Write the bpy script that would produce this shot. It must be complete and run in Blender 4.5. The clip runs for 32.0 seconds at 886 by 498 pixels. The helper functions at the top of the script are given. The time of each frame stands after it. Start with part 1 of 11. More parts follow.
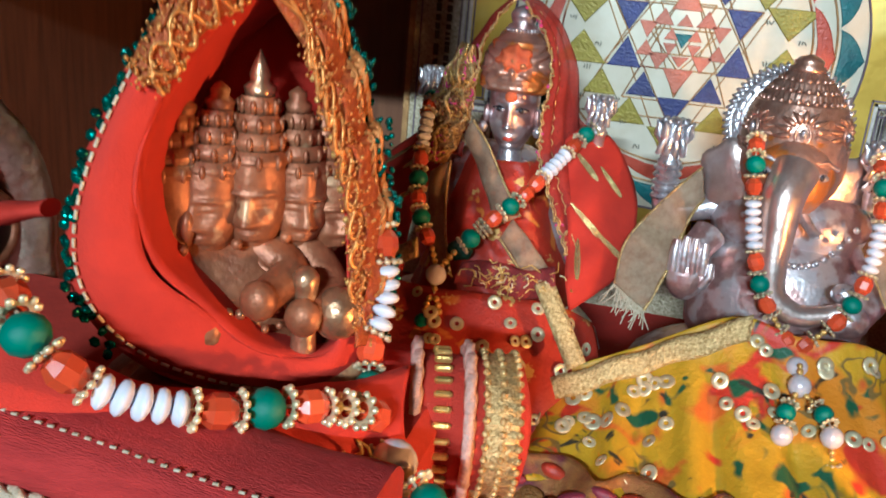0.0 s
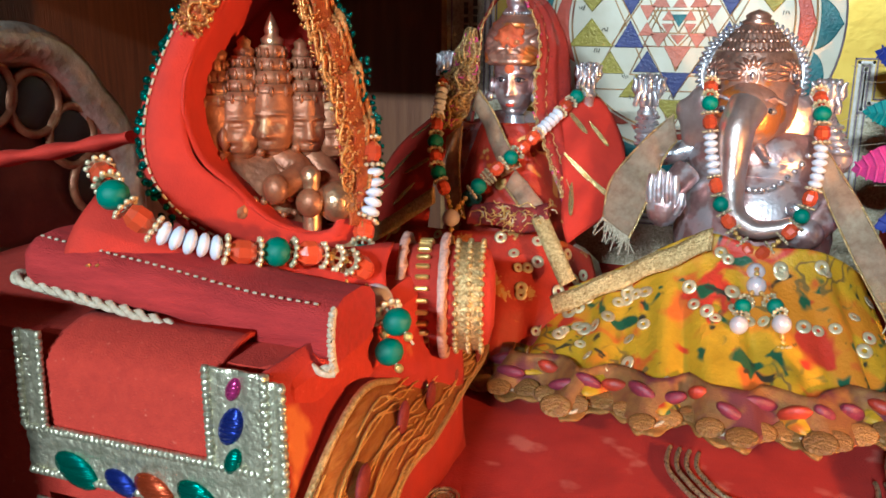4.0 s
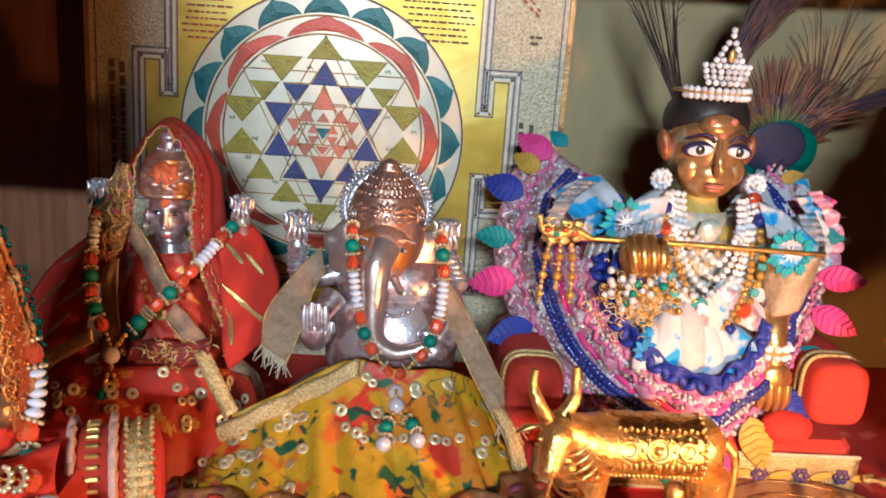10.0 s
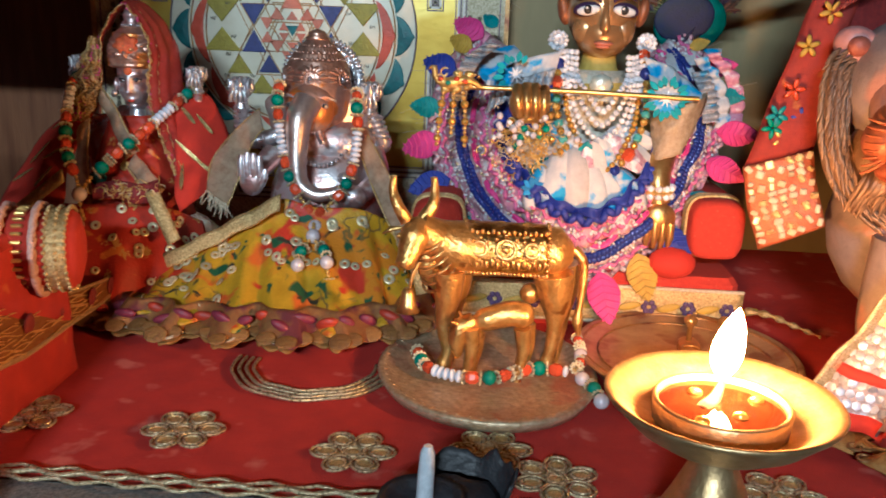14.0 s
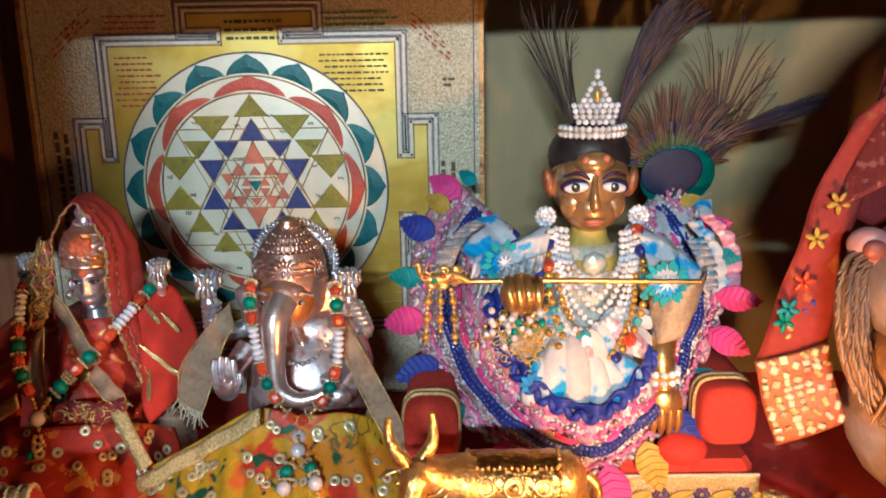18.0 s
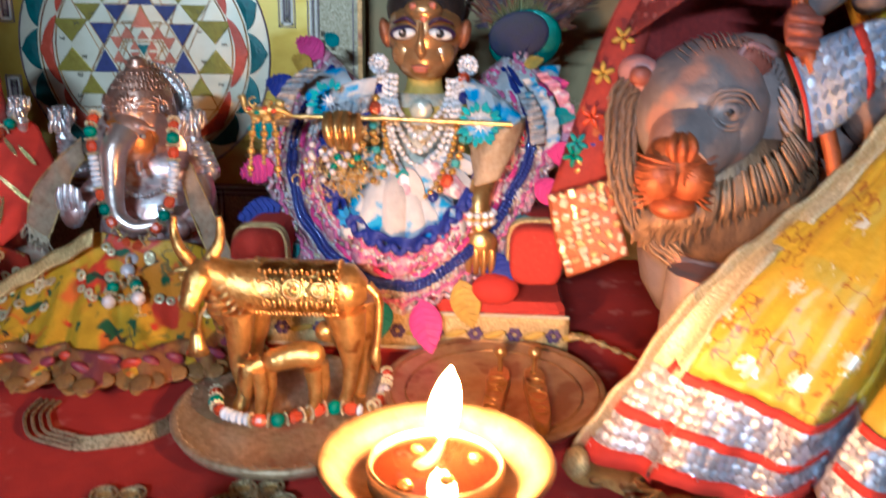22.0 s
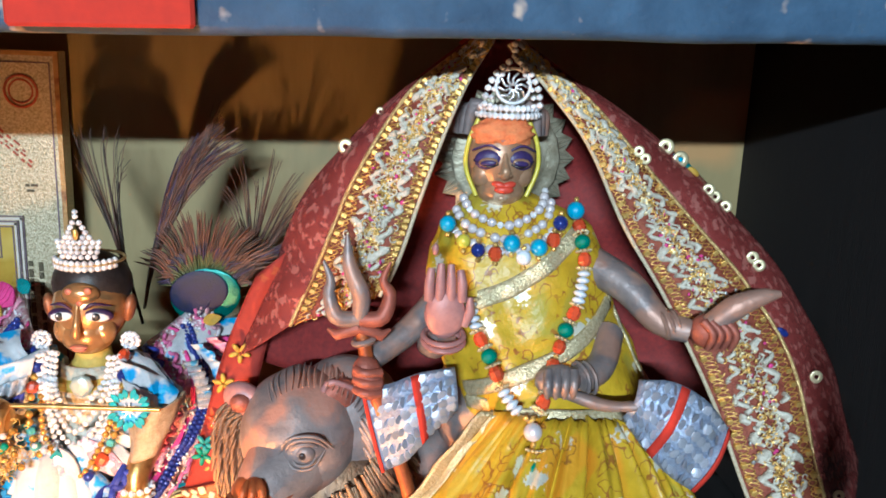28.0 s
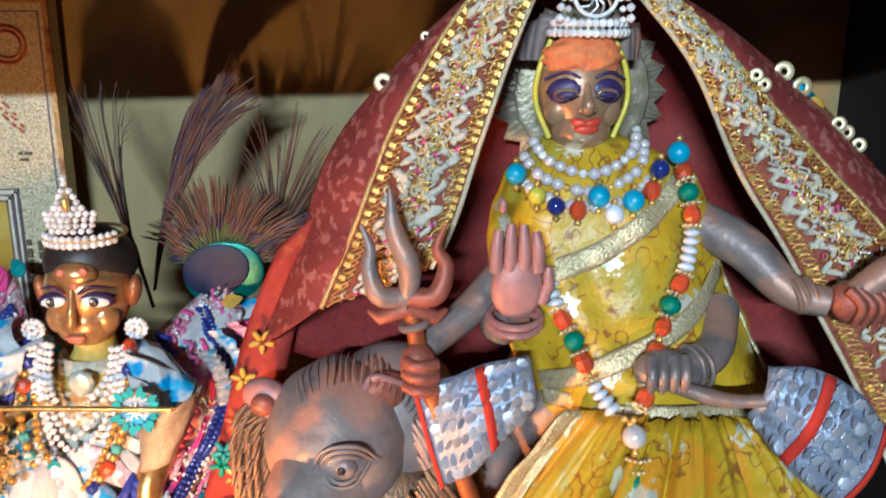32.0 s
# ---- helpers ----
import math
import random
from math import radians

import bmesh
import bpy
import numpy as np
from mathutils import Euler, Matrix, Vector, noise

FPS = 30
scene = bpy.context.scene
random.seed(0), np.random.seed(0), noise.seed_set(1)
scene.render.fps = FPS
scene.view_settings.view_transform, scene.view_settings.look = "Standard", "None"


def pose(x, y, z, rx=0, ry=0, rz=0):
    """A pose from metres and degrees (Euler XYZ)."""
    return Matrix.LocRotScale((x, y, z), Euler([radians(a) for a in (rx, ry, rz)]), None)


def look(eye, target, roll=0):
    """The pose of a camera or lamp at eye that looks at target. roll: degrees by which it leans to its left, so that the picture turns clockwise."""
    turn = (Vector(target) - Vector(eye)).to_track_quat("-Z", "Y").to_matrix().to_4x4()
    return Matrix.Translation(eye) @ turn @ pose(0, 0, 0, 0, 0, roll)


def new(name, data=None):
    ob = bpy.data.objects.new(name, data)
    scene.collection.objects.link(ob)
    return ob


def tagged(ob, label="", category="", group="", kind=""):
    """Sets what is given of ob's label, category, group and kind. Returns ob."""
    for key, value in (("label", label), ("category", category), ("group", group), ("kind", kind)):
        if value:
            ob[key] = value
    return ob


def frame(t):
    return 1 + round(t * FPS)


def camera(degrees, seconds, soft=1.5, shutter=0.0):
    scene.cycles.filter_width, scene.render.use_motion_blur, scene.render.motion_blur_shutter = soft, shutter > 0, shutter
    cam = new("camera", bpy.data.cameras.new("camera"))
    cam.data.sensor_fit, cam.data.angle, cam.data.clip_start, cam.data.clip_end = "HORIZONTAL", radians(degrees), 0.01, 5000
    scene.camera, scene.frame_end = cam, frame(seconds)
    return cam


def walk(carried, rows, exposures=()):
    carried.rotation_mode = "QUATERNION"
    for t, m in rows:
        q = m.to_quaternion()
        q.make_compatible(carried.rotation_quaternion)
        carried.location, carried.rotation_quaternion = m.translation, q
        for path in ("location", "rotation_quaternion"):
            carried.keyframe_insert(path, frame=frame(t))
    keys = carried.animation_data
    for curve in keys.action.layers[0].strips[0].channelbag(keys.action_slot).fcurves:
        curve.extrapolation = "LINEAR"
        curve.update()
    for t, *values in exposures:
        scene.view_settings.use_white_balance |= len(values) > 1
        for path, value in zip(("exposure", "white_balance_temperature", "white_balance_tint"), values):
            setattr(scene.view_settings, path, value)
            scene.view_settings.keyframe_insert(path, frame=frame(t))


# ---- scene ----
cam = camera(54.8, 32.0, soft=1.7, shutter=0.5)
METRES, EYE, TILT, LEAN, TURN = 1.3, 0.137, -17.5, -5.0, 14.7
ROWS = [
    (0.0, 0.0, 0.0, 0.0, 0.0, 0.0, -0.0),
    (0.5, 0.0109, -0.0172, 0.0021, 3.65, 1.21, -0.04),
    (1.0, 0.0124, -0.0213, 0.0017, 4.45, 1.88, 0.08),
    (1.5, 0.0142, -0.0221, -0.0071, 5.0, 2.22, 0.52),
    (2.0, 0.0138, -0.033, -0.0279, 5.4, 2.38, 0.52),
    (2.5, 0.0182, -0.034, -0.0234, 5.69, 2.69, 1.33),
    (4.5, 0.0235, -0.039, -0.0269, 6.56, 2.76, 3.22),
    (5.0, 0.026, -0.0284, -0.0174, 3.65, 2.35, 4.43),
    (5.5, 0.021, 0.008, 0.0048, -5.34, 0.89, 7.08),
    (6.0, 0.0207, 0.0373, 0.0147, -14.4, -1.08, 8.28),
    (6.5, 0.0057, 0.0518, 0.0295, -17.45, -1.52, 8.1),
    (7.0, -0.0083, 0.0544, 0.0241, -17.96, -1.07, 6.72),
    (7.5, -0.0082, 0.0477, 0.054, -19.81, -0.65, 6.66),
    (8.0, -0.0016, 0.0171, 0.0559, -20.43, 0.1, 6.72),
    (8.5, 0.0025, -0.0071, 0.052, -20.83, 0.68, 6.15),
    (9.0, 0.0005, -0.0268, 0.0366, -20.05, 1.5, 5.86),
    (9.5, 0.0121, -0.0469, 0.0165, -18.14, 1.66, 5.56),
    (10.0, 0.0236, -0.0613, 0.0095, -16.09, 1.18, 5.87),
    (10.5, 0.0327, -0.0666, 0.0089, -15.4, 0.99, 6.3),
    (11.0, 0.0391, -0.0753, 0.0031, -14.49, 1.74, 6.43),
    (11.5, 0.0424, -0.0861, -0.013, -13.65, 2.01, 6.05),
    (12.0, 0.0581, -0.0963, -0.012, -12.33, 2.34, 6.13),
    (12.5, 0.0687, -0.1045, -0.0222, -11.19, 2.54, 6.04),
    (13.0, 0.0675, -0.1109, -0.0358, -9.58, 2.29, 5.77),
    (13.5, 0.0662, -0.1114, -0.0451, -9.16, 1.63, 5.55),
    (14.0, 0.0715, -0.1067, -0.042, -9.17, 0.88, 5.94),
    (14.5, 0.082, -0.103, -0.0409, -10.17, -0.88, 7.47),
    (16.5, 0.0904, -0.0896, -0.0465, -11.89, -4.51, 8.63),
    (17.0, 0.0937, -0.0833, -0.0158, -12.42, -2.77, 9.96),
    (17.5, 0.089, -0.0873, 0.0026, -12.4, -0.26, 10.23),
    (18.0, 0.0735, -0.0888, 0.0165, -11.71, 1.77, 9.76),
    (18.5, 0.075, -0.087, 0.0197, -11.5, 1.95, 9.71),
    (19.0, 0.0748, -0.0872, 0.0178, -11.27, 2.33, 9.44),
    (19.5, 0.0732, -0.0894, 0.0158, -10.93, 2.76, 9.09),
    (20.0, 0.0696, -0.0905, 0.0093, -10.78, 3.01, 8.7),
    (20.5, 0.0637, -0.0916, 0.0009, -10.14, 2.69, 8.14),
    (21.0, 0.0768, -0.0939, 0.0002, -9.91, 2.71, 7.82),
    (21.5, 0.1052, -0.1047, -0.0204, -9.86, 2.06, 7.23),
    (22.0, 0.1285, -0.1118, -0.0334, -9.95, -0.3, 7.24),
    (22.5, 0.1363, -0.1211, -0.0447, -9.65, -3.09, 7.33),
    (23.0, 0.1545, -0.1247, -0.0381, -9.99, -3.19, 7.62),
    (23.5, 0.1692, -0.1361, -0.0233, -10.34, -3.38, 7.98),
    (24.0, 0.176, -0.1472, -0.0113, -11.37, -3.1, 8.08),
    (24.5, 0.1853, -0.1618, -0.0064, -11.86, -3.02, 8.0),
    (25.0, 0.2064, -0.1663, -0.0241, -14.42, -3.74, 7.16),
    (25.5, 0.2156, -0.1548, -0.0301, -15.14, -4.49, 7.55),
    (26.0, 0.2219, -0.1494, 0.0061, -16.85, -2.05, 8.26),
    (26.5, 0.2229, -0.1519, 0.0317, -16.92, 0.51, 8.49),
    (28.5, 0.2074, -0.1499, 0.0319, -17.15, 1.79, 7.76),
    (29.0, 0.2011, -0.1474, 0.0301, -16.96, 1.78, 7.61),
    (29.5, 0.1931, -0.133, 0.0295, -16.89, 1.69, 7.51),
    (30.0, 0.1999, -0.1178, 0.0338, -16.71, 1.71, 7.65),
    (30.5, 0.1949, -0.1082, 0.0287, -15.59, 1.33, 7.89),
    (31.0, 0.2061, -0.0987, 0.03, -15.4, 0.99, 8.7),
    (31.5, 0.2233, -0.098, 0.0354, -15.33, 0.77, 9.47),
    (32.0, 0.218, -0.1018, 0.0319, -15.03, 0.27, 9.52),
]
# exposure and white balance along the way: seconds, stops, kelvin, tint
LIGHT_ROWS = [(0.0, -0.45, 5450, -1), (2.5, -0.37, 5450, -1), (5.0, -0.42, 5450, -1), (6.5, -0.62, 5350, 7), (8.0, -0.68, 5650, 6), (9.0, -0.65, 5750, 8), (12.0, -0.85, 5350, -1), (13.5, -0.95, 5350, -1), (14.5, -1.35, 5250, -1), (16.5, -1.6, 5150, -3), (17.2, -1.9, 4900, -8), (18.0, -0.9, 5450, -1), (21.0, -0.85, 5350, -1), (22.3, -1.17, 4850, -1), (24.0, -1.62, 4800, -5), (25.4, -1.28, 4800, -4), (26.2, -1.35, 4850, -6), (27.0, -0.6, 5350, -1), (28.5, -0.3, 5450, -1), (30.0, -0.47, 5450, -1), (32.0, -0.52, 5450, -1)]
walk(cam, [(t, pose(0, 0, EYE, TILT, LEAN, TURN) @ pose(METRES * x, METRES * y, METRES * z, 90 + pitch, roll, yaw)) for t, x, y, z, yaw, pitch, roll in ROWS], LIGHT_ROWS)

# ---- world and light ----
world = bpy.data.worlds.new("room_dark")
scene.world = world
world.use_nodes = True
world.node_tree.nodes["Background"].inputs[0].default_value = (0.46, 0.47, 0.48, 1)
world.node_tree.nodes["Background"].inputs[1].default_value = 0.11

bulb = bpy.data.lights.new("room_bulb", "AREA")
bulb.shape, bulb.size, bulb.size_y, bulb.energy, bulb.color = "RECTANGLE", 0.30, 0.02, 44.0, (0.93, 0.98, 1.0)
new("room_bulb", bulb).matrix_world = look((0.0, -1.45, 0.622), (0.17, 0.3, 0.1))
FLAME_STRENGTH = 2300.0

# ---- materials ----
def node_of(nt, kind, **inputs):
    n = nt.nodes.new(kind)
    for k, val in inputs.items():
        n.inputs[k.replace("_", " ")].default_value = val
    return n


def mat(name, c1, c2=None, rough=0.5, metal=0.0, scale=300.0, bump=0.3, bscale=1200.0, c3=None, spots=0.0, spot_scale=120.0, sheen=0.0,
        coat=0.0, clear=0.0, vary=0.0, stretch=(1, 1, 1), detail=4.0, rough2=None, thin=0.0):
    """A procedural surface: two tones of grain, optional spots of a third, fine relief, roughness that varies."""
    m = bpy.data.materials.new(name)
    m.use_nodes = True
    nt = m.node_tree
    bs = nt.nodes["Principled BSDF"]
    c2 = c2 or tuple(0.7 * c for c in c1)
    tc = nt.nodes.new("ShaderNodeTexCoord")
    mp = nt.nodes.new("ShaderNodeMapping")
    mp.inputs["Scale"].default_value = stretch
    nt.links.new(tc.outputs["Object"], mp.inputs["Vector"])
    n1 = node_of(nt, "ShaderNodeTexNoise", Scale=scale, Detail=detail, Roughness=0.6)
    nt.links.new(mp.outputs[0], n1.inputs["Vector"])
    ramp = nt.nodes.new("ShaderNodeValToRGB")
    ramp.color_ramp.elements[0].position, ramp.color_ramp.elements[1].position = 0.3, 0.7
    ramp.color_ramp.elements[0].color, ramp.color_ramp.elements[1].color = (*c2, 1), (*c1, 1)
    nt.links.new(n1.outputs[0], ramp.inputs[0])
    col = ramp.outputs[0]
    if c3 is not None:
        n2 = node_of(nt, "ShaderNodeTexNoise", Scale=spot_scale, Detail=3.0)
        nt.links.new(tc.outputs["Object"], n2.inputs["Vector"])
        r2 = nt.nodes.new("ShaderNodeValToRGB")
        r2.color_ramp.elements[0].position, r2.color_ramp.elements[1].position = 1 - spots - 0.04, 1 - spots + 0.04
        nt.links.new(n2.outputs[0], r2.inputs[0])
        mx = nt.nodes.new("ShaderNodeMix")
        mx.data_type = "RGBA"
        nt.links.new(r2.outputs[0], mx.inputs[0])
        nt.links.new(col, mx.inputs[6])
        mx.inputs[7].default_value = (*c3, 1)
        col = mx.outputs[2]
    if vary:
        oi = nt.nodes.new("ShaderNodeObjectInfo")
        hs = nt.nodes.new("ShaderNodeHueSaturation")
        mr = node_of(nt, "ShaderNodeMapRange")
        mr.inputs[3].default_value, mr.inputs[4].default_value = 1 - vary, 1 + vary
        nt.links.new(oi.outputs["Random"], mr.inputs[0])
        nt.links.new(mr.outputs[0], hs.inputs["Value"])
        nt.links.new(col, hs.inputs["Color"])
        col = hs.outputs[0]
    nt.links.new(col, bs.inputs["Base Color"])
    mr = nt.nodes.new("ShaderNodeMapRange")
    mr.inputs[3].default_value, mr.inputs[4].default_value = rough, rough2 if rough2 is not None else min(1, rough * 1.35)
    nt.links.new(n1.outputs[0], mr.inputs[0])
    nt.links.new(mr.outputs[0], bs.inputs["Roughness"])
    bs.inputs["Metallic"].default_value = metal
    if bump:
        n3 = node_of(nt, "ShaderNodeTexNoise", Scale=bscale, Detail=3.0)
        nt.links.new(mp.outputs[0], n3.inputs["Vector"])
        bp = node_of(nt, "ShaderNodeBump", Strength=bump, Distance=0.0006)
        nt.links.new(n3.outputs[0], bp.inputs["Height"])
        nt.links.new(bp.outputs[0], bs.inputs["Normal"])
    if sheen:
        bs.inputs["Sheen Weight"].default_value, bs.inputs["Sheen Tint"].default_value = sheen, (*c1, 1)
    bs.inputs["Coat Weight"].default_value = coat
    bs.inputs["Transmission Weight"].default_value = clear
    if thin:
        tr = nt.nodes.new("ShaderNodeBsdfTransparent")
        mx = nt.nodes.new("ShaderNodeMixShader")
        mx.inputs[0].default_value = thin
        nt.links.new(bs.outputs[0], mx.inputs[1])
        nt.links.new(tr.outputs[0], mx.inputs[2])
        nt.links.new(mx.outputs[0], nt.nodes["Material Output"].inputs["Surface"])
    return m


def glow(name, colour, strength):
    m = bpy.data.materials.new(name)
    m.use_nodes = True
    nt = m.node_tree
    em = node_of(nt, "ShaderNodeEmission", Color=(*colour, 1), Strength=strength)
    nt.links.new(em.outputs[0], nt.nodes["Material Output"].inputs["Surface"])
    return m


def printed(name, ground, blots, rough=0.5, bump=0.3, bscale=900.0, sheen=0.2, foil=None, foil_scale=160.0, lines=()):
    """Printed cloth: a ground with blots of several colours, each (colour, scale, share, seed), and bits of metal foil."""
    m = mat(name, ground, tuple(0.72 * c for c in ground), rough, scale=140, bump=bump, bscale=bscale, sheen=sheen)
    nt = m.node_tree
    bs = nt.nodes["Principled BSDF"]
    tc = next(n for n in nt.nodes if n.bl_idname == "ShaderNodeTexCoord")
    col = bs.inputs["Base Color"].links[0].from_socket
    for colour, scale, share, seed in blots:
        mp = nt.nodes.new("ShaderNodeMapping")
        mp.inputs["Location"].default_value = (seed, seed * 0.7, seed * 1.3)
        nt.links.new(tc.outputs["Object"], mp.inputs["Vector"])
        no = node_of(nt, "ShaderNodeTexNoise", Scale=scale, Detail=2.5, Distortion=0.6)
        nt.links.new(mp.outputs[0], no.inputs["Vector"])
        rp = nt.nodes.new("ShaderNodeValToRGB")
        rp.color_ramp.elements[0].position, rp.color_ramp.elements[1].position = share, share + 0.05
        nt.links.new(no.outputs[0], rp.inputs[0])
        mx = nt.nodes.new("ShaderNodeMix")
        mx.data_type = "RGBA"
        nt.links.new(rp.outputs[0], mx.inputs[0])
        nt.links.new(col, mx.inputs[6])
        mx.inputs[7].default_value = (*colour, 1)
        col = mx.outputs[2]
    for colour, scale, share, seed in lines:
        # outlines of printed flowers: thin contour lines of a noise, kept to patches
        mp = nt.nodes.new("ShaderNodeMapping")
        mp.inputs["Location"].default_value = (seed, seed * 0.7, seed * 1.3)
        nt.links.new(tc.outputs["Object"], mp.inputs["Vector"])
        no = node_of(nt, "ShaderNodeTexNoise", Scale=scale, Detail=1.0)
        pa = node_of(nt, "ShaderNodeTexNoise", Scale=scale * 0.3, Detail=1.0)
        for q in (no, pa):
            nt.links.new(mp.outputs[0], q.inputs["Vector"])
        rp = nt.nodes.new("ShaderNodeValToRGB")
        for k, (at, v) in enumerate(((0.465, 0), (0.485, 1), (0.515, 1), (0.535, 0))):
            e = rp.color_ramp.elements[k] if k < 2 else rp.color_ramp.elements.new(at)
            e.position, e.color = at, (v, v, v, 1)
        nt.links.new(no.outputs[0], rp.inputs[0])
        rq = nt.nodes.new("ShaderNodeValToRGB")
        rq.color_ramp.elements[0].position, rq.color_ramp.elements[1].position = share, share + 0.03
        nt.links.new(pa.outputs[0], rq.inputs[0])
        mu = nt.nodes.new("ShaderNodeMath")
        mu.operation = "MULTIPLY"
        nt.links.new(rp.outputs[0], mu.inputs[0])
        nt.links.new(rq.outputs[0], mu.inputs[1])
        mx = nt.nodes.new("ShaderNodeMix")
        mx.data_type = "RGBA"
        nt.links.new(mu.outputs[0], mx.inputs[0])
        nt.links.new(col, mx.inputs[6])
        mx.inputs[7].default_value = (*colour, 1)
        col = mx.outputs[2]
    if foil:
        vo = node_of(nt, "ShaderNodeTexVoronoi", Scale=foil_scale, Randomness=0.8)
        nt.links.new(tc.outputs["Object"], vo.inputs["Vector"])
        no = node_of(nt, "ShaderNodeTexNoise", Scale=foil_scale * 8, Detail=2.0)
        nt.links.new(tc.outputs["Object"], no.inputs["Vector"])
        ad = nt.nodes.new("ShaderNodeMath")
        ad.operation = "MULTIPLY_ADD"
        nt.links.new(no.outputs[0], ad.inputs[0])
        ad.inputs[1].default_value = 0.55
        nt.links.new(vo.outputs["Distance"], ad.inputs[2])
        rp = nt.nodes.new("ShaderNodeValToRGB")
        rp.color_ramp.elements[0].position, rp.color_ramp.elements[1].position = 0.46, 0.52
        rp.color_ramp.elements[0].color, rp.color_ramp.elements[1].color = (1, 1, 1, 1), (0, 0, 0, 1)
        nt.links.new(ad.outputs[0], rp.inputs[0])
        mx = nt.nodes.new("ShaderNodeMix")
        mx.data_type = "RGBA"
        nt.links.new(rp.outputs[0], mx.inputs[0])
        nt.links.new(col, mx.inputs[6])
        mx.inputs[7].default_value = (*foil, 1)
        col = mx.outputs[2]
        mu = nt.nodes.new("ShaderNodeMath")
        mu.operation = "MULTIPLY"
        mu.inputs[1].default_value = 0.45
        nt.links.new(rp.outputs[0], mu.inputs[0])
        nt.links.new(mu.outputs[0], bs.inputs["Metallic"])
    nt.links.new(col, bs.inputs["Base Color"])
    return m


BRASS = mat("brass", (0.8, 0.52, 0.2), (0.52, 0.29, 0.09), 0.26, 0.85, 160, 0.25, 900, c3=(0.3, 0.12, 0.04), spots=0.33, spot_scale=90)
COW_BRASS = mat("cast_brass", (0.86, 0.55, 0.19), (0.56, 0.3, 0.08), 0.28, 0.85, 260, 0.9, 520, c3=(0.36, 0.15, 0.04), spots=0.36, spot_scale=130)
BRASS_OLD = mat("brass_old", (0.55, 0.33, 0.14), (0.36, 0.2, 0.08), 0.38, 0.75, 200, 0.5, 700, c3=(0.25, 0.1, 0.06), spots=0.4, spot_scale=70)
EMBOSSED = mat("brass_embossed", (0.85, 0.55, 0.16), (0.4, 0.2, 0.05), 0.25, 1.0, 500, 1.0, 520)
COPPER = mat("copper", (0.42, 0.17, 0.08), (0.22, 0.075, 0.035), 0.38, 0.4, 260, 0.35, 700, c3=(0.62, 0.4, 0.22), spots=0.35, spot_scale=150)
SILVER = mat("silver", (0.82, 0.81, 0.84), (0.55, 0.53, 0.57), 0.24, 0.8, 350, 0.4, 800)
PINK_SILVER = mat("pink_silver", (0.66, 0.45, 0.42), (0.44, 0.26, 0.25), 0.3, 0.8, 300, 0.3, 700, c3=(0.82, 0.76, 0.78), spots=0.5, spot_scale=110)
VERMILION_WASH = mat("vermilion_wash", (0.64, 0.37, 0.27), (0.46, 0.26, 0.2), 0.3, 0.65, 260, 0.3, 800, c3=(0.74, 0.26, 0.06), spots=0.46, spot_scale=110)
SINDOOR = mat("vermilion", (0.75, 0.16, 0.05), (0.5, 0.08, 0.03), 0.6, 0.1, 300, 0.4, 900)
STEEL_STONE = mat("patinated_metal", (0.33, 0.27, 0.26), (0.16, 0.14, 0.15), 0.4, 0.3, 90, 0.5, 420, c3=(0.4, 0.24, 0.19), spots=0.47, spot_scale=48)
STONE_RED = mat("patina_red", (0.4, 0.12, 0.08), (0.25, 0.08, 0.06), 0.45, 0.3, 160, 0.4, 700)
MANE = mat("mane", (0.36, 0.21, 0.11), (0.12, 0.075, 0.055), 0.4, 0.4, 60, 0.8, 300, stretch=(3, 3, 0.5))
FUR_ORANGE = mat("muzzle_orange", (0.5, 0.14, 0.04), (0.28, 0.06, 0.02), 0.4, 0.35, 200, 0.4, 700)
# the pale third tone paints highlight spots into the gilt
SKIN_GOLD = mat("face_gilt", (0.56, 0.31, 0.13), (0.38, 0.19, 0.075), 0.22, 0.55, 90, 0.1, 300, c3=(0.76, 0.6, 0.42), spots=0.37, spot_scale=70)
SKIN_PINK = mat("palm_pink", (0.5, 0.24, 0.22), (0.35, 0.16, 0.16), 0.4, 0.1, 200, 0.2, 600)
EYE_WHITE = mat("eye_white", (0.85, 0.85, 0.85), (0.8, 0.8, 0.8), 0.25, bump=0)
INK = mat("ink_black", (0.012, 0.01, 0.014), (0.02, 0.015, 0.02), 0.3, bump=0)
KOHL = mat("kohl_purple", (0.06, 0.02, 0.08), (0.03, 0.02, 0.06), 0.4, bump=0)
LIP = mat("lip_red", (0.65, 0.07, 0.04), (0.5, 0.05, 0.03), 0.35, bump=0)
HAIR = mat("hair_paint", (0.015, 0.013, 0.014), (0.03, 0.025, 0.025), 0.35)
NECK_YELLOW = mat("neck_yellow", (0.65, 0.5, 0.12), (0.5, 0.36, 0.07), 0.6)

RED_CLOTH = mat("red_satin", (0.6, 0.036, 0.018), (0.47, 0.024, 0.012), 0.72, 0, 120, 0.25, 2600)
RED_VELVET = mat("red_velvet", (0.56, 0.045, 0.024), (0.46, 0.032, 0.018), 0.9, 0, 420, 0.5, 2400, c3=(0.62, 0.1, 0.06), spots=0.3, spot_scale=700)
RED_NET = mat("red_net", (0.54, 0.05, 0.036), (0.36, 0.026, 0.02), 0.6, 0, 900, 0.6, 3000, thin=0.34)
DUSTY_NET = mat("dusty_red_net", (0.42, 0.075, 0.065), (0.25, 0.03, 0.03), 0.6, 0, 700, 0.7, 2600, thin=0.42, c3=(0.56, 0.2, 0.17), spots=0.42, spot_scale=260)
MAROON = mat("maroon_net", (0.26, 0.024, 0.022), (0.15, 0.012, 0.014), 0.6, 0, 500, 0.4, 2000)
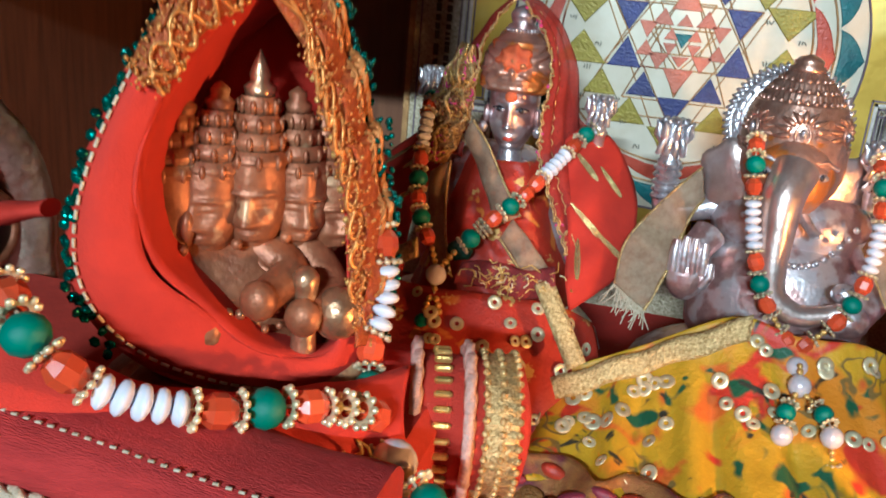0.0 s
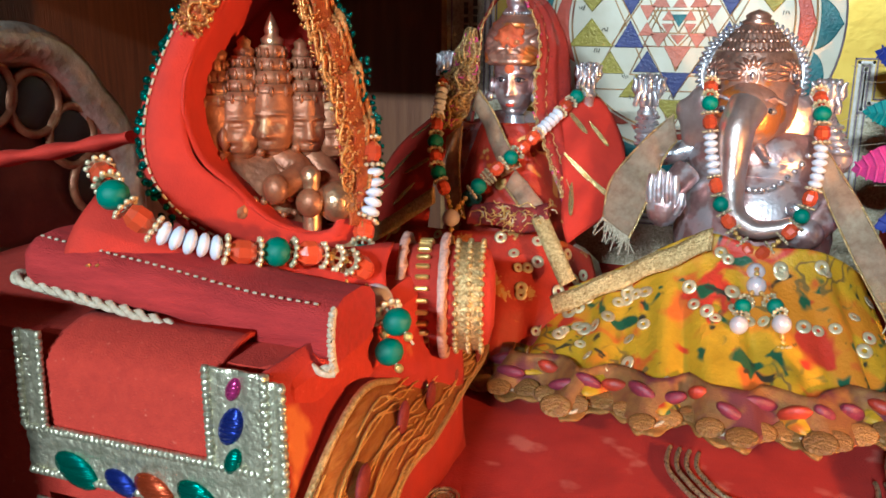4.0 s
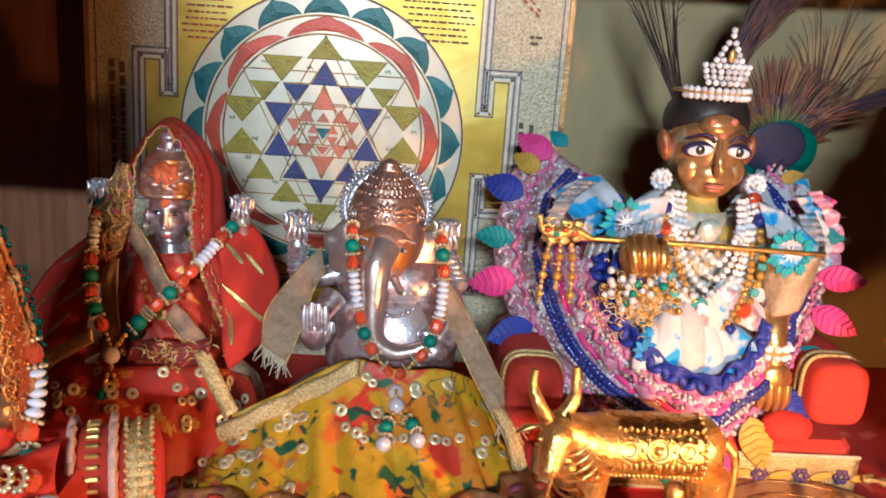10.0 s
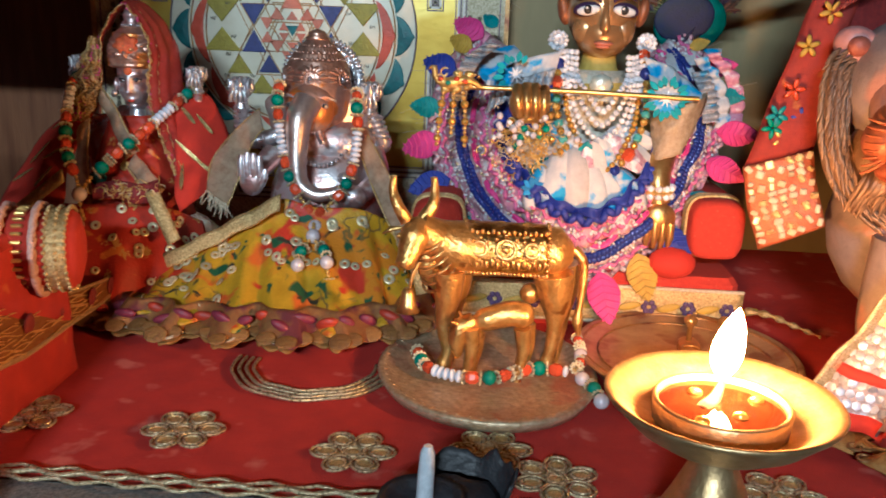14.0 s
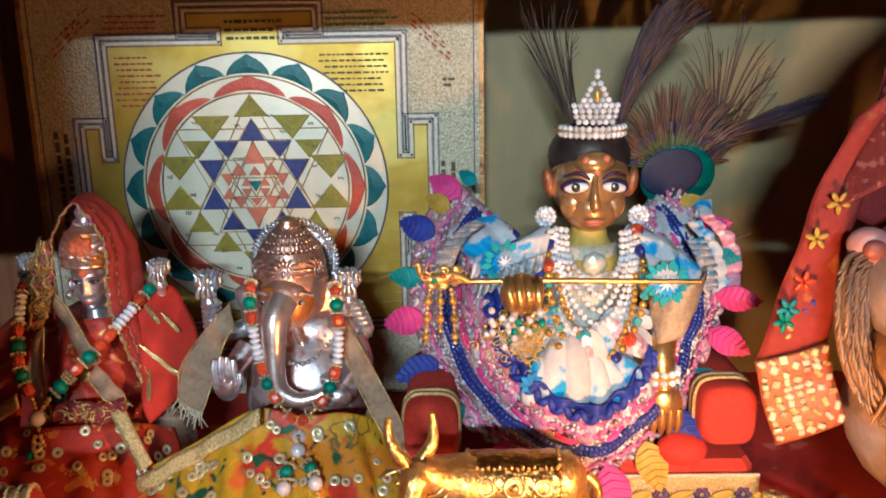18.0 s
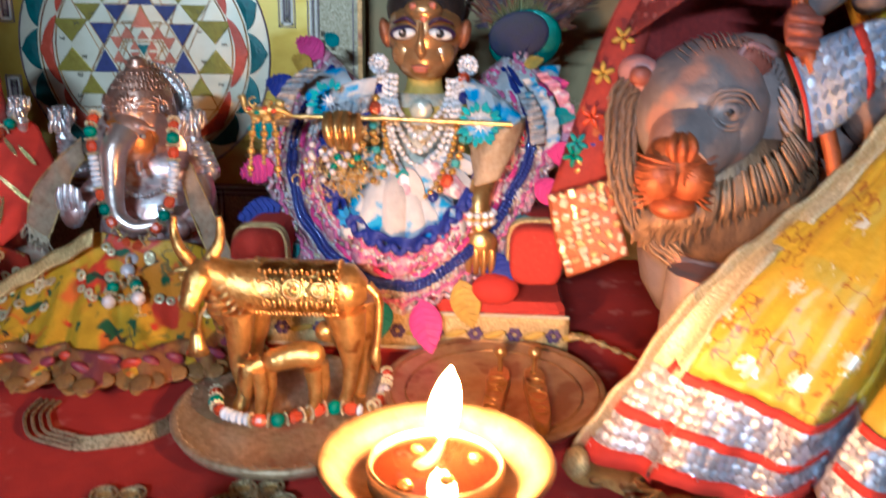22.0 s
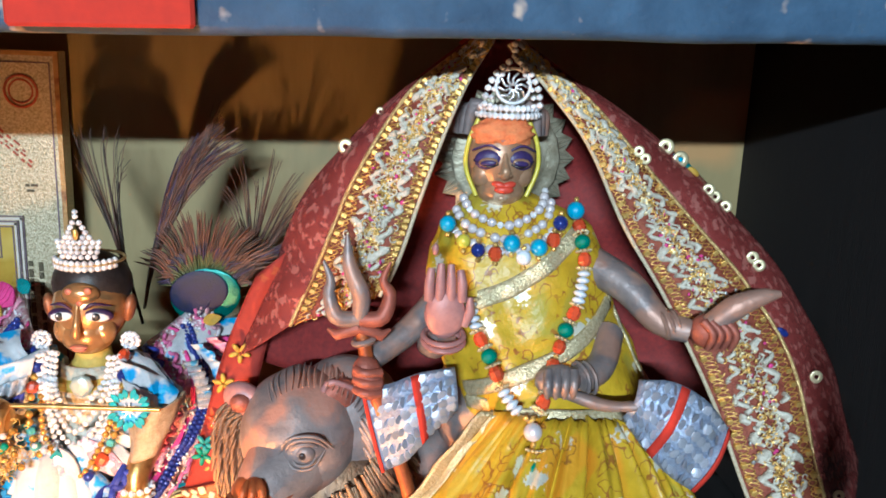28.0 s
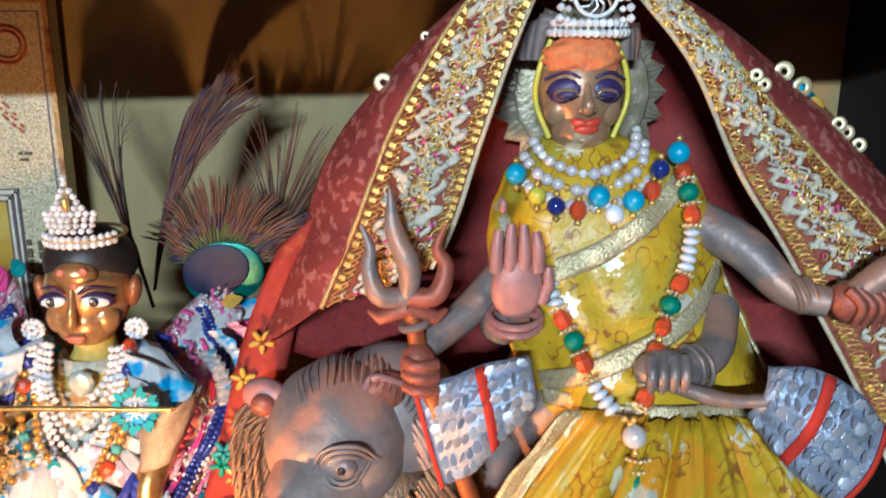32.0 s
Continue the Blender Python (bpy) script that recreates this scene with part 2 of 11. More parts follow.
CRIMSON = mat("crimson_ribbed", (0.54, 0.036, 0.034), (0.38, 0.02, 0.02), 0.7, 0, 90, 0.8, 700, stretch=(1, 8, 6))
BAND_GOLD = mat("gold_braid", (0.84, 0.64, 0.3), (0.42, 0.25, 0.08), 0.3, 0.55, 1100, 1.0, 1500)
TULLE = mat("beige_tulle", (0.66, 0.5, 0.34), (0.46, 0.3, 0.19), 0.45, 0.3, 420, 1.0, 2000, thin=0.42)
GOLD = mat("gold_foil", (0.9, 0.62, 0.22), (0.65, 0.4, 0.1), 0.28, 0.7, 900, 0.3, 1500, vary=0.2)
PALE_GOLD = mat("pale_gold_sequin", (0.85, 0.78, 0.52), (0.72, 0.6, 0.36), 0.3, 0.5, 600, 0.1, 900, vary=0.25)
SILVER_SEQ = mat("blue_silver_sequin", (0.62, 0.64, 0.72), (0.42, 0.43, 0.54), 0.24, 0.65, 400, 0.2, 900)
CREAM_THREAD = mat("cream_thread", (0.75, 0.66, 0.5), (0.5, 0.4, 0.26), 0.6, 0.1, 900, 0.6, 2500)
PINK_THREAD = mat("pink_white_braid", (0.75, 0.5, 0.42), (0.5, 0.28, 0.22), 0.6, 0, 900, 0.6, 2500)
DARK_LACE = mat("lace_ground", (0.34, 0.1, 0.055), (0.18, 0.03, 0.022), 0.5, 0.2, 400, 0.8, 1600)
CREAM_LACE = mat("cream_lace_cord", (0.8, 0.77, 0.68), (0.58, 0.52, 0.42), 0.6, 0.1, 900, 0.8, 2500)
FLOOR_VELVET = mat("floor_velvet", (0.48, 0.03, 0.02), (0.34, 0.018, 0.014), 0.7, 0, 90, 0.5, 1500, sheen=0.5, c3=(0.56, 0.14, 0.1), spots=0.36, spot_scale=60)
CORD = mat("gold_cord", (0.84, 0.72, 0.46), (0.3, 0.21, 0.1), 0.24, 0.65, 900, 1.0, 1500)
BROCADE = mat("silver_brocade", (0.35, 0.33, 0.3), (0.12, 0.11, 0.11), 0.5, 0.3, 900, 0.8, 1500)
ORANGE_NET = mat("orange_gold_net", (0.56, 0.36, 0.14), (0.26, 0.11, 0.04), 0.42, 0.5, 1100, 1.0, 1900, thin=0.15)
WHITE_CLOTH = mat("white_cloth", (0.64, 0.62, 0.62), (0.48, 0.46, 0.47), 0.7, 0, 150, 0.4, 900)
BLUE_TIE = mat("tie_dye", (0.66, 0.66, 0.68), (0.5, 0.52, 0.56), 0.65, 0, 160, 0.4, 1200, c3=(0.03, 0.34, 0.7), spots=0.43, spot_scale=100)
ROYAL = mat("royal_blue_cloth", (0.03, 0.055, 0.38), (0.02, 0.03, 0.22), 0.5, 0, 200, 0.4, 1400, sheen=0.2)
HOT_PINK = mat("hot_pink_cloth", (0.75, 0.06, 0.3), (0.55, 0.04, 0.2), 0.5, 0, 200, 0.4, 1400, sheen=0.2)
TEAL = mat("teal_cloth", (0.02, 0.3, 0.32), (0.01, 0.18, 0.2), 0.5, 0, 200, 0.4, 1400)
YELLOW_LEAF = mat("ochre_cloth", (0.6, 0.38, 0.05), (0.4, 0.24, 0.03), 0.5, 0, 200, 0.4, 1400)
SHINY_PINK = mat("pink_silver_net", (0.72, 0.52, 0.56), (0.46, 0.2, 0.3), 0.32, 0.45, 700, 1.0, 1300, c3=(0.82, 0.8, 0.84), spots=0.45, spot_scale=260)
PINK_GAUZE = mat("pink_gauze", (0.8, 0.42, 0.5), (0.62, 0.2, 0.34), 0.5, 0.1, 500, 0.8, 1500, c3=(0.82, 0.74, 0.76), spots=0.42, spot_scale=200)
NAVY_BEAD = mat("navy_bead", (0.03, 0.06, 0.34), (0.015, 0.02, 0.14), 0.12, 0.2, 500, 0, coat=0.6)
GREEN_BEAD = mat("green_bead", (0.0, 0.23, 0.16), (0.0, 0.17, 0.12), 0.45, 0, 400, 0.15, 900, vary=0.15)
ORANGE_BEAD = mat("red_orange_bead", (0.7, 0.1, 0.03), (0.5, 0.05, 0.02), 0.2, 0, 300, 0.1, 700, vary=0.25, coat=0.4)
WHITE_BEAD = mat("white_bead", (0.78, 0.83, 0.92), (0.66, 0.71, 0.82), 0.3, 0, 300, 0.1, 700, vary=0.08)
PEARL = mat("pearl", (0.74, 0.7, 0.72), (0.6, 0.55, 0.6), 0.18, 0.15, 200, 0.05, 500, coat=0.6)
SKY_BEAD = mat("sky_blue_bead", (0.05, 0.45, 0.75), (0.03, 0.35, 0.6), 0.25, 0, 300, 0.1, 700, vary=0.15)
YELLOW_BEAD = mat("yellow_bead", (0.7, 0.62, 0.08), (0.6, 0.5, 0.05), 0.25, 0, 300, 0.1, 700)
AMBER_BEAD = mat("amber_bead", (0.8, 0.5, 0.12), (0.6, 0.3, 0.05), 0.15, 0.6, 300, 0.1, 700, vary=0.2)
CRYSTAL = mat("crystal_stone", (0.94, 0.94, 0.97), (0.78, 0.78, 0.84), 0.1, 0.05, 1500, 0.3, 2500, vary=0.25, coat=0.8)
FLAME = glow("flame", (1.0, 0.39, 0.11), FLAME_STRENGTH)
WICK = mat("wick_cotton", (0.05, 0.03, 0.02), (0.3, 0.18, 0.1), 0.8)
OIL = mat("ghee", (0.05, 0.012, 0.003), (0.03, 0.006, 0.002), 0.04, 0, 120, 0.03, 200)
PALE_BRASS = mat("pale_brass", (0.7, 0.5, 0.26), (0.45, 0.29, 0.13), 0.34, 0.9, 160, 0.3, 700, c3=(0.34, 0.2, 0.1), spots=0.34, spot_scale=70)
CHAR = mat("charred_clay", (0.03, 0.03, 0.035), (0.012, 0.012, 0.014), 0.45, 0, 200, 0.8, 400)
ASH = mat("ash_stick", (0.6, 0.62, 0.66), (0.45, 0.48, 0.52), 0.7, 0, 500, 0.4, 1500)

WALL_OLIVE = mat("back_panel_paint", (0.33, 0.265, 0.125), (0.23, 0.18, 0.08), 0.5, 0, 35, 0.35, 260, c3=(0.46, 0.27, 0.11), spots=0.36, spot_scale=9, stretch=(1, 1, 0.3))
WOOD_DARK = mat("dark_wood", (0.16, 0.06, 0.03), (0.07, 0.028, 0.015), 0.4, 0, 60, 0.4, 300, stretch=(6, 6, 0.4))
# side panel wood darkened to near black, in place of shade there
WOOD_BLACK = mat("shade_black_wood", (0.012, 0.009, 0.010), (0.006, 0.005, 0.006), 0.75, 0, 60, 0.4, 300, stretch=(6, 6, 0.4))
BLUE_PAINT = mat("worn_blue_paint", (0.06, 0.13, 0.24), (0.03, 0.07, 0.14), 0.5, 0, 60, 0.5, 400, c3=(0.5, 0.44, 0.4), spots=0.33, spot_scale=70)
ROOM_WALL = mat("room_wall_paint", (0.3, 0.27, 0.23), (0.25, 0.22, 0.19), 0.8, 0, 3, 0.2, 60)

# ---- shape helpers ----
ORIGIN = {}


class Geo:
    """Collects vertices and faces of one mesh."""

    def __init__(self):
        self.v, self.f, self.m, self.s = [], [], [], []

    def add(self, verts, faces, mi=0, smooth=True):
        k = len(self.v)
        self.v.extend([tuple(map(float, p)) for p in verts])
        for fc in faces:
            self.f.append([k + i for i in fc])
            self.m.append(mi)
            self.s.append(smooth)
        return self

    def grid(self, p, mi=0, wrap=False, smooth=True):
        p = np.asarray(p, float)
        a, b = p.shape[:2]
        faces = []
        for i in range(a - 1 + (1 if wrap else 0)):
            for j in range(b - 1):
                i2 = (i + 1) % a
                faces.append((i * b + j, i2 * b + j, i2 * b + j + 1, i * b + j + 1))
        return self.add(p.reshape(-1, 3), faces, mi, smooth)

    def ell(self, c, r, rot=(0, 0, 0), n=16, k=10, mi=0, warp=None):
        r = (r, r, r) if isinstance(r, (int, float)) else r
        e = Euler([radians(a) for a in rot]).to_matrix()
        rows = []
        for i in range(n):
            a = 2 * math.pi * i / n
            row = []
            for j in range(k + 1):
                b = math.pi * (0.002 + 0.996 * j / k) - math.pi / 2
                d = Vector((math.cos(a) * math.cos(b), math.sin(a) * math.cos(b), math.sin(b)))
                if warp:
                    d = d * warp(d)
                row.append(Vector(c) + e @ Vector((d.x * r[0], d.y * r[1], d.z * r[2])))
            rows.append(row)
        return self.grid(rows, mi, wrap=True)

    def tube(self, pts, rad, n=8, mi=0, flat=1.0, up=(0.1, 0.2, 1)):
        pts = [Vector(p) for p in pts]
        rads = [rad] * len(pts) if isinstance(rad, (int, float)) else list(rad)
        rows, side = [], None
        for i, p in enumerate(pts):
            t = (pts[min(i + 1, len(pts) - 1)] - pts[max(i - 1, 0)]).normalized()
            if side is None:
                side = t.cross(Vector(up)).normalized()
            side = (side - t * side.dot(t)).normalized()
            other = t.cross(side)
            rows.append([p + (side * math.cos(2 * math.pi * q / n) + other * flat * math.sin(2 * math.pi * q / n)) * rads[i] for q in range(n)])
        arr = np.array([[tuple(x) for x in row] for row in rows]).transpose(1, 0, 2)
        self.grid(arr, mi, wrap=True)
        for row, p in ((rows[0], pts[0]), (rows[-1], pts[-1])):
            self.add([*row, p], [(q, (q + 1) % n, n) for q in range(n)], mi)
        return self

    def lathe(self, prof, c=(0, 0, 0), n=32, mi=0, rot=(0, 0, 0), smooth=True):
        e = Euler([radians(a) for a in rot]).to_matrix()
        rows = [[Vector(c) + e @ Vector((r * math.cos(2 * math.pi * i / n), r * math.sin(2 * math.pi * i / n), z)) for r, z in prof] for i in range(n)]
        return self.grid(rows, mi, wrap=True, smooth=smooth)

    def box(self, c, size, rot=(0, 0, 0), mi=0, bevel=0.0):
        e = Euler([radians(a) for a in rot]).to_matrix()
        x, y, z = (s / 2 for s in size)
        b = min(bevel, 0.49 * min(size)) if bevel else 0.0
        if not b:
            vs = [(i, j, k) for i in (-x, x) for j in (-y, y) for k in (-z, z)]
            fs = [(0, 1, 3, 2), (4, 6, 7, 5), (0, 4, 5, 1), (2, 3, 7, 6), (0, 2, 6, 4), (1, 5, 7, 3)]
            return self.add([Vector(c) + e @ Vector(q) for q in vs], fs, mi, False)
        ring = lambda ins, h: [(sx * (x - ins) + ox, sy * (y - ins) + oy, h) for sx, sy, ox, oy in
                               ((1, 1, 0, -b), (1, 1, -b, 0), (-1, 1, b, 0), (-1, 1, 0, -b), (-1, -1, 0, b), (-1, -1, b, 0), (1, -1, -b, 0), (1, -1, 0, b))]
        layers = [ring(b * 0.7, -z), ring(0, -z + b), ring(0, z - b), ring(b * 0.7, z)]
        vs = [Vector(c) + e @ Vector(q) for L in layers for q in L]
        fs = [(8 * k + i, 8 * k + (i + 1) % 8, 8 * k + 8 + (i + 1) % 8, 8 * k + 8 + i) for k in range(3) for i in range(8)]
        fs += [tuple(range(7, -1, -1)), tuple(range(24, 32))]
        return self.add(vs, fs, mi, False)

    def torus(self, c, R, r, rot=(0, 0, 0), n=24, k=8, mi=0, sx=1.0):
        e = Euler([radians(a) for a in rot]).to_matrix()
        rows = [[Vector(c) + e @ Vector((sx * (R + r * math.cos(2 * math.pi * j / k)) * math.cos(2 * math.pi * i / n),
                                         (R + r * math.cos(2 * math.pi * j / k)) * math.sin(2 * math.pi * i / n), r * math.sin(2 * math.pi * j / k)))
                 for j in range(k + 1)] for i in range(n)]
        return self.grid(rows, mi, wrap=True)

    def slab(self, outline, thick, place=Matrix(), mi=0, dome=0.0):
        """A flat piece: an outline in its own x and y, from z 0 to thick."""
        n = len(outline)
        cx, cy = sum(p[0] for p in outline) / n, sum(p[1] for p in outline) / n
        ins = [(cx + (p[0] - cx) * 0.93, cy + (p[1] - cy) * 0.93) for p in outline]
        vs = [place @ Vector((x, y, 0)) for x, y in outline] + [place @ Vector((x, y, thick * 0.8)) for x, y in outline]
        vs += [place @ Vector((x, y, thick)) for x, y in ins] + [place @ Vector((cx, cy, thick + dome))]
        fs = [(i, (i + 1) % n, n + (i + 1) % n, n + i) for i in range(n)] + [(n + i, n + (i + 1) % n, 2 * n + (i + 1) % n, 2 * n + i) for i in range(n)]
        fs += [(2 * n + i, 2 * n + (i + 1) % n, 3 * n) for i in range(n)]
        return self.add(vs, fs, mi, False)

    def mesh(self, name, mats, origin=(0, 0, 0)):
        me = bpy.data.meshes.new(name)
        v = np.array(self.v) - np.array(origin)
        me.from_pydata(v.tolist(), [], self.f)
        for m in mats if isinstance(mats, (list, tuple)) else [mats]:
            me.materials.append(m)
        me.polygons.foreach_set("material_index", self.m)
        me.polygons.foreach_set("use_smooth", self.s)
        me.update()
        return me


def thing(name, loc, label, category, group="", kind=""):
    ob = new(name)
    ob.empty_display_size = 0.01
    ob.location = loc
    ORIGIN[ob.name] = Vector(loc)
    return tagged(ob, label, category, group, kind)


def part(name, geo, mats, parent, label="", kind=""):
    o = ORIGIN[parent.name]
    ob = new(name, geo.mesh(name, mats, o))
    ob.parent = parent
    ORIGIN[ob.name] = o
    return tagged(ob, label, kind=kind)


def solo(name, geo, mats, loc, label, category, group="", kind=""):
    ob = new(name, geo.mesh(name, mats, loc))
    ob.location = loc
    ORIGIN[ob.name] = Vector(loc)
    return tagged(ob, label, category, group, kind)


def piece(name, me, parent, m, label=""):
    """A repeated piece on shared mesh data, at the world pose m."""
    ob = new(name, me)
    ob.parent = parent
    ob.matrix_local = Matrix.Translation(-ORIGIN[parent.name]) @ m
    ORIGIN[ob.name] = ORIGIN[parent.name]
    return tagged(ob, label)


def thick(ob, t):
    md = ob.modifiers.new("thickness", "SOLIDIFY")
    md.thickness, md.offset = t, 0
    return ob


def smooth_path(pts, n=60):
    """A smooth line through points, in n even steps."""
    p = [np.array(q, float) for q in pts]
    p = [2 * p[0] - p[1], *p, 2 * p[-1] - p[-2]]
    out = []
    for i in range(1, len(p) - 2):
        for t in np.linspace(0, 1, 24, endpoint=False):
            out.append(0.5 * (2 * p[i] + (p[i + 1] - p[i - 1]) * t + (2 * p[i - 1] - 5 * p[i] + 4 * p[i + 1] - p[i + 2]) * t * t + (3 * p[i] - p[i - 1] - 3 * p[i + 1] + p[i + 2]) * t ** 3))
    out.append(p[-2])
    out = np.array(out)
    d = np.r_[0, np.cumsum(np.linalg.norm(np.diff(out, axis=0), axis=1))]
    s = np.linspace(0, d[-1], n)
    return np.stack([np.interp(s, d, out[:, k]) for k in range(3)], 1)


def wob(x, y, z=0.0, s=1.0):
    return noise.noise(Vector((x * s, y * s, z * s)))


def strip(a, b, n=40, k=6, bulge=0.0, ripple=0.0, waves=6, seed=0.0):
    """A sheet between two lines of points, with an outward bulge and ripples towards the viewer."""
    A, B = smooth_path(a, n), smooth_path(b, n)
    rows = []
    for i in range(n):
        row = []
        for j in range(k + 1):
            t = j / k
            q = A[i] * (1 - t) + B[i] * t
            q = q + np.array([0, -1, 0.15]) * (bulge * math.sin(math.pi * t) + ripple * math.sin(waves * math.pi * i / n + seed + 1.3 * t))
            q = q + 0.4 * ripple * wob(q[0] * 60 + seed, q[2] * 60, q[1] * 60) * np.array([0, 1, 0])
            row.append(q)
        rows.append(row)
    return rows


# bead shapes shared by every string of beads
def bead_mesh(name, prof, m, n=12):
    return Geo().lathe(prof, n=n).mesh(name, m)


def round_prof(r, h, k=7, e=1.0):
    return [(max(1e-5, r * math.cos(a) ** e), h * math.sin(a)) for a in np.linspace(-math.pi / 2, math.pi / 2, k)]


BEADS = {
    "g": ("bead", bead_mesh("green_bead", round_prof(1, 1), GREEN_BEAD, 14), 0.0030, 0.92),
    "r": ("bead", Geo().lathe([(1e-5, -1), (0.62, -0.95), (1, -0.4), (1, 0.4), (0.62, 0.95), (1e-5, 1)], n=8, smooth=False).mesh("red_bead", ORANGE_BEAD), 0.0025, 1.05),
    "w": ("bead", bead_mesh("white_bead", round_prof(1, 1), WHITE_BEAD), 0.0025, 0.5),
    "p": ("pearl", bead_mesh("pearl", round_prof(1, 1, 9), PEARL, 16), 0.0034, 1.0),
    "o": ("spacer_ring", None, 0.0020, 0.28),
    "d": ("gold_bead", bead_mesh("gold_bead", round_prof(1, 1, 6), GOLD, 8), 0.0010, 1.0),
    "b": ("bead", bead_mesh("sky_bead", round_prof(1, 1), SKY_BEAD), 0.0030, 1.0),
    "n": ("bead", bead_mesh("navy_bead", round_prof(1, 1), NAVY_BEAD), 0.0028, 1.0),
    "y": ("bead", bead_mesh("yellow_bead", round_prof(1, 1), YELLOW_BEAD), 0.0028, 1.0),
    "a": ("bead", bead_mesh("amber_bead", round_prof(1, 1), AMBER_BEAD, 10), 0.0017, 1.0),
    "t": ("bead", Geo().box((0, 0, 0), (1.6, 1.6, 1.6), bevel=0.3).mesh("teal_bead", mat("turquoise_bead", (0.1, 0.42, 0.42), (0.05, 0.3, 0.3), 0.4)), 0.0020, 0.9),
    "c": ("crystal", Geo().lathe([(1e-5, -1), (0.8, -0.5), (1, 0), (0.8, 0.5), (1e-5, 1)], n=6, smooth=False).mesh("crystal", CRYSTAL), 0.0014, 1.0),
    "s": ("small_pearl", bead_mesh("small_pearl", round_prof(1, 1, 6), PEARL, 10), 0.0017, 1.0),
}
_ring = Geo().torus((0, 0, 0), 0.72, 0.2, n=14, k=5)
for _i in range(10):
    _a = _i * math.pi / 5
    _ring.ell((0.98 * math.cos(_a), 0.98 * math.sin(_a), 0), (0.27, 0.27, 0.85), n=6, k=4)
BEADS["o"] = ("spacer_ring", _ring.mesh("spacer_ring", PALE_GOLD), 0.0025, 0.26)


def string_beads(parent, pts, pattern, scale=1.0, tint=0.0):
    """Threads beads of the pattern, again and again, along a smooth line."""
    line = smooth_path(pts, 400)
    d = np.r_[0, np.cumsum(np.linalg.norm(np.diff(line, axis=0), axis=1))]
    at, i, rnd = 0.0, 0, random.Random(len(pattern) + int(1e5 * line[0][0]))
    while True:
        kind, me, r, h = BEADS[pattern[i % len(pattern)]]
        r *= scale
        half = r * h
        if at + half > d[-1]:
            break
        p = np.array([np.interp(at + half, d, line[:, k]) for k in range(3)])
        q = np.array([np.interp(at + half + 0.0004, d, line[:, k]) for k in range(3)]) - np.array([np.interp(at + half - 0.0004, d, line[:, k]) for k in range(3)])
        m = Matrix.Translation(Vector(p)) @ Vector(q).to_track_quat("Z", "Y").to_matrix().to_4x4() @ pose(0, 0, 0, rnd.uniform(-6, 6), rnd.uniform(-6, 6), rnd.uniform(0, 360))
        j = r * rnd.uniform(0.95, 1.06)
        piece(kind, me, parent, m @ Matrix.Diagonal((j, j, j * h, 1)))
        at += 2 * half * 0.99
        i += 1
    thread = Geo().tube(line[::10], 0.0003 * scale, 5)
    part("thread", thread, CREAM_THREAD, parent)


SEQUIN = Geo().lathe([(0.3, 0.06), (0.36, 0.12), (0.9, 0.1), (1, 0.0), (0.9, -0.05), (0.36, -0.05), (0.3, 0.06)], n=14).mesh("sequin", PALE_GOLD)

# ---- the shrine cabinet ----
def structure(name, c, size, m, label, bevel=0.0):
    return solo(name, Geo().box(c, size, bevel=bevel), m, c, label, name.split("_")[0], kind="structure")


X0, X1, Y1, ZT = -0.235, 0.522, 0.405, 0.318
structure("ground", (0.15, -0.6, -0.91), (5.0, 4.4, 0.02), ROOM_WALL, "plain floor of the room")
structure("wall_room_front", (0.15, -2.81, 0.5), (5.0, 0.02, 2.8), ROOM_WALL, "painted wall of the room")
structure("wall_room_left", (-2.36, -0.6, 0.5), (0.02, 4.4, 2.8), ROOM_WALL, "painted wall of the room")
structure("wall_room_right", (2.66, -0.6, 0.5), (0.02, 4.4, 2.8), ROOM_WALL, "painted wall of the room")
structure("wall_room_back", (0.15, 1.61, 0.5), (5.0, 0.02, 2.8), ROOM_WALL, "painted wall of the room")
structure("ceiling", (0.15, -0.6, 1.91), (5.0, 4.4, 0.02), ROOM_WALL, "plain ceiling of the room")
structure("shelf_board", ((X0 + X1) / 2, 0.13, -0.014), (X1 - X0 + 0.04, 0.57, 0.02), WOOD_DARK, "dark wooden shelf board of the shrine", 0.002)
structure("wall_back", ((X0 + X1) / 2, Y1 + 0.008, 0.157), (X1 - X0, 0.016, 0.322), WALL_OLIVE, "olive painted back panel of the shrine with patches of warmer brown")
structure("wall_left", (X0 - 0.008, 0.2, 0.157), (0.016, 0.42, 0.322), WOOD_DARK, "dark wooden side panel of the shrine")
structure("wall_right", (X1 + 0.008, 0.2, 0.157), (0.016, 0.42, 0.322), WOOD_BLACK, "wooden side panel of the shrine, darkened in place of shade")
structure("shrine_roof", ((X0 + X1) / 2, 0.22, ZT + 0.008), (X1 - X0, 0.39, 0.016), WOOD_DARK, "dark wooden roof panel of the shrine")
beam = thing("beam_front", (0.1625, 0.155, 0.26), "worn blue painted beam under the shrine roof", "beam", kind="structure")
g = Geo()
xs = np.linspace(X0, X1, 60)
rows = []
for x in xs:
    low = 0.2612 + 0.024 * (x - 0.3) + 0.0006 * wob(x * 40, 0.3)
    rows.append([(x, 0.146, 0.317), (x, 0.1445, low + 0.003), (x, 0.147, low + 0.0006), (x, 0.150, low), (x, 0.163, low + 0.0005), (x, 0.165, 0.317)])
g.grid(rows)
part("beam_body", g, BLUE_PAINT, beam)
part("hanging_cloth", Geo().box((0.225, 0.1425, 0.2760), (0.05, 0.003, 0.030), (0, -1.5, 0), bevel=0.001), RED_CLOTH, beam, "strip of red printed cloth on the beam")
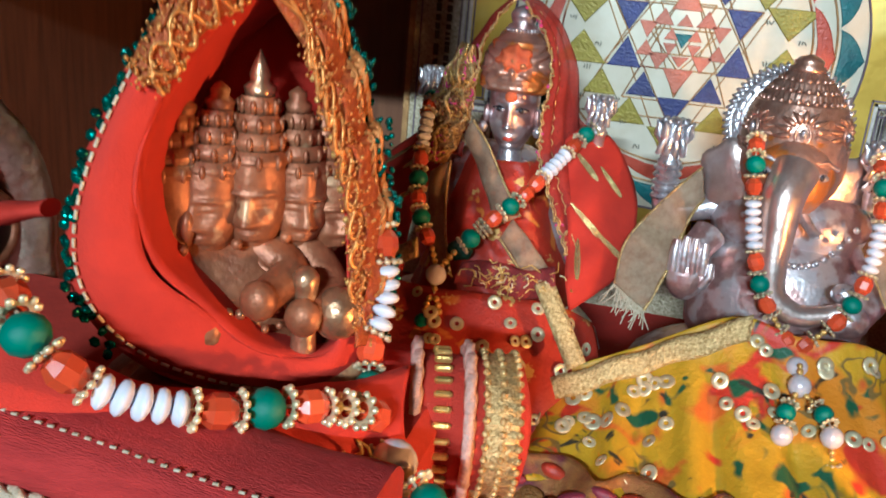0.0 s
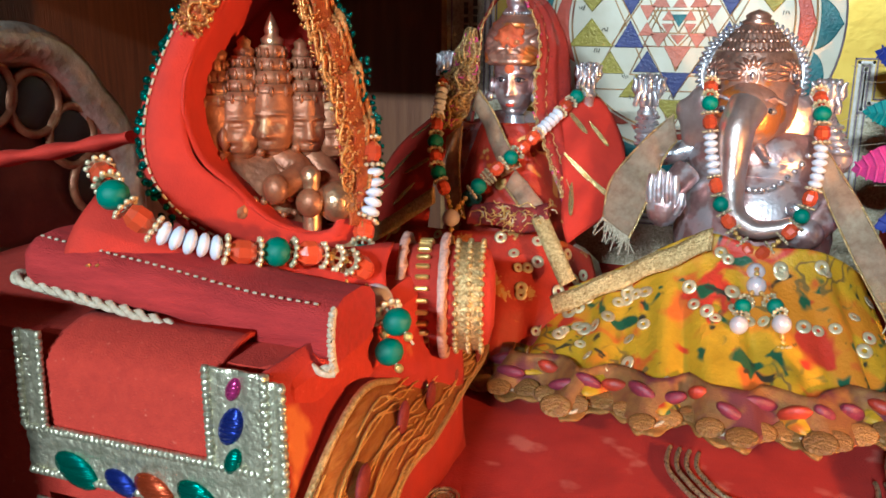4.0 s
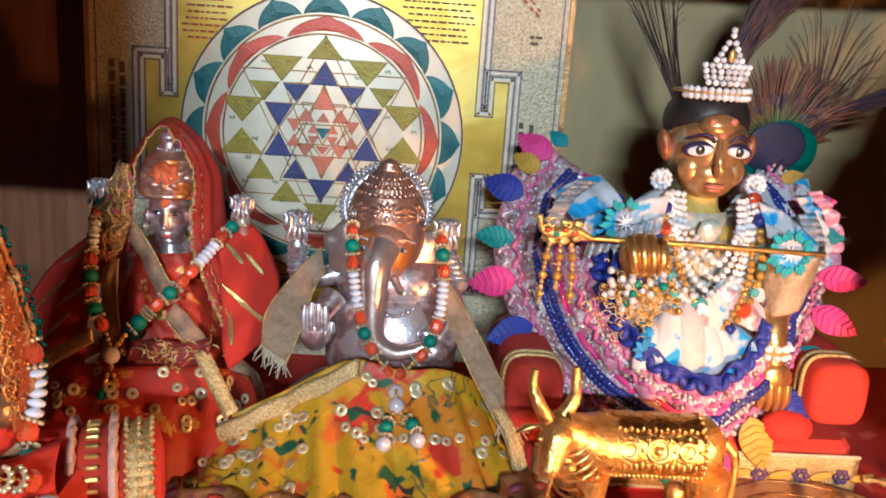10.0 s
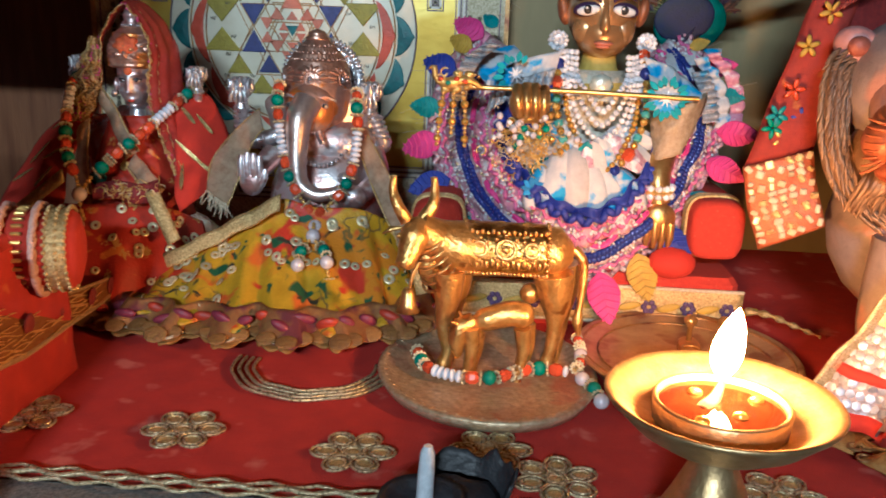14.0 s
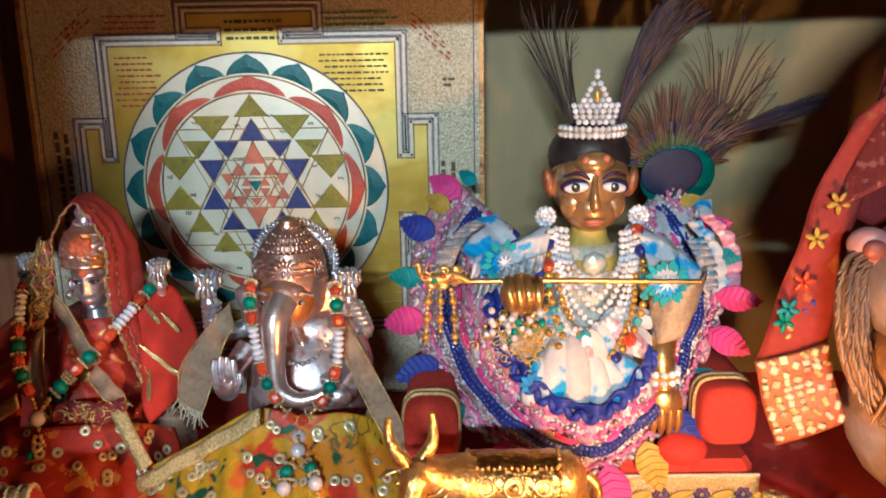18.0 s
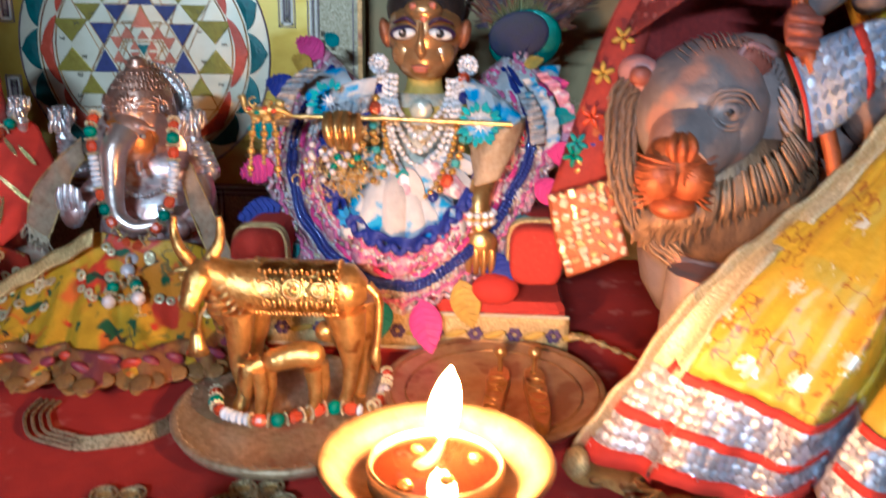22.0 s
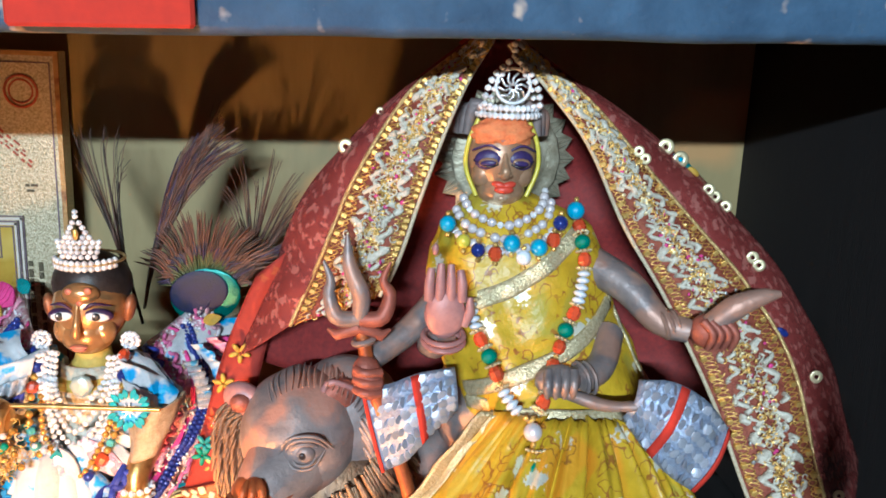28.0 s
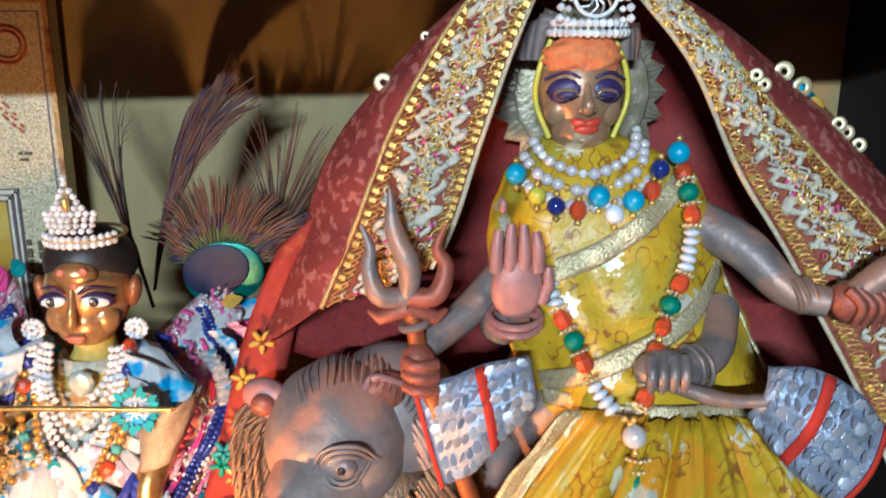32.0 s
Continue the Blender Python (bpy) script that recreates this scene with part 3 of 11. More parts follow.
for x, nm in ((X0 + 0.012, "post_left"), (0.492, "post_right")):
    structure(nm, (x, 0.02, 0.14), (0.024, 0.02, 0.286), WOOD_DARK, "dark wooden front post of the shrine", 0.002)

# out of view, added to keep the bulb off the throne's left end
structure("front_board_left", (-0.160, 0.020, 0.0425), (0.150, 0.012, 0.085), WOOD_DARK, "unseen board added to shade the left end of the throne", 0.002)
# also out of view, added so the plaque and wall darken at left
structure("arch_bracket", (-0.135, 0.024, 0.2535), (0.172, 0.014, 0.127), WOOD_DARK, "unseen block added to shade the upper left of the plaque", 0.003)

# the red velvet cloth with its embroidery
cloth = thing("floor_cloth", (0.16, 0.15, 0.0), "red velvet altar cloth with gold embroidered flowers", "altar cloth", kind="structure")
g = Geo()
rows = [[(x, y, 0.0008 * wob(x * 30, y * 30) - 0.0005) for y in np.linspace(0.093, 0.404, 60)] for x in np.linspace(X0 + 0.001, X1 - 0.001, 110)]
g.grid(rows)
part("velvet", g, FLOOR_VELVET, cloth)
g = Geo()
g.grid([[(x, y, 0.0006 * wob(x * 60, y * 60) - 0.0015) for y in np.linspace(-0.13, 0.0935, 30)] for x in np.linspace(X0 + 0.001, X1 - 0.001, 90)])
part("border_brocade", g, BROCADE, cloth, "greyish silver brocade border")
for y0, r in ((0.094, 0.0009), (0.0905, 0.0007), (0.0965, 0.0006)):
    g = Geo().tube([(x, y0 + 0.0012 * math.sin(x * 420 + y0 * 900) - 0.05 * (x - 0.1) * 0.15, 0.0009) for x in np.linspace(X0 + 0.004, X1 - 0.004, 220)], r, 6)
    part("border_cord", g, CORD, cloth, "gold border cord")
g = Geo()
for p in range(6):
    a = math.pi / 3 * p
    c, s = math.cos(a), math.sin(a)
    for q in (1.0, 0.62):
        ring = [((0.0088 + 0.0052 * q * math.cos(b)), 0.0043 * q * math.sin(b)) for b in np.linspace(0, 2 * math.pi, 15)]
        g.tube([(c * x - s * y, s * x + c * y, 0.0009) for x, y in ring], 0.00055, 6)
    g.ell((c * 0.0088, s * 0.0088, 0.0002), (0.0048, 0.004, 0.0007), (0, 0, math.degrees(a)), n=12, k=5, mi=1)
g.torus((0, 0, 0.0008), 0.0028, 0.0007)
g.ell((0, 0, 0.0004), (0.0025, 0.0025, 0.001), n=10, k=5, mi=1)
me = g.mesh("embroidered_flower", [CORD, BAND_GOLD])
rnd = random.Random(4)
for x, y in ((-0.146, 0.142), (-0.085, 0.136), (-0.024, 0.130), (0.030, 0.126), (0.087, 0.119), (0.150, 0.111), (0.216, 0.110), (0.265, 0.113), (0.324, 0.108), (0.385, 0.109), (0.438, 0.131),
             (0.485, 0.2), (0.505, 0.14), (0.13, 0.126)):
    piece("embroidered_flower", me, cloth, pose(x, y, 0, 0, 0, rnd.uniform(0, 60)) @ Matrix.Diagonal((0.95, 0.95, 1, 1)))
for k in range(4):
    rr = 0.030 - 0.0026 * k
    g = Geo().tube([(0.061 + rr * math.cos(a) * 1.05, 0.183 + rr * math.sin(a) + 0.0006 * math.sin(9 * a), 0.0009) for a in np.linspace(math.pi * 0.95, math.pi * 2.05, 40)], 0.0007, 6)
    part("embroidered_arc", g, CORD, cloth)

# ---- the yantra board ----
BY = 0.3795
board = thing("yantra_board", (0.008, BY + 0.006, 0.0), "embossed gold yantra plaque with coloured triangles and lotus petals", "wall plaque")
BOARD_GOLD = mat("plaque_gold", (0.62, 0.43, 0.07), (0.5, 0.32, 0.04), 0.32, 0.55, 60, 0.12, 300, c3=(0.72, 0.55, 0.14), spots=0.45, spot_scale=18)
BOARD_SILVER = mat("plaque_speckle", (0.66, 0.6, 0.44), (0.3, 0.25, 0.14), 0.4, 0.35, 900, 0.9, 900)
BOARD_CREAM = mat("plaque_cream", (0.78, 0.74, 0.6), (0.68, 0.62, 0.46), 0.35, 0.1, 80, 0.1, 500)
OLIVE = mat("enamel_olive", (0.3, 0.25, 0.03), (0.22, 0.17, 0.02), 0.35, 0.3, 300, 0.4, 900, vary=0.12)
ENAMEL_BLUE = mat("enamel_blue", (0.035, 0.045, 0.2), (0.02, 0.025, 0.12), 0.35, 0.1, 300, 0.4, 900, vary=0.15)
ENAMEL_RED = mat("enamel_coral", (0.62, 0.2, 0.12), (0.5, 0.13, 0.07), 0.35, 0.1, 300, 0.4, 900, vary=0.15)
ENAMEL_TEAL = mat("enamel_teal", (0.01, 0.16, 0.17), (0.005, 0.09, 0.1), 0.35, 0.1, 300, 0.4, 900, vary=0.2)
PETAL_RED = mat("enamel_red", (0.55, 0.08, 0.04), (0.42, 0.05, 0.02), 0.35, 0.1, 300, 0.4, 900, vary=0.15)
LINE_MAUVE = mat("plaque_line", (0.2, 0.15, 0.2), (0.12, 0.08, 0.1), 0.4, 0.2, 300, 0.2)
LINE_PALE = mat("plaque_line_pale", (0.7, 0.66, 0.62), (0.55, 0.5, 0.46), 0.4, 0.2, 300, 0.2)
TEXT_DARK = mat("plaque_text", (0.1, 0.08, 0.04), (0.06, 0.05, 0.03), 0.5)
TEXT_RED = mat("plaque_text_red", (0.4, 0.08, 0.04), (0.3, 0.05, 0.03), 0.5)
TEXT_GREEN = mat("plaque_text_green", (0.06, 0.25, 0.2), (0.04, 0.18, 0.15), 0.5)
FACE = Matrix(((1, 0, 0, 0), (0, 0, -1, BY), (0, 1, 0, 0), (0, 0, 0, 1)))  # plaque x, up, out to world


def flat_box(g, x0, z0, x1, z1, out0, out1, mi=0):
    return g.box(((x0 + x1) / 2, BY - (out0 + out1) / 2, (z0 + z1) / 2), (x1 - x0, out1 - out0, z1 - z0), mi=mi)


part("backing", flat_box(Geo(), -0.113, 0.0, 0.129, 0.249, -0.010, 0.0), BOARD_SILVER, board)
for x0, z0, x1, z1 in ((-0.113, 0, -0.1105, 0.249), (0.1265, 0, 0.129, 0.249), (-0.1105, 0.2465, 0.1265, 0.249)):
    part("edge_strip", flat_box(Geo(), x0, z0, x1, z1, 0.0, 0.0015), BRASS_OLD, board)
for x0, z0, x1, z1 in ((0.1235, 0.0, 0.1242, 0.243), (-0.1082, 0.0, -0.1075, 0.243), (-0.108, 0.2425, 0.124, 0.2432)):
    part("edge_line", flat_box(Geo(), x0, z0, x1, z1, 0.0, 0.0005), LINE_MAUVE, board)
CX, CZ, HW = 0.0075, 0.1205, 0.0765
outline = [(-1, 1)]
GATE = [(-1.0, 1.0), (-0.21, 1.0), (-0.21, 1.085), (-0.44, 1.085), (-0.44, 1.21), (0.44, 1.21), (0.44, 1.085), (0.21, 1.085), (0.21, 1.0), (1.0, 1.0)]
ring = []
for k in range(4):
    c, s = (1, 0, -1, 0)[k], (0, -1, 0, 1)[k]
    ring += [(c * x - s * y, s * x + c * y) for x, y in GATE[:-1]]
g = Geo()
flat_box(g, CX - HW, CZ - HW, CX + HW, CZ + HW, 0.0, 0.0006)
part("gold_field", g, BOARD_GOLD, board)
for x0, z0, x1, z1 in ((-0.44, 1.085, 0.44, 1.21), (-0.21, 1.0, 0.21, 1.085), (-0.44, -1.21, 0.44, -1.085), (-0.21, -1.085, 0.21, -1.0), (1.085, -0.44, 1.21, 0.44), (1.0, -0.21, 1.085, 0.21),
                       (-1.21, -0.44, -1.085, 0.44), (-1.085, -0.21, -1.0, 0.21)):
    g = Geo()
    flat_box(g, CX + HW * x0, CZ + HW * z0, CX + HW * x1, CZ + HW * z1, 0.0, 0.0006)
    part("gate_panel", g, BOARD_GOLD, board)
for off, m, w in ((-0.0012, LINE_MAUVE, 0.0007), (0.0003, LINE_PALE, 0.0012), (0.0018, LINE_MAUVE, 0.0007), (0.0034, LINE_PALE, 0.0011), (0.0048, LINE_MAUVE, 0.0006)):
    g = Geo()
    n = len(ring)
    pts = []
    for i in range(n):
        p, a, b = (np.array(ring[j % n]) * HW for j in (i, i - 1, i + 1))
        d1, d2 = (p - a) / np.linalg.norm(p - a), (b - p) / np.linalg.norm(b - p)
        n1, n2 = np.array((-d1[1], d1[0])), np.array((-d2[1], d2[0]))
        pts.append(p + off * (n1 + n2))
    for i in range(n):
        (ax, az), (bx, bz) = pts[i], pts[(i + 1) % n]
        flat_box(g, CX + min(ax, bx) - w / 2, CZ + min(az, bz) - w / 2, CX + max(ax, bx) + w / 2, CZ + max(az, bz) + w / 2, 0.0006, 0.0011 + off * 0.02)
    part("gate_line", g, m, board)
part("disc", Geo().lathe([(1e-5, 0.0014), (0.0705, 0.0014), (0.0718, 0.001), (0.0718, 0.0)], (CX - 0.002, BY, CZ), 72, rot=(90, 0, 0)), BOARD_CREAM, board)
for r in (0.0715, 0.0595, 0.0505):
    part("ring_line", Geo().torus((CX - 0.002, BY - 0.0016, CZ), r, 0.00045, (90, 0, 0), 72, 6), LINE_MAUVE if r > 0.06 else BRASS_OLD, board)


def petal_outline(r0, r1, half, n=9):
    pts = []
    for t in np.linspace(-1, 1, 2 * n + 1):
        rr = r0 + (r1 - r0) * (1 - abs(t) ** 1.6) ** 0.75 + 0.0012 * max(0, 1 - abs(t) * 6)
        pts.append((rr * math.sin(half * t), rr * math.cos(half * t)))
    for t in np.linspace(0.93, -0.93, n):
        rr = r0 + (r1 - r0) * 0.05
        pts.append((rr * math.sin(half * t), rr * math.cos(half * t)))
    return pts


for count, r0, r1, m, nm in ((16, 0.0605, 0.0695, ENAMEL_TEAL, "outer_petal"), (8, 0.0518, 0.0585, PETAL_RED, "inner_petal")):
    me = Geo().slab(petal_outline(r0, r1, math.pi / count * 0.97), 0.0009, dome=0.0003).mesh(nm, m)
    for k in range(count):
        piece(nm, me, board, Matrix.Translation((CX - 0.002, 0, CZ)) @ FACE @ pose(0, 0, 0.0014, 0, 0, 360 / count * k))
U = 0.0505 / 207.0
TRIS = {"olive_triangle": (OLIVE, [(0, 180, 76, 47, 1), (88, 133, 83, 52, -1), (123, 85, 62, 40, -1), (168, 45, 88, 52, -1), (168, -20, 90, 55, 1), (128, -77, 60, 44, 1), (74, -122, 66, 46, 1), (0, -170, 76, 47, -1)]),
        "blue_triangle": (ENAMEL_BLUE, [(0, 128, 56, 48, 1), (58, 85, 55, 36, -1), (92, 38, 56, 48, -1), (92, -22, 58, 52, 1), (56, -74, 52, 42, 1), (0, -118, 56, 48, -1)]),
        "coral_triangle": (ENAMEL_RED, [(0, 76, 50, 44, 1), (36, 42, 36, 28, 1), (60, 18, 32, 28, -1), (60, -12, 32, 26, 1), (36, -34, 36, 28, -1), (0, -66, 52, 44, -1), (0, 38, 28, 20, 1), (20, 14, 24, 20, 1), (20, -12, 24, 20, -1), (0, -32, 30, 18, -1)]),
        "green_triangle": (ENAMEL_TEAL, [(0, 3, 30, 24, -1)])}
for nm, (m, rows_t) in TRIS.items():
    for x, z, w, h, up in rows_t:
        for sx in ((1, -1) if x else (1,)):
            o = [(-w / 2 * U, -up * h / 2 * U), (w / 2 * U, -up * h / 2 * U), (0, up * h / 2 * U)]
            g = Geo().slab(o if up > 0 else o[::-1], 0.0007, Matrix.Translation((CX - 0.002 + sx * x * U, 0, CZ + z * U)) @ FACE @ Matrix.Translation((0, 0, 0.0014)))
            part(nm, g, m, board)
# the nine great triangles as thin raised lines
for zb, za, half in ((-130, 205, 168), (130, -205, 168), (-45, 152, 128), (62, -142, 122), (-100, 105, 88), (105, -92, 84), (22, -48, 60), (-20, 100, 66), (66, -20, 46)):
    g = Geo()
    tri = [(-half * U, zb * U), (half * U, zb * U), (0, za * U)]
    for i in range(3):
        (ax, az), (bx, bz) = tri[i], tri[(i + 1) % 3]
        g.tube([(CX - 0.002 + ax, BY - 0.0016, CZ + az), (CX - 0.002 + bx, BY - 0.0016, CZ + bz)], 0.00032, 5)
    part("triangle_line", g, BRASS_OLD, board)
# unreadable lettering as bars
rnd = random.Random(7)


def lettering(x0, z0, x1, rows_n, step, m, h=0.0011, slant=0.0):
    g = Geo()
    for k in range(rows_n):
        x, z = x0 + rnd.uniform(0, 0.004), z0 - k * step
        while x < x1 - rnd.uniform(0, 0.006):
            w = rnd.uniform(0.0012, 0.0042)
            g.box((x + w / 2, BY - 0.0008, z + slant * (x - x0)), (w, 0.0006, h * rnd.uniform(0.7, 1)), (0, -math.degrees(math.atan(slant)), 0))
            x += w + 0.0008
    part("lettering", g, m, board)


lettering(0.042, 0.190, 0.080, 7, 0.0031, TEXT_DARK)
lettering(-0.066, 0.190, -0.042, 9, 0.0031, TEXT_RED)
lettering(-0.008, 0.2075, 0.0245, 3, 0.0042, TEXT_DARK, 0.0018)
lettering(0.044, 0.211, 0.082, 5, 0.0030, TEXT_GREEN)
lettering(-0.070, 0.211, -0.036, 4, 0.0030, TEXT_RED)
lettering(-0.012, 0.2335, 0.026, 2, 0.0050, TEXT_DARK, 0.0022)
lettering(0.107, 0.1765, 0.114, 2, 0.003, TEXT_DARK, 0.0016)
lettering(0.090, 0.211, 0.112, 3, 0.0032, TEXT_RED, 0.0012, -0.9)
lettering(-0.098, 0.197, -0.074, 3, 0.0032, TEXT_RED, 0.0012, 0.9)
lettering(0.044, 0.232, 0.060, 2, 0.0032, TEXT_RED, 0.0016, -0.5)
for x in (0.107, 0.1125):
    g = Geo()
    z = 0.132
    while z > 0.06:
        h = rnd.uniform(0.0012, 0.004)
        g.box((x, BY - 0.0008, z), (0.0022, 0.0006, h))
        z -= h + 0.0009
    part("lettering", g, TEXT_DARK, board)
g = Geo()
for k in range(2):
    z = 0.150
    while z > 0.07:
        h = rnd.uniform(0.0012, 0.004)
        g.box((-0.1 + 0.005 * k, BY - 0.0008, z), (0.0022, 0.0006, h))
        z -= h + 0.0009
part("lettering", g, TEXT_DARK, board)
for m, nm in ((TEXT_DARK, "cell_mark"),):
    for k in range(26):
        a = 2 * math.pi * k / 26 + 0.1
        r = (0.0465, 0.0345, 0.040)[k % 3]
        g = Geo()
        for q in range(3):
            g.box((CX - 0.002 + r * math.cos(a) + (q - 1) * 0.0011, BY - 0.0022, CZ + r * math.sin(a)), (0.0004, 0.0003, rnd.uniform(0.0012, 0.0022)), (0, rnd.uniform(-40, 40), 0))
        part(nm, g, m, board)
part("corner_seal", Geo().torus((0.1085, BY - 0.0008, 0.2275), 0.0085, 0.0007, (90, 0, 0), 28, 6), TEXT_RED, board)
part("corner_seal", Geo().torus((0.1085, BY - 0.0008, 0.2275), 0.0062, 0.0005, (90, 0, 0), 28, 6), TEXT_RED, board)

# ---- oil lamp ----
LX, LY = 0.189, 0.0885
lamp = thing("oil_lamp", (LX, LY, 0.0), "lit brass oil lamp on a flared stem, ghee in its cup", "oil lamp")
part("stem", Geo().lathe([(1e-5, 0.0), (0.0165, 0.0), (0.0172, 0.0015), (0.0165, 0.003), (0.0135, 0.006), (0.0105, 0.012), (0.0075, 0.019), (0.0055, 0.0235), (0.006, 0.0255), (0.0075, 0.0265), (1e-5, 0.027)], (LX, LY, 0), 40), PALE_BRASS, lamp)
part("dish", Geo().lathe([(1e-5, 0.0262), (0.008, 0.0262), (0.016, 0.029), (0.023, 0.0335), (0.028, 0.0385), (0.0298, 0.0402), (0.0304, 0.0412), (0.0298, 0.0418), (0.0282, 0.0410), (0.025, 0.0385), (0.021, 0.0352), (0.0175, 0.034), (1e-5, 0.033)], (LX, LY, 0), 56), PALE_BRASS, lamp)
part("cup", Geo().lathe([(0.0172, 0.0335), (0.0176, 0.036), (0.0178, 0.0395), (0.0172, 0.0405), (0.0164, 0.0398), (0.016, 0.036), (0.0155, 0.034)], (LX, LY, 0), 48), PALE_BRASS, lamp)
part("ghee", Geo().lathe([(1e-5, 0.0386), (0.01, 0.0386), (0.0160, 0.0385)], (LX, LY, 0), 32), OIL, lamp)
wx, wy = LX + 0.001, LY + 0.0065
part("wick", Geo().tube(smooth_path([(wx - 0.006, wy - 0.008, 0.037), (wx - 0.002, wy - 0.003, 0.0385), (wx, wy, 0.0415), (wx + 0.0004, wy, 0.0445)], 12), [0.0022, 0.0024, 0.0024, 0.0022, 0.002, 0.0018, 0.0016, 0.0014, 0.0012, 0.001, 0.0009, 0.0008], 8), WICK, lamp, "charred cotton wick")
part("flame", Geo().tube(smooth_path([(wx, wy, 0.0435), (wx + 0.0002, wy, 0.047), (wx + 0.0008, wy, 0.0525), (wx + 0.0018, wy, 0.0585), (wx + 0.0024, wy, 0.0635)], 14), [0.0010, 0.0022, 0.0032, 0.0038, 0.0040, 0.0041, 0.0040, 0.0038, 0.0035, 0.0031, 0.0026, 0.0019, 0.0010, 0.0001], 14), FLAME, lamp, "bright flame")
for a, r in ((0.4, 0.011), (2.2, 0.009), (4.1, 0.012), (5.2, 0.007)):
    part("wax_lump", Geo().ell((LX + r * math.cos(a), LY + r * math.sin(a), 0.0386), (0.0022, 0.0017, 0.0014), n=10, k=6, warp=lambda d: 1 + 0.2 * wob(d.x * 3, d.y * 3, d.z * 3)), AMBER_BEAD, lamp)

# ---- incense ----
inc = thing("incense_burner", (0.114, 0.083, 0.0), "charred black incense cup with a pale dhoop stick", "incense burner")
part("cup", Geo().lathe([(1e-5, 0.0), (0.0105, 0.0), (0.0118, 0.003), (0.0122, 0.0085), (0.0116, 0.0105), (0.0102, 0.0095), (0.009, 0.0075), (1e-5, 0.0068)], (0.112, 0.081, 0), 24), CHAR, inc)
part("dhoop_stick", Geo().tube([(0.1125, 0.0855, 0.0065), (0.1127, 0.086, 0.014), (0.1129, 0.0863, 0.0205), (0.113, 0.0864, 0.0225)], [0.0024, 0.0023, 0.0020, 0.0012], 12), ASH, inc, "pale blue-grey dhoop stick")
g = Geo()
rows = []
for i in range(20):
    a = -0.5 + 2.6 * i / 19
    rows.append([(0.1205 + (0.0125 + 0.003 * t) * math.cos(a) * 1.1, 0.092 + (0.009 + 0.003 * t) * math.sin(a), 0.001 + t * (0.011 + 0.006 * wob(i * 0.45, 2.2))) for t in np.linspace(0, 1, 7)])
g.grid(rows)
g.ell((0.1205, 0.091, 0.004), (0.012, 0.008, 0.005), n=16, k=8, warp=lambda d: 1 + 0.35 * wob(d.x * 2.5, d.y * 2.5, d.z * 2.5))
thick(part("charred_leaf", g, CHAR, inc, "burnt curled black leaf"), 0.0008)

# ---- cow with calf on a leaf-shaped plate ----
plate = thing("brass_leaf_plate", (0.127, 0.184, 0.0), "engraved old brass oval plate under the cow", "plate")
PLATE = mat("engraved_plate", (0.68, 0.52, 0.33), (0.4, 0.26, 0.14), 0.38, 0.5, 420, 1.0, 380, c3=(0.46, 0.2, 0.12), spots=0.36, spot_scale=45)
rows = []
for i in range(56):
    a = 2 * math.pi * i / 56
    k = 1 + 0.07 * max(0, math.cos(a + 0.9)) ** 4
    rows.append([(0.127 + 0.0405 * k * r * math.cos(a), 0.184 + 0.0465 * k * r * math.sin(a), z) for r, z in ((1e-4, 0.0035), (0.6, 0.0035), (0.86, 0.0038), (0.95, 0.0055), (1.0, 0.0058), (1.02, 0.005), (0.97, 0.001), (0.6, 0.0003))])
part("plate_body", Geo().grid(rows, wrap=True), PLATE, plate)
g = Geo()
for i in range(56):
    a = 2 * math.pi * i / 56
    k = 1 + 0.07 * max(0, math.cos(a + 0.9)) ** 4
    g.ell((0.127 + 0.0385 * k * math.cos(a), 0.184 + 0.0442 * k * math.sin(a), 0.0052), 0.0007, n=6, k=4)
part("rim_beading", g, PLATE, plate)
cow = thing("brass_cow", (0.13, 0.187, 0.0038), "polished brass cow figurine suckling its calf, embossed saddle", "figurine")
Z0 = 0.0038
g = Geo()
cowx = smooth_path([(0.157, 0.192, 0.049), (0.146, 0.191, 0.0495), (0.132, 0.190, 0.0490), (0.118, 0.188, 0.0500), (0.110, 0.186, 0.052), (0.103, 0.183, 0.056), (0.099, 0.181, 0.059)], 24)
g.tube(cowx, np.interp(np.linspace(0, 1, 24), [0, 0.08, 0.3, 0.55, 0.72, 0.85, 1], [0.004, 0.0098, 0.0090, 0.0100, 0.0100, 0.0078, 0.0058]), 16)
g.tube(smooth_path([(0.1005, 0.182, 0.060), (0.0985, 0.178, 0.055), (0.0965, 0.174, 0.0485), (0.0957, 0.1725, 0.0455)], 14), np.interp(np.linspace(0, 1, 14), [0, 0.3, 0.8, 0.95, 1], [0.0048, 0.0058, 0.0036, 0.0036, 0.002]), 12)
g.tube(smooth_path([(0.104, 0.184, 0.053), (0.1035, 0.1815, 0.044), (0.108, 0.183, 0.035)], 10), [0.003, 0.004, 0.0045, 0.0045, 0.004, 0.0038, 0.0034, 0.003, 0.0026, 0.002], 8, flat=0.5)
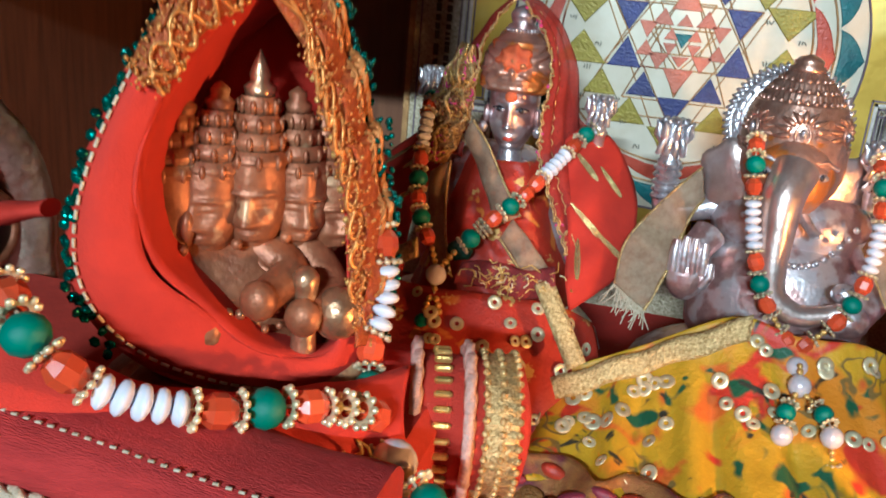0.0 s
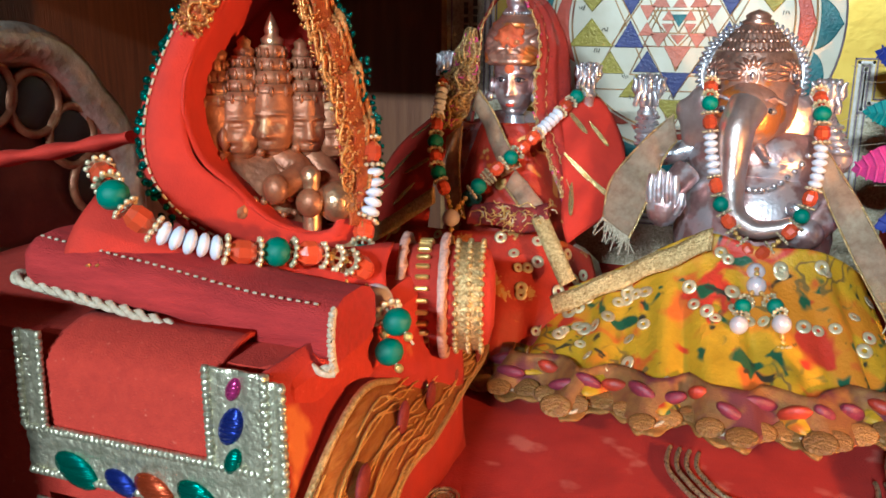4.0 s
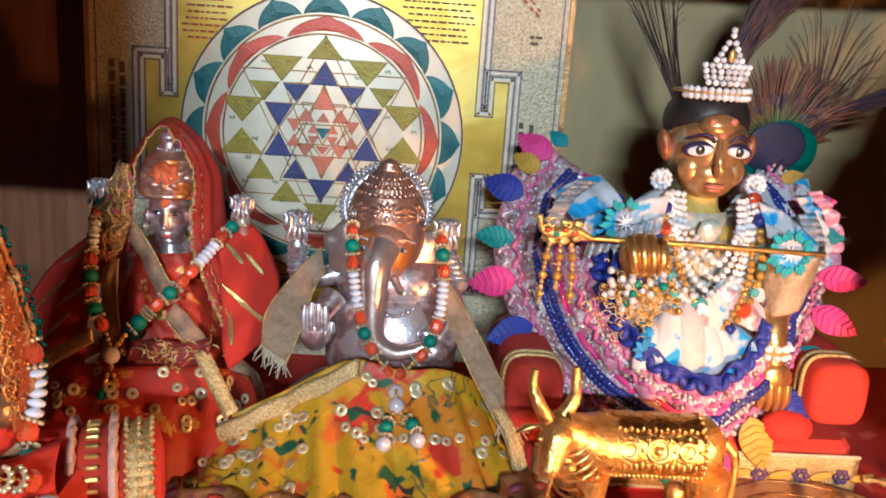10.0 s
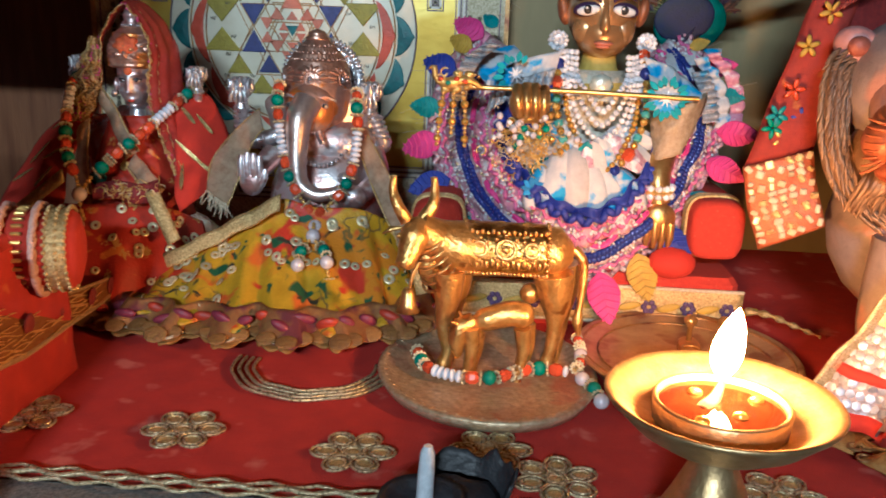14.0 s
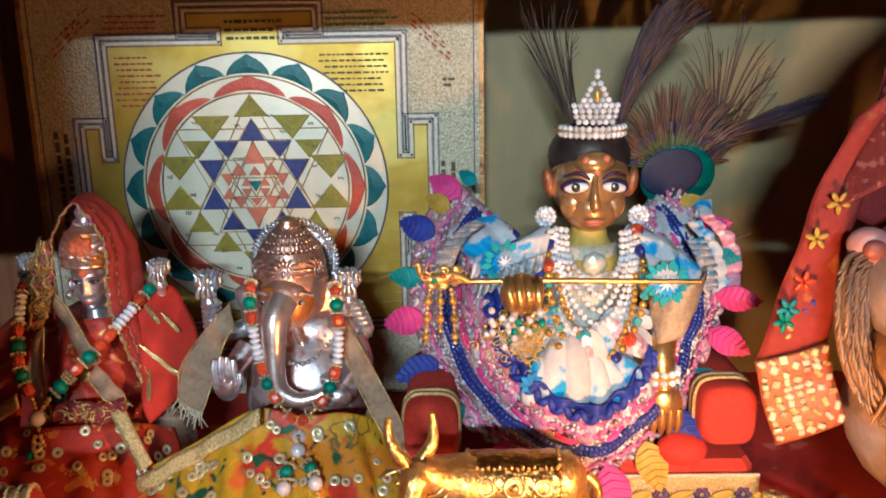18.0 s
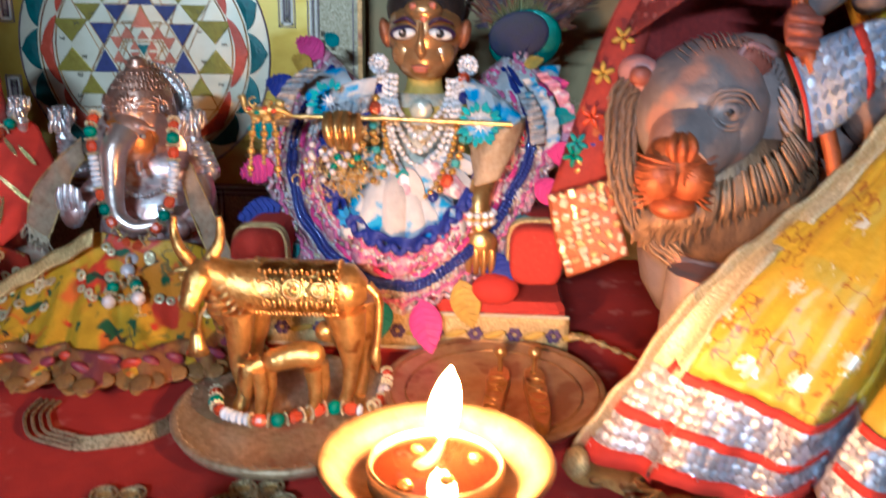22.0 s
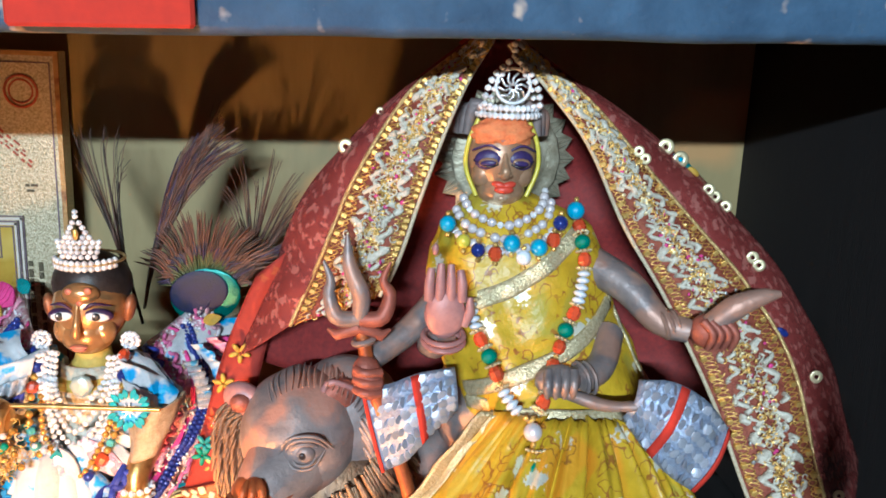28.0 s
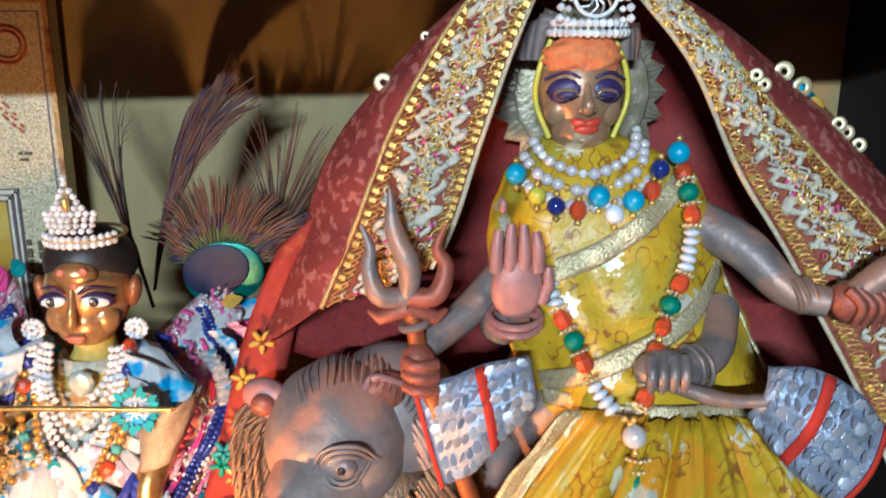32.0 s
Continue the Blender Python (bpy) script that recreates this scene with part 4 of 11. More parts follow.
for s, tip in ((-1, (0.0905, 0.181, 0.0775)), (1, (0.1045, 0.187, 0.0765))):
    g.tube(smooth_path([(0.0985 + 0.003 * s, 0.182 + 0.002 * s, 0.0615), (0.0985 + 0.0062 * s, 0.182 + 0.003 * s, 0.067), (tip[0] + 0.0004 * s, tip[1], 0.0725), tip], 10), np.linspace(0.0027, 0.0012, 10), 8)
    g.tube([(0.0985 + 0.004 * s, 0.183, 0.058), (0.0985 + 0.009 * s, 0.184 + 0.002 * s, 0.0575), (0.0985 + 0.012 * s, 0.185 + 0.003 * s, 0.0555)], [0.0012, 0.0022, 0.0006], 8, flat=0.5)
    g.ell((0.0975 + 0.0042 * s, 0.1765, 0.0565), 0.0011, n=8, k=6)
for x, y, top in ((0.1115, 0.181, 0.043), (0.1145, 0.195, 0.043), (0.150, 0.184, 0.043), (0.1535, 0.198, 0.043)):
    back = 1 if x > 0.13 else 0
    g.tube(smooth_path([(x, y, top), (x + 0.0015 * back, y, 0.033), (x - 0.0012 + 0.003 * back, y, 0.022), (x + 0.0008, y, 0.012), (x - 0.0004, y, 0.0068), (x - 0.0012, y - 0.0004, Z0)], 14), np.interp(np.linspace(0, 1, 14), [0, 0.25, 0.5, 0.8, 0.9, 1], [0.0062 + 0.0016 * back, 0.005 + 0.0012 * back, 0.0031, 0.0024, 0.003, 0.0032]), 10)
g.tube(smooth_path([(0.1575, 0.191, 0.051), (0.1615, 0.19, 0.046), (0.1615, 0.189, 0.034), (0.1605, 0.188, 0.024), (0.1615, 0.188, 0.018)], 14), np.interp(np.linspace(0, 1, 14), [0, 0.2, 0.7, 0.85, 1], [0.002, 0.0016, 0.0012, 0.0022, 0.0006]), 8)
g.ell((0.142, 0.187, 0.034), (0.004, 0.004, 0.004), n=10, k=6)
part("body", g, COW_BRASS, cow)
rows = []
for i in range(22):
    x = 0.1165 + 0.031 * i / 21
    row = []
    for a in np.linspace(-2.25, 0.95, 20):
        rr = 0.0104 + 0.0004 * math.sin(a * 9) * math.sin(i * 0.9)
        row.append((x, 0.1897 + rr * math.sin(a), 0.0494 + rr * math.cos(a)))
    rows.append(row)
thick(part("saddle_cloth", Geo().grid(rows), EMBOSSED, cow, "embossed brass saddle cloth"), 0.0008)
g = Geo()
for i in range(22):
    g.ell((0.1165 + 0.031 * i / 21, 0.1897 - 0.0106 * 0.79, 0.0494 - 0.0106 * 0.63), 0.0009, n=6, k=5)
for a in np.linspace(-2.25, 0.95, 14):
    for x in (0.1165, 0.1475):
        g.ell((x, 0.1897 + 0.0105 * math.sin(a), 0.0494 + 0.0105 * math.cos(a)), 0.0009, n=6, k=5)
for cx_, r_ in ((0.132, 0.0035), (0.1225, 0.0026), (0.1415, 0.0026)):
    g.torus((cx_, 0.1795, 0.0525), r_, 0.0007, (70, 0, 0), 18, 6)
    for q in range(8):
        a = q * math.pi / 4
        g.ell((cx_ + (r_ + 0.0016) * math.cos(a), 0.1795 + 0.0004 * math.sin(a), 0.0525 + (r_ + 0.0016) * math.sin(a)), (0.0008, 0.0006, 0.0008), n=6, k=5)
for i in range(16):
    x = 0.1175 + 0.029 * i / 15
    g.ell((x, 0.1792, 0.0468 + 0.0007 * (i % 2)), (0.0007, 0.0006, 0.0016), n=6, k=5)
    g.ell((x, 0.1826, 0.0578 + 0.0006 * (i % 2)), (0.0008, 0.0006, 0.0010), n=6, k=5)
g.ell((0.132, 0.1792, 0.0525), 0.0016, n=8, k=6)
part("saddle_fringe", g, BRASS, cow)
for z in np.linspace(0.040, 0.054, 6):
    part("neck_ring", Geo().torus((0.1065 - 0.35 * (z - 0.047), 0.1845 - 0.2 * (z - 0.047), z), 0.0088 - 0.12 * (z - 0.04), 0.0006, (20, -35, 0), 20, 6), BRASS, cow)
part("bell", Geo().lathe([(1e-5, 0.009), (0.0016, 0.009), (0.0024, 0.0075), (0.003, 0.003), (0.0044, 0.0), (0.004, 0.0003), (1e-5, 0.004)], (0.097, 0.1775, 0.0275), 16), BRASS, cow, "small brass bell at the neck")
part("bell_chain", Geo().tube([(0.0975, 0.178, 0.0365), (0.0985, 0.1785, 0.042), (0.101, 0.180, 0.047)], 0.0007, 6), BRASS, cow)
g = Geo()
g.tube(smooth_path([(0.147, 0.178, 0.0305), (0.139, 0.177, 0.0335), (0.128, 0.1755, 0.031), (0.122, 0.174, 0.029)], 16), np.interp(np.linspace(0, 1, 16), [0, 0.1, 0.5, 0.85, 1], [0.002, 0.0058, 0.0056, 0.005, 0.0025]), 12)
g.tube(smooth_path([(0.122, 0.174, 0.030), (0.117, 0.172, 0.0275), (0.1155, 0.171, 0.0205), (0.1165, 0.1705, 0.0155)], 12), np.interp(np.linspace(0, 1, 12), [0, 0.4, 0.8, 1], [0.0042, 0.0044, 0.003, 0.0015]), 10)
for x, y in ((0.121, 0.171), (0.123, 0.178), (0.143, 0.174), (0.145, 0.181)):
    g.tube(smooth_path([(x, y, 0.028), (x + 0.001, y, 0.018), (x - 0.0003, y, 0.010), (x - 0.001, y, Z0)], 10), np.linspace(0.0038, 0.0018, 10), 8)
g.tube([(0.1155, 0.170, 0.03), (0.113, 0.1685, 0.0315)], [0.0012, 0.0005], 6)
g.tube([(0.1175, 0.1745, 0.031), (0.1155, 0.177, 0.033)], [0.0012, 0.0005], 6)
g.v = [(0.131 + 0.86 * (x - 0.133), 0.1755 + 0.86 * (y - 0.176), Z0 + 0.86 * (z - Z0)) for x, y, z in g.v]
calf = solo("brass_calf", g, COW_BRASS, (0.13, 0.176, Z0), "small polished brass calf beneath the cow", "figurine")
band = thing("cow_bead_string", (0.135, 0.165, 0.0045), "string of coloured beads and pearls laid on the plate", "bead string")
string_beads(band, [(0.100, 0.186, 0.009), (0.105, 0.172, 0.0085), (0.116, 0.1655, 0.0082), (0.130, 0.166, 0.0082), (0.145, 0.1765, 0.0082), (0.1585, 0.1745, 0.0085)], "orogorwwwwworogorod", 0.95)
string_beads(band, [(0.160, 0.172, 0.009), (0.162, 0.1705, 0.008), (0.166, 0.166, 0.0065), (0.1685, 0.160, 0.004)], "pogop", 0.85)
string_beads(band, [(0.1595, 0.176, 0.0085), (0.1625, 0.184, 0.0085), (0.1635, 0.197, 0.009), (0.1625, 0.206, 0.0105)], "dodorodpo", 0.85)

# ---- brass sandals on a plate ----
fp = thing("brass_tray", (0.206, 0.201, 0.0), "old copper-brown oval tray with worn shine", "tray")
rows = []
for i in range(56):
    a = 2 * math.pi * i / 56
    rows.append([(0.205 + 0.0425 * r * math.cos(a), 0.199 + 0.0465 * r * math.sin(a), z) for r, z in ((1e-4, 0.007), (0.7, 0.007), (0.85, 0.0075), (0.96, 0.0095), (1.0, 0.0102), (1.02, 0.0094), (0.93, 0.006), (0.8, 0.0), (0.4, 0.0))])
part("tray_body", Geo().grid(rows, wrap=True), mat("worn_tray", (0.6, 0.4, 0.22), (0.42, 0.24, 0.12), 0.36, 0.55, 120, 0.5, 500, c3=(0.36, 0.16, 0.08), spots=0.4, spot_scale=60), fp)
for r, w in ((0.95, 0.0007), (0.80, 0.0005)):
    part("engraved_ring", Geo().tube([(0.205 + 0.0425 * r * math.cos(a), 0.199 + 0.0465 * r * math.sin(a), 0.0092 if r > 0.9 else 0.0076) for a in np.linspace(0, 2 * math.pi, 60)], w, 5), BRASS_OLD, fp)
pad = thing("brass_sandals", (0.214, 0.19, 0.007), "pair of small brass ritual sandals with knobs", "sandals")
for x, turn in ((0.2055, -6), (0.2215, 2)):
    o = [(0.0066 * math.sin(a) * (1 + 0.18 * math.cos(a)) * (0.8 + 0.2 * math.cos(2 * a)), 0.0255 * math.cos(a)) for a in np.linspace(0, 2 * math.pi, 28, endpoint=False)]
    P = pose(x, 0.189, 0.007, 0, 0, turn)
    s = part("sandal", Geo().slab(o[::-1], 0.0042, P), BRASS, pad)
    part("sole_relief", Geo().torus(P @ Vector((0, -0.002, 0.0044)), 0.0042, 0.0006, (0, 0, turn), 20, 6, sx=0.8).torus(P @ Vector((0, -0.014, 0.0044)), 0.003, 0.0005, (0, 0, turn), 16, 6).torus(P @ Vector((0, 0.009, 0.0044)), 0.0035, 0.0006, (0, 0, turn), 16, 6), BRASS, s)
    part("knob", Geo().lathe([(1e-5, 0.0), (0.0012, 0.0), (0.001, 0.005), (0.0014, 0.0065), (0.0026, 0.0078), (0.0026, 0.0095), (0.0014, 0.0108), (1e-5, 0.011)], P @ Vector((0.0, 0.019, 0.0038)), 14), BRASS, s)

# ---- garland pattern used by the idols ----

# ---- chased metal work of the idols ----
def relief(g, cx, cy, zs, radius, disp, n=64, mi=0, depth=1.0):
    """A turned form from a profile of half widths, with raised work that stands out from it."""
    rows = []
    for z in zs:
        r = radius(z)
        row = []
        for i in range(n):
            a = -math.pi + 2 * math.pi * i / n
            q = r + disp(a, z, r)
            row.append((cx + q * math.sin(a), cy - depth * q * math.cos(a), z))
        rows.append(row)
    g.grid(rows, mi, wrap=True)


def bump(x, s):
    return math.exp(-(x / s) ** 2)


def leaf_work(a, z, r, z0, size, petals, amp):
    """A fan of petals round a bud, and scrolls to both sides of it."""
    dx, dz = r * a, z - z0
    d, ph = math.hypot(dx, dz) / size, math.atan2(dx, dz)
    fan = abs(math.cos(petals * ph)) ** 0.6 * bump(d - 0.95, 0.42) * (1 if dz > -0.45 * size else 0.2)
    bud = bump(dx, 0.22 * size) * bump(dz, 0.42 * size) * 1.2
    side = min(1.0, max(0.0, abs(dx) / size - 1.15)) * abs(math.sin(abs(dx) * 2.1 / size + 2.4 * math.sin(dz * 2.2 / size))) ** 0.7
    return amp * (fan + bud + 1.1 * side)


def lotus_hand(g, x, y, z, s=1.0):
    """A small hand that holds a lotus, on a ringed wrist."""
    g.lathe([(0.0024 * s, -0.012 * s), (0.0027 * s, -0.0075 * s), (0.0034 * s, -0.0068 * s), (0.0034 * s, -0.0058 * s), (0.0026 * s, -0.005 * s), (0.003 * s, -0.002 * s), (0.0036 * s, 0.001 * s), (0.0032 * s, 0.004 * s), (0.002 * s, 0.006 * s), (1e-4, 0.0068 * s)], (x, y, z), 14, mi=1)
    for q in range(8):
        a = q * math.pi / 4 + 0.2
        c, n = math.cos(a), math.sin(a)
        g.tube([(x + 0.0026 * s * c, y + 0.0026 * s * n, z - 0.001 * s), (x + 0.0044 * s * c, y + 0.0044 * s * n, z + 0.0018 * s), (x + 0.0042 * s * c, y + 0.0042 * s * n, z + 0.0042 * s), (x + 0.0052 * s * c, y + 0.0052 * s * n, z + 0.0054 * s)], [0.0011 * s, 0.0014 * s, 0.0010 * s, 0.0004 * s], 6, mi=1)
        g.ell((x + 0.0030 * s * c, y + 0.0030 * s * n, z + 0.0055 * s), 0.0010 * s, n=6, k=5, mi=1)
    for q in range(4):
        g.tube([(x - 0.0036 * s + q * 0.0022 * s, y - 0.0036 * s, z - 0.0035 * s), (x - 0.0030 * s + q * 0.002 * s, y - 0.0046 * s, z - 0.001 * s), (x - 0.002 * s + q * 0.0014 * s, y - 0.0040 * s, z + 0.0012 * s)], [0.0009 * s, 0.0009 * s, 0.0006 * s], 6, mi=1)


# ---- elephant-headed idol ----
def elephant_idol():
    g = Geo()
    # body, knees
    g.ell((0.046, 0.280, 0.045), (0.028, 0.022, 0.030), n=20, k=12, mi=0)
    g.ell((0.046, 0.272, 0.020), (0.045, 0.030, 0.019), n=20, k=10, mi=0)
    g.ell((0.046, 0.282, 0.073), (0.025, 0.016, 0.014), n=18, k=8, mi=0)
    # head with a sloping face
    g.ell((0.042, 0.277, 0.094), (0.0155, 0.0150, 0.0175), (8, 0, 0), n=22, k=14, mi=5)
    g.ell((0.041, 0.2655, 0.090), (0.011, 0.008, 0.012), n=24, k=14, mi=5)
    g.ell((0.0410, 0.2640, 0.0955), (0.0100, 0.0050, 0.0050), n=22, k=12, mi=5, warp=lambda d: 1 + 0.05 * math.sin(9 * d.x + 4 * d.z))
    # chased crown
    dome = lambda z: float(np.interp(z, [0.0955, 0.0965, 0.100, 0.104, 0.108, 0.1115, 0.1120, 0.1145, 0.1150, 0.1175, 0.1180, 0.1205], [0.0146, 0.0156, 0.0157, 0.0153, 0.0146, 0.0132, 0.0118, 0.0108, 0.0096, 0.0084, 0.0070, 0.0050]))
    relief(g, 0.0415, 0.2795, np.linspace(0.0955, 0.1205, 80), dome, lambda a, z, r: 0.0007 * bump(z - 0.0968, 0.0006) + 0.0003 * math.sin(40 * a) * (z > 0.1118), 120, 6, 0.98)

    def on_crown(a, z, up=0.0004):
        r = dome(z) + up
        return (0.0415 + r * math.sin(a), 0.2795 - 0.98 * r * math.cos(a), z)

    # leaves fan out from a bud at the front and at both sides, scrolls fill the band below
    for a0, sc_ in ((0.0, 1.0), (0.98, 0.85), (-0.98, 0.85)):
        g.ell(on_crown(a0, 0.1035, 0.0008), (0.0011 * sc_, 0.0011, 0.0018 * sc_), n=12, k=8, mi=1)
        g.tube([on_crown(a0 + 0.13 * sc_ * math.sin(t) * (1 - 0.25 * math.cos(t)), 0.1037 + 0.0029 * sc_ * math.cos(t), 0.0006) for t in np.linspace(0, 2 * math.pi, 18)], 0.0005, 6, mi=6)
        for k in range(9):
            t = radians(-104 + 26 * k)
            pts = [on_crown(a0 + sc_ * d * math.sin(t) / 0.0153 + 0.05 * math.sin(3 * d * 300) * math.copysign(1, t) * (k != 4), min(0.1112, max(0.0985, 0.1037 + 0.85 * sc_ * d * math.cos(t))), 0.0005) for d in np.linspace(0.0032, 0.0078, 7)]
            g.tube(pts, [0.0004, 0.0008, 0.0010, 0.0010, 0.0009, 0.0006, 0.0002], 6, mi=6)
    for k in range(21):
        a = -1.5 + 0.15 * k
        g.tube([on_crown(a + 0.055 * math.cos(t), 0.0983 + 0.0010 * math.sin(t), 0.0005) for t in np.linspace(0, 5.4, 10)], 0.00035, 5, mi=6)
    for z_, n_ in ((0.1119, 30), (0.1149, 24), (0.1179, 18)):
        for k in range(n_):
            g.ell(on_crown(2 * math.pi * k / n_, z_, -0.0002), (0.0009, 0.0009, 0.0011), n=6, k=5, mi=6)
    g.lathe([(0.0050, 0), (0.0056, 0.0010), (0.0040, 0.0020), (0.0044, 0.0030), (0.0030, 0.0042), (1e-4, 0.0052)], (0.0415, 0.2795, 0.1203), 18, mi=6)
    # flat halo with ribs and a beaded rim
    hx, hy, hz = 0.0410, 0.2935, 0.1020
    g.lathe([(0.0110, 0), (0.0125, 0.0010), (0.0132, 0.0004), (0.0140, 0.0014), (0.0147, 0.0004), (0.0168, 0.0006), (0.0176, 0.0016), (0.0188, 0.0004), (0.0192, -0.0010), (0.0110, -0.0014)], (hx, hy, hz), 72, mi=1, rot=(84, 0, 0))
    for i in range(58):
        a = 2 * math.pi * i / 58
        c, n = math.cos(a), math.sin(a)
        g.ell((hx + 0.0186 * c, hy - 0.0004, hz + 0.0186 * n), (0.0019, 0.0010, 0.0008), (0, -math.degrees(a) - 25, 0), n=8, k=5, mi=1)
        if i % 2:
            g.ell((hx + 0.0157 * c, hy - 0.0010, hz + 0.0157 * n), 0.0007, n=6, k=4, mi=1)
    # trunk
    tr = smooth_path([(0.041, 0.2605, 0.0935), (0.0385, 0.2545, 0.087), (0.0382, 0.2515, 0.076), (0.0385, 0.2495, 0.066), (0.0405, 0.2485, 0.0585), (0.047, 0.248, 0.0545), (0.054, 0.2485, 0.0553), (0.0588, 0.249, 0.0572)], 40)
    g.tube(tr, np.interp(np.linspace(0, 1, 40), [0, 0.15, 0.4, 0.65, 0.85, 1], [0.0068, 0.0060, 0.0047, 0.0038, 0.0031, 0.0025]), 18, mi=7)
    for k in range(28, 38, 3):
        q = tr[k]
        g.torus(q, float(np.interp(k / 39, [0, 0.15, 0.4, 0.65, 0.85, 1], [0.0064, 0.0059, 0.0045, 0.0035, 0.0027, 0.0022])), 0.0003, (0 if k < 22 else 0, 0 if k < 22 else 80, 0), 14, 5, mi=0)
    # ears, tusks, eyes
    for s in (-1, 1):
        g.ell((0.0415 + s * 0.0168, 0.278, 0.0865), (0.0088, 0.0022, 0.0112), (0, s * 18, s * 22), n=22, k=14, mi=7, warp=lambda d: 1 + 0.10 * math.sin(5 * math.atan2(d.x, d.z)))
        g.tube([(0.040 + s * 0.006, 0.261, 0.080), (0.040 + s * 0.0085, 0.255, 0.077), (0.040 + s * 0.010, 0.2515, 0.0775)], [0.0018, 0.0014, 0.0006], 8, mi=1)
        g.ell((0.0405 + s * 0.0078, 0.2605, 0.0925), (0.0022, 0.0012, 0.0012), (0, s * 12, 0), n=10, k=6, mi=1)
        g.ell((0.0405 + s * 0.0078, 0.2597, 0.0924), (0.0009, 0.0006, 0.0009), n=8, k=6, mi=4)
        g.tube([(0.0405 + s * 0.0045, 0.2605, 0.0955), (0.0405 + s * 0.0085, 0.2608, 0.0968), (0.0405 + s * 0.0125, 0.2645, 0.0945)], 0.0007, 6, mi=0)
        # raised upper arms with lotus and axe
        xb, xt = (0.0060, 0.0062) if s < 0 else (0.0735, 0.0665)
        g.tube(smooth_path([(0.043 + s * 0.018, 0.283, 0.076), (xb - s * 0.004, 0.281, 0.0720), (xb, 0.278, 0.0745), (0.5 * (xb + xt), 0.2765, 0.083), (xt, 0.276, 0.091)], 18), np.interp(np.linspace(0, 1, 18), [0, 0.5, 1], [0.0046, 0.0034, 0.0026]), 12, mi=1)
        for z in (0.0775, 0.0798, 0.0821, 0.0844, 0.0867):
            g.torus((xb + (xt - xb) * (z - 0.0745) / 0.0165, 0.2772, z), 0.0036 + 0.03 * (z - 0.0775), 0.0008, (0, 6 * s, 0), 18, 6, mi=1)
        lotus_hand(g, xt, 0.2755, 0.0955, 1.12)
    # open palm
    g.tube(smooth_path([(0.022, 0.274, 0.068), (0.0160, 0.266, 0.060), (0.0155, 0.259, 0.056)], 10), np.linspace(0.0055, 0.004, 10), 12, mi=0)
    g.ell((0.0160, 0.256, 0.0575), (0.0058, 0.0026, 0.0068), n=14, k=8, mi=0)
    for q in range(4):
        g.tube([(0.0118 + q * 0.0028, 0.2552, 0.060), (0.0116 + q * 0.0028, 0.2544, 0.066), (0.0118 + q * 0.0027, 0.2552, 0.0713 - abs(q - 1.4) * 0.0012)], [0.0018, 0.0017, 0.0012], 8, mi=0)
    g.tube([(0.0205, 0.2555, 0.056), (0.0226, 0.2545, 0.0600), (0.0226, 0.255, 0.0635)], [0.0017, 0.0015, 0.001], 8, mi=0)
    # other hand with a sweet, near the trunk tip
    g.ell((0.0625, 0.256, 0.0525), (0.007, 0.005, 0.0055), n=12, k=8, mi=0)
    g.ell((0.0595, 0.2525, 0.0615), (0.0036, 0.0032, 0.0030), n=10, k=7, mi=1)
    g.tube(smooth_path([(0.068, 0.276, 0.07), (0.072, 0.268, 0.06), (0.066, 0.258, 0.053)], 12), np.linspace(0.006, 0.0042, 12), 12, mi=0)
    # chest chain
    for q in np.linspace(-1, 1, 17):
        g.ell((0.046 + 0.016 * q, 0.2595 + 0.006 * q * q, 0.0655 + 0.012 * q * q), 0.0011, n=6, k=5, mi=1)
    # trunk and ears get a paler tone than the crown
    return solo("elephant_idol", g, [PINK_SILVER, SILVER, SINDOOR, COPPER, INK, VERMILION_WASH, mat("bronzed_silver", (0.72, 0.48, 0.38), (0.46, 0.26, 0.19), 0.26, 0.8, 300, 0.3, 800), mat("pale_bronze_silver", (0.84, 0.74, 0.7), (0.64, 0.5, 0.45), 0.26, 0.85, 200, 0.25, 600)], (0.046, 0.28, 0.0), "shiny pinkish silver elephant-headed idol with a ribbed round halo", "idol")


elephant_idol()
PRINT_YELLOW = printed("yellow_print", (0.62, 0.35, 0.012), [((0.62, 0.22, 0.012), 34, 0.54, 11.0), ((0.6, 0.13, 0.015), 52, 0.57, 0.0), ((0.55, 0.035, 0.015), 62, 0.59, 3.1), ((0.012, 0.09, 0.04), 95, 0.61, 7.7), ((0.03, 0.03, 0.02), 120, 0.65, 5.2)], 0.45, 0.5, 700, lines=(((0.2, 0.12, 0.03), 120, 0.54, 1.0),))
MAUVE_NET = mat("mauve_net", (0.5, 0.24, 0.07), (0.32, 0.12, 0.05), 0.4, 0.35, 240, 0.9, 2000, c3=(0.24, 0.055, 0.07), spots=0.42, spot_scale=70, thin=0.25)
OCHRE_TRIM = mat("ochre_scallop", (0.5, 0.26, 0.07), (0.34, 0.14, 0.035), 0.5, 0.35, 600, 0.7, 1800)


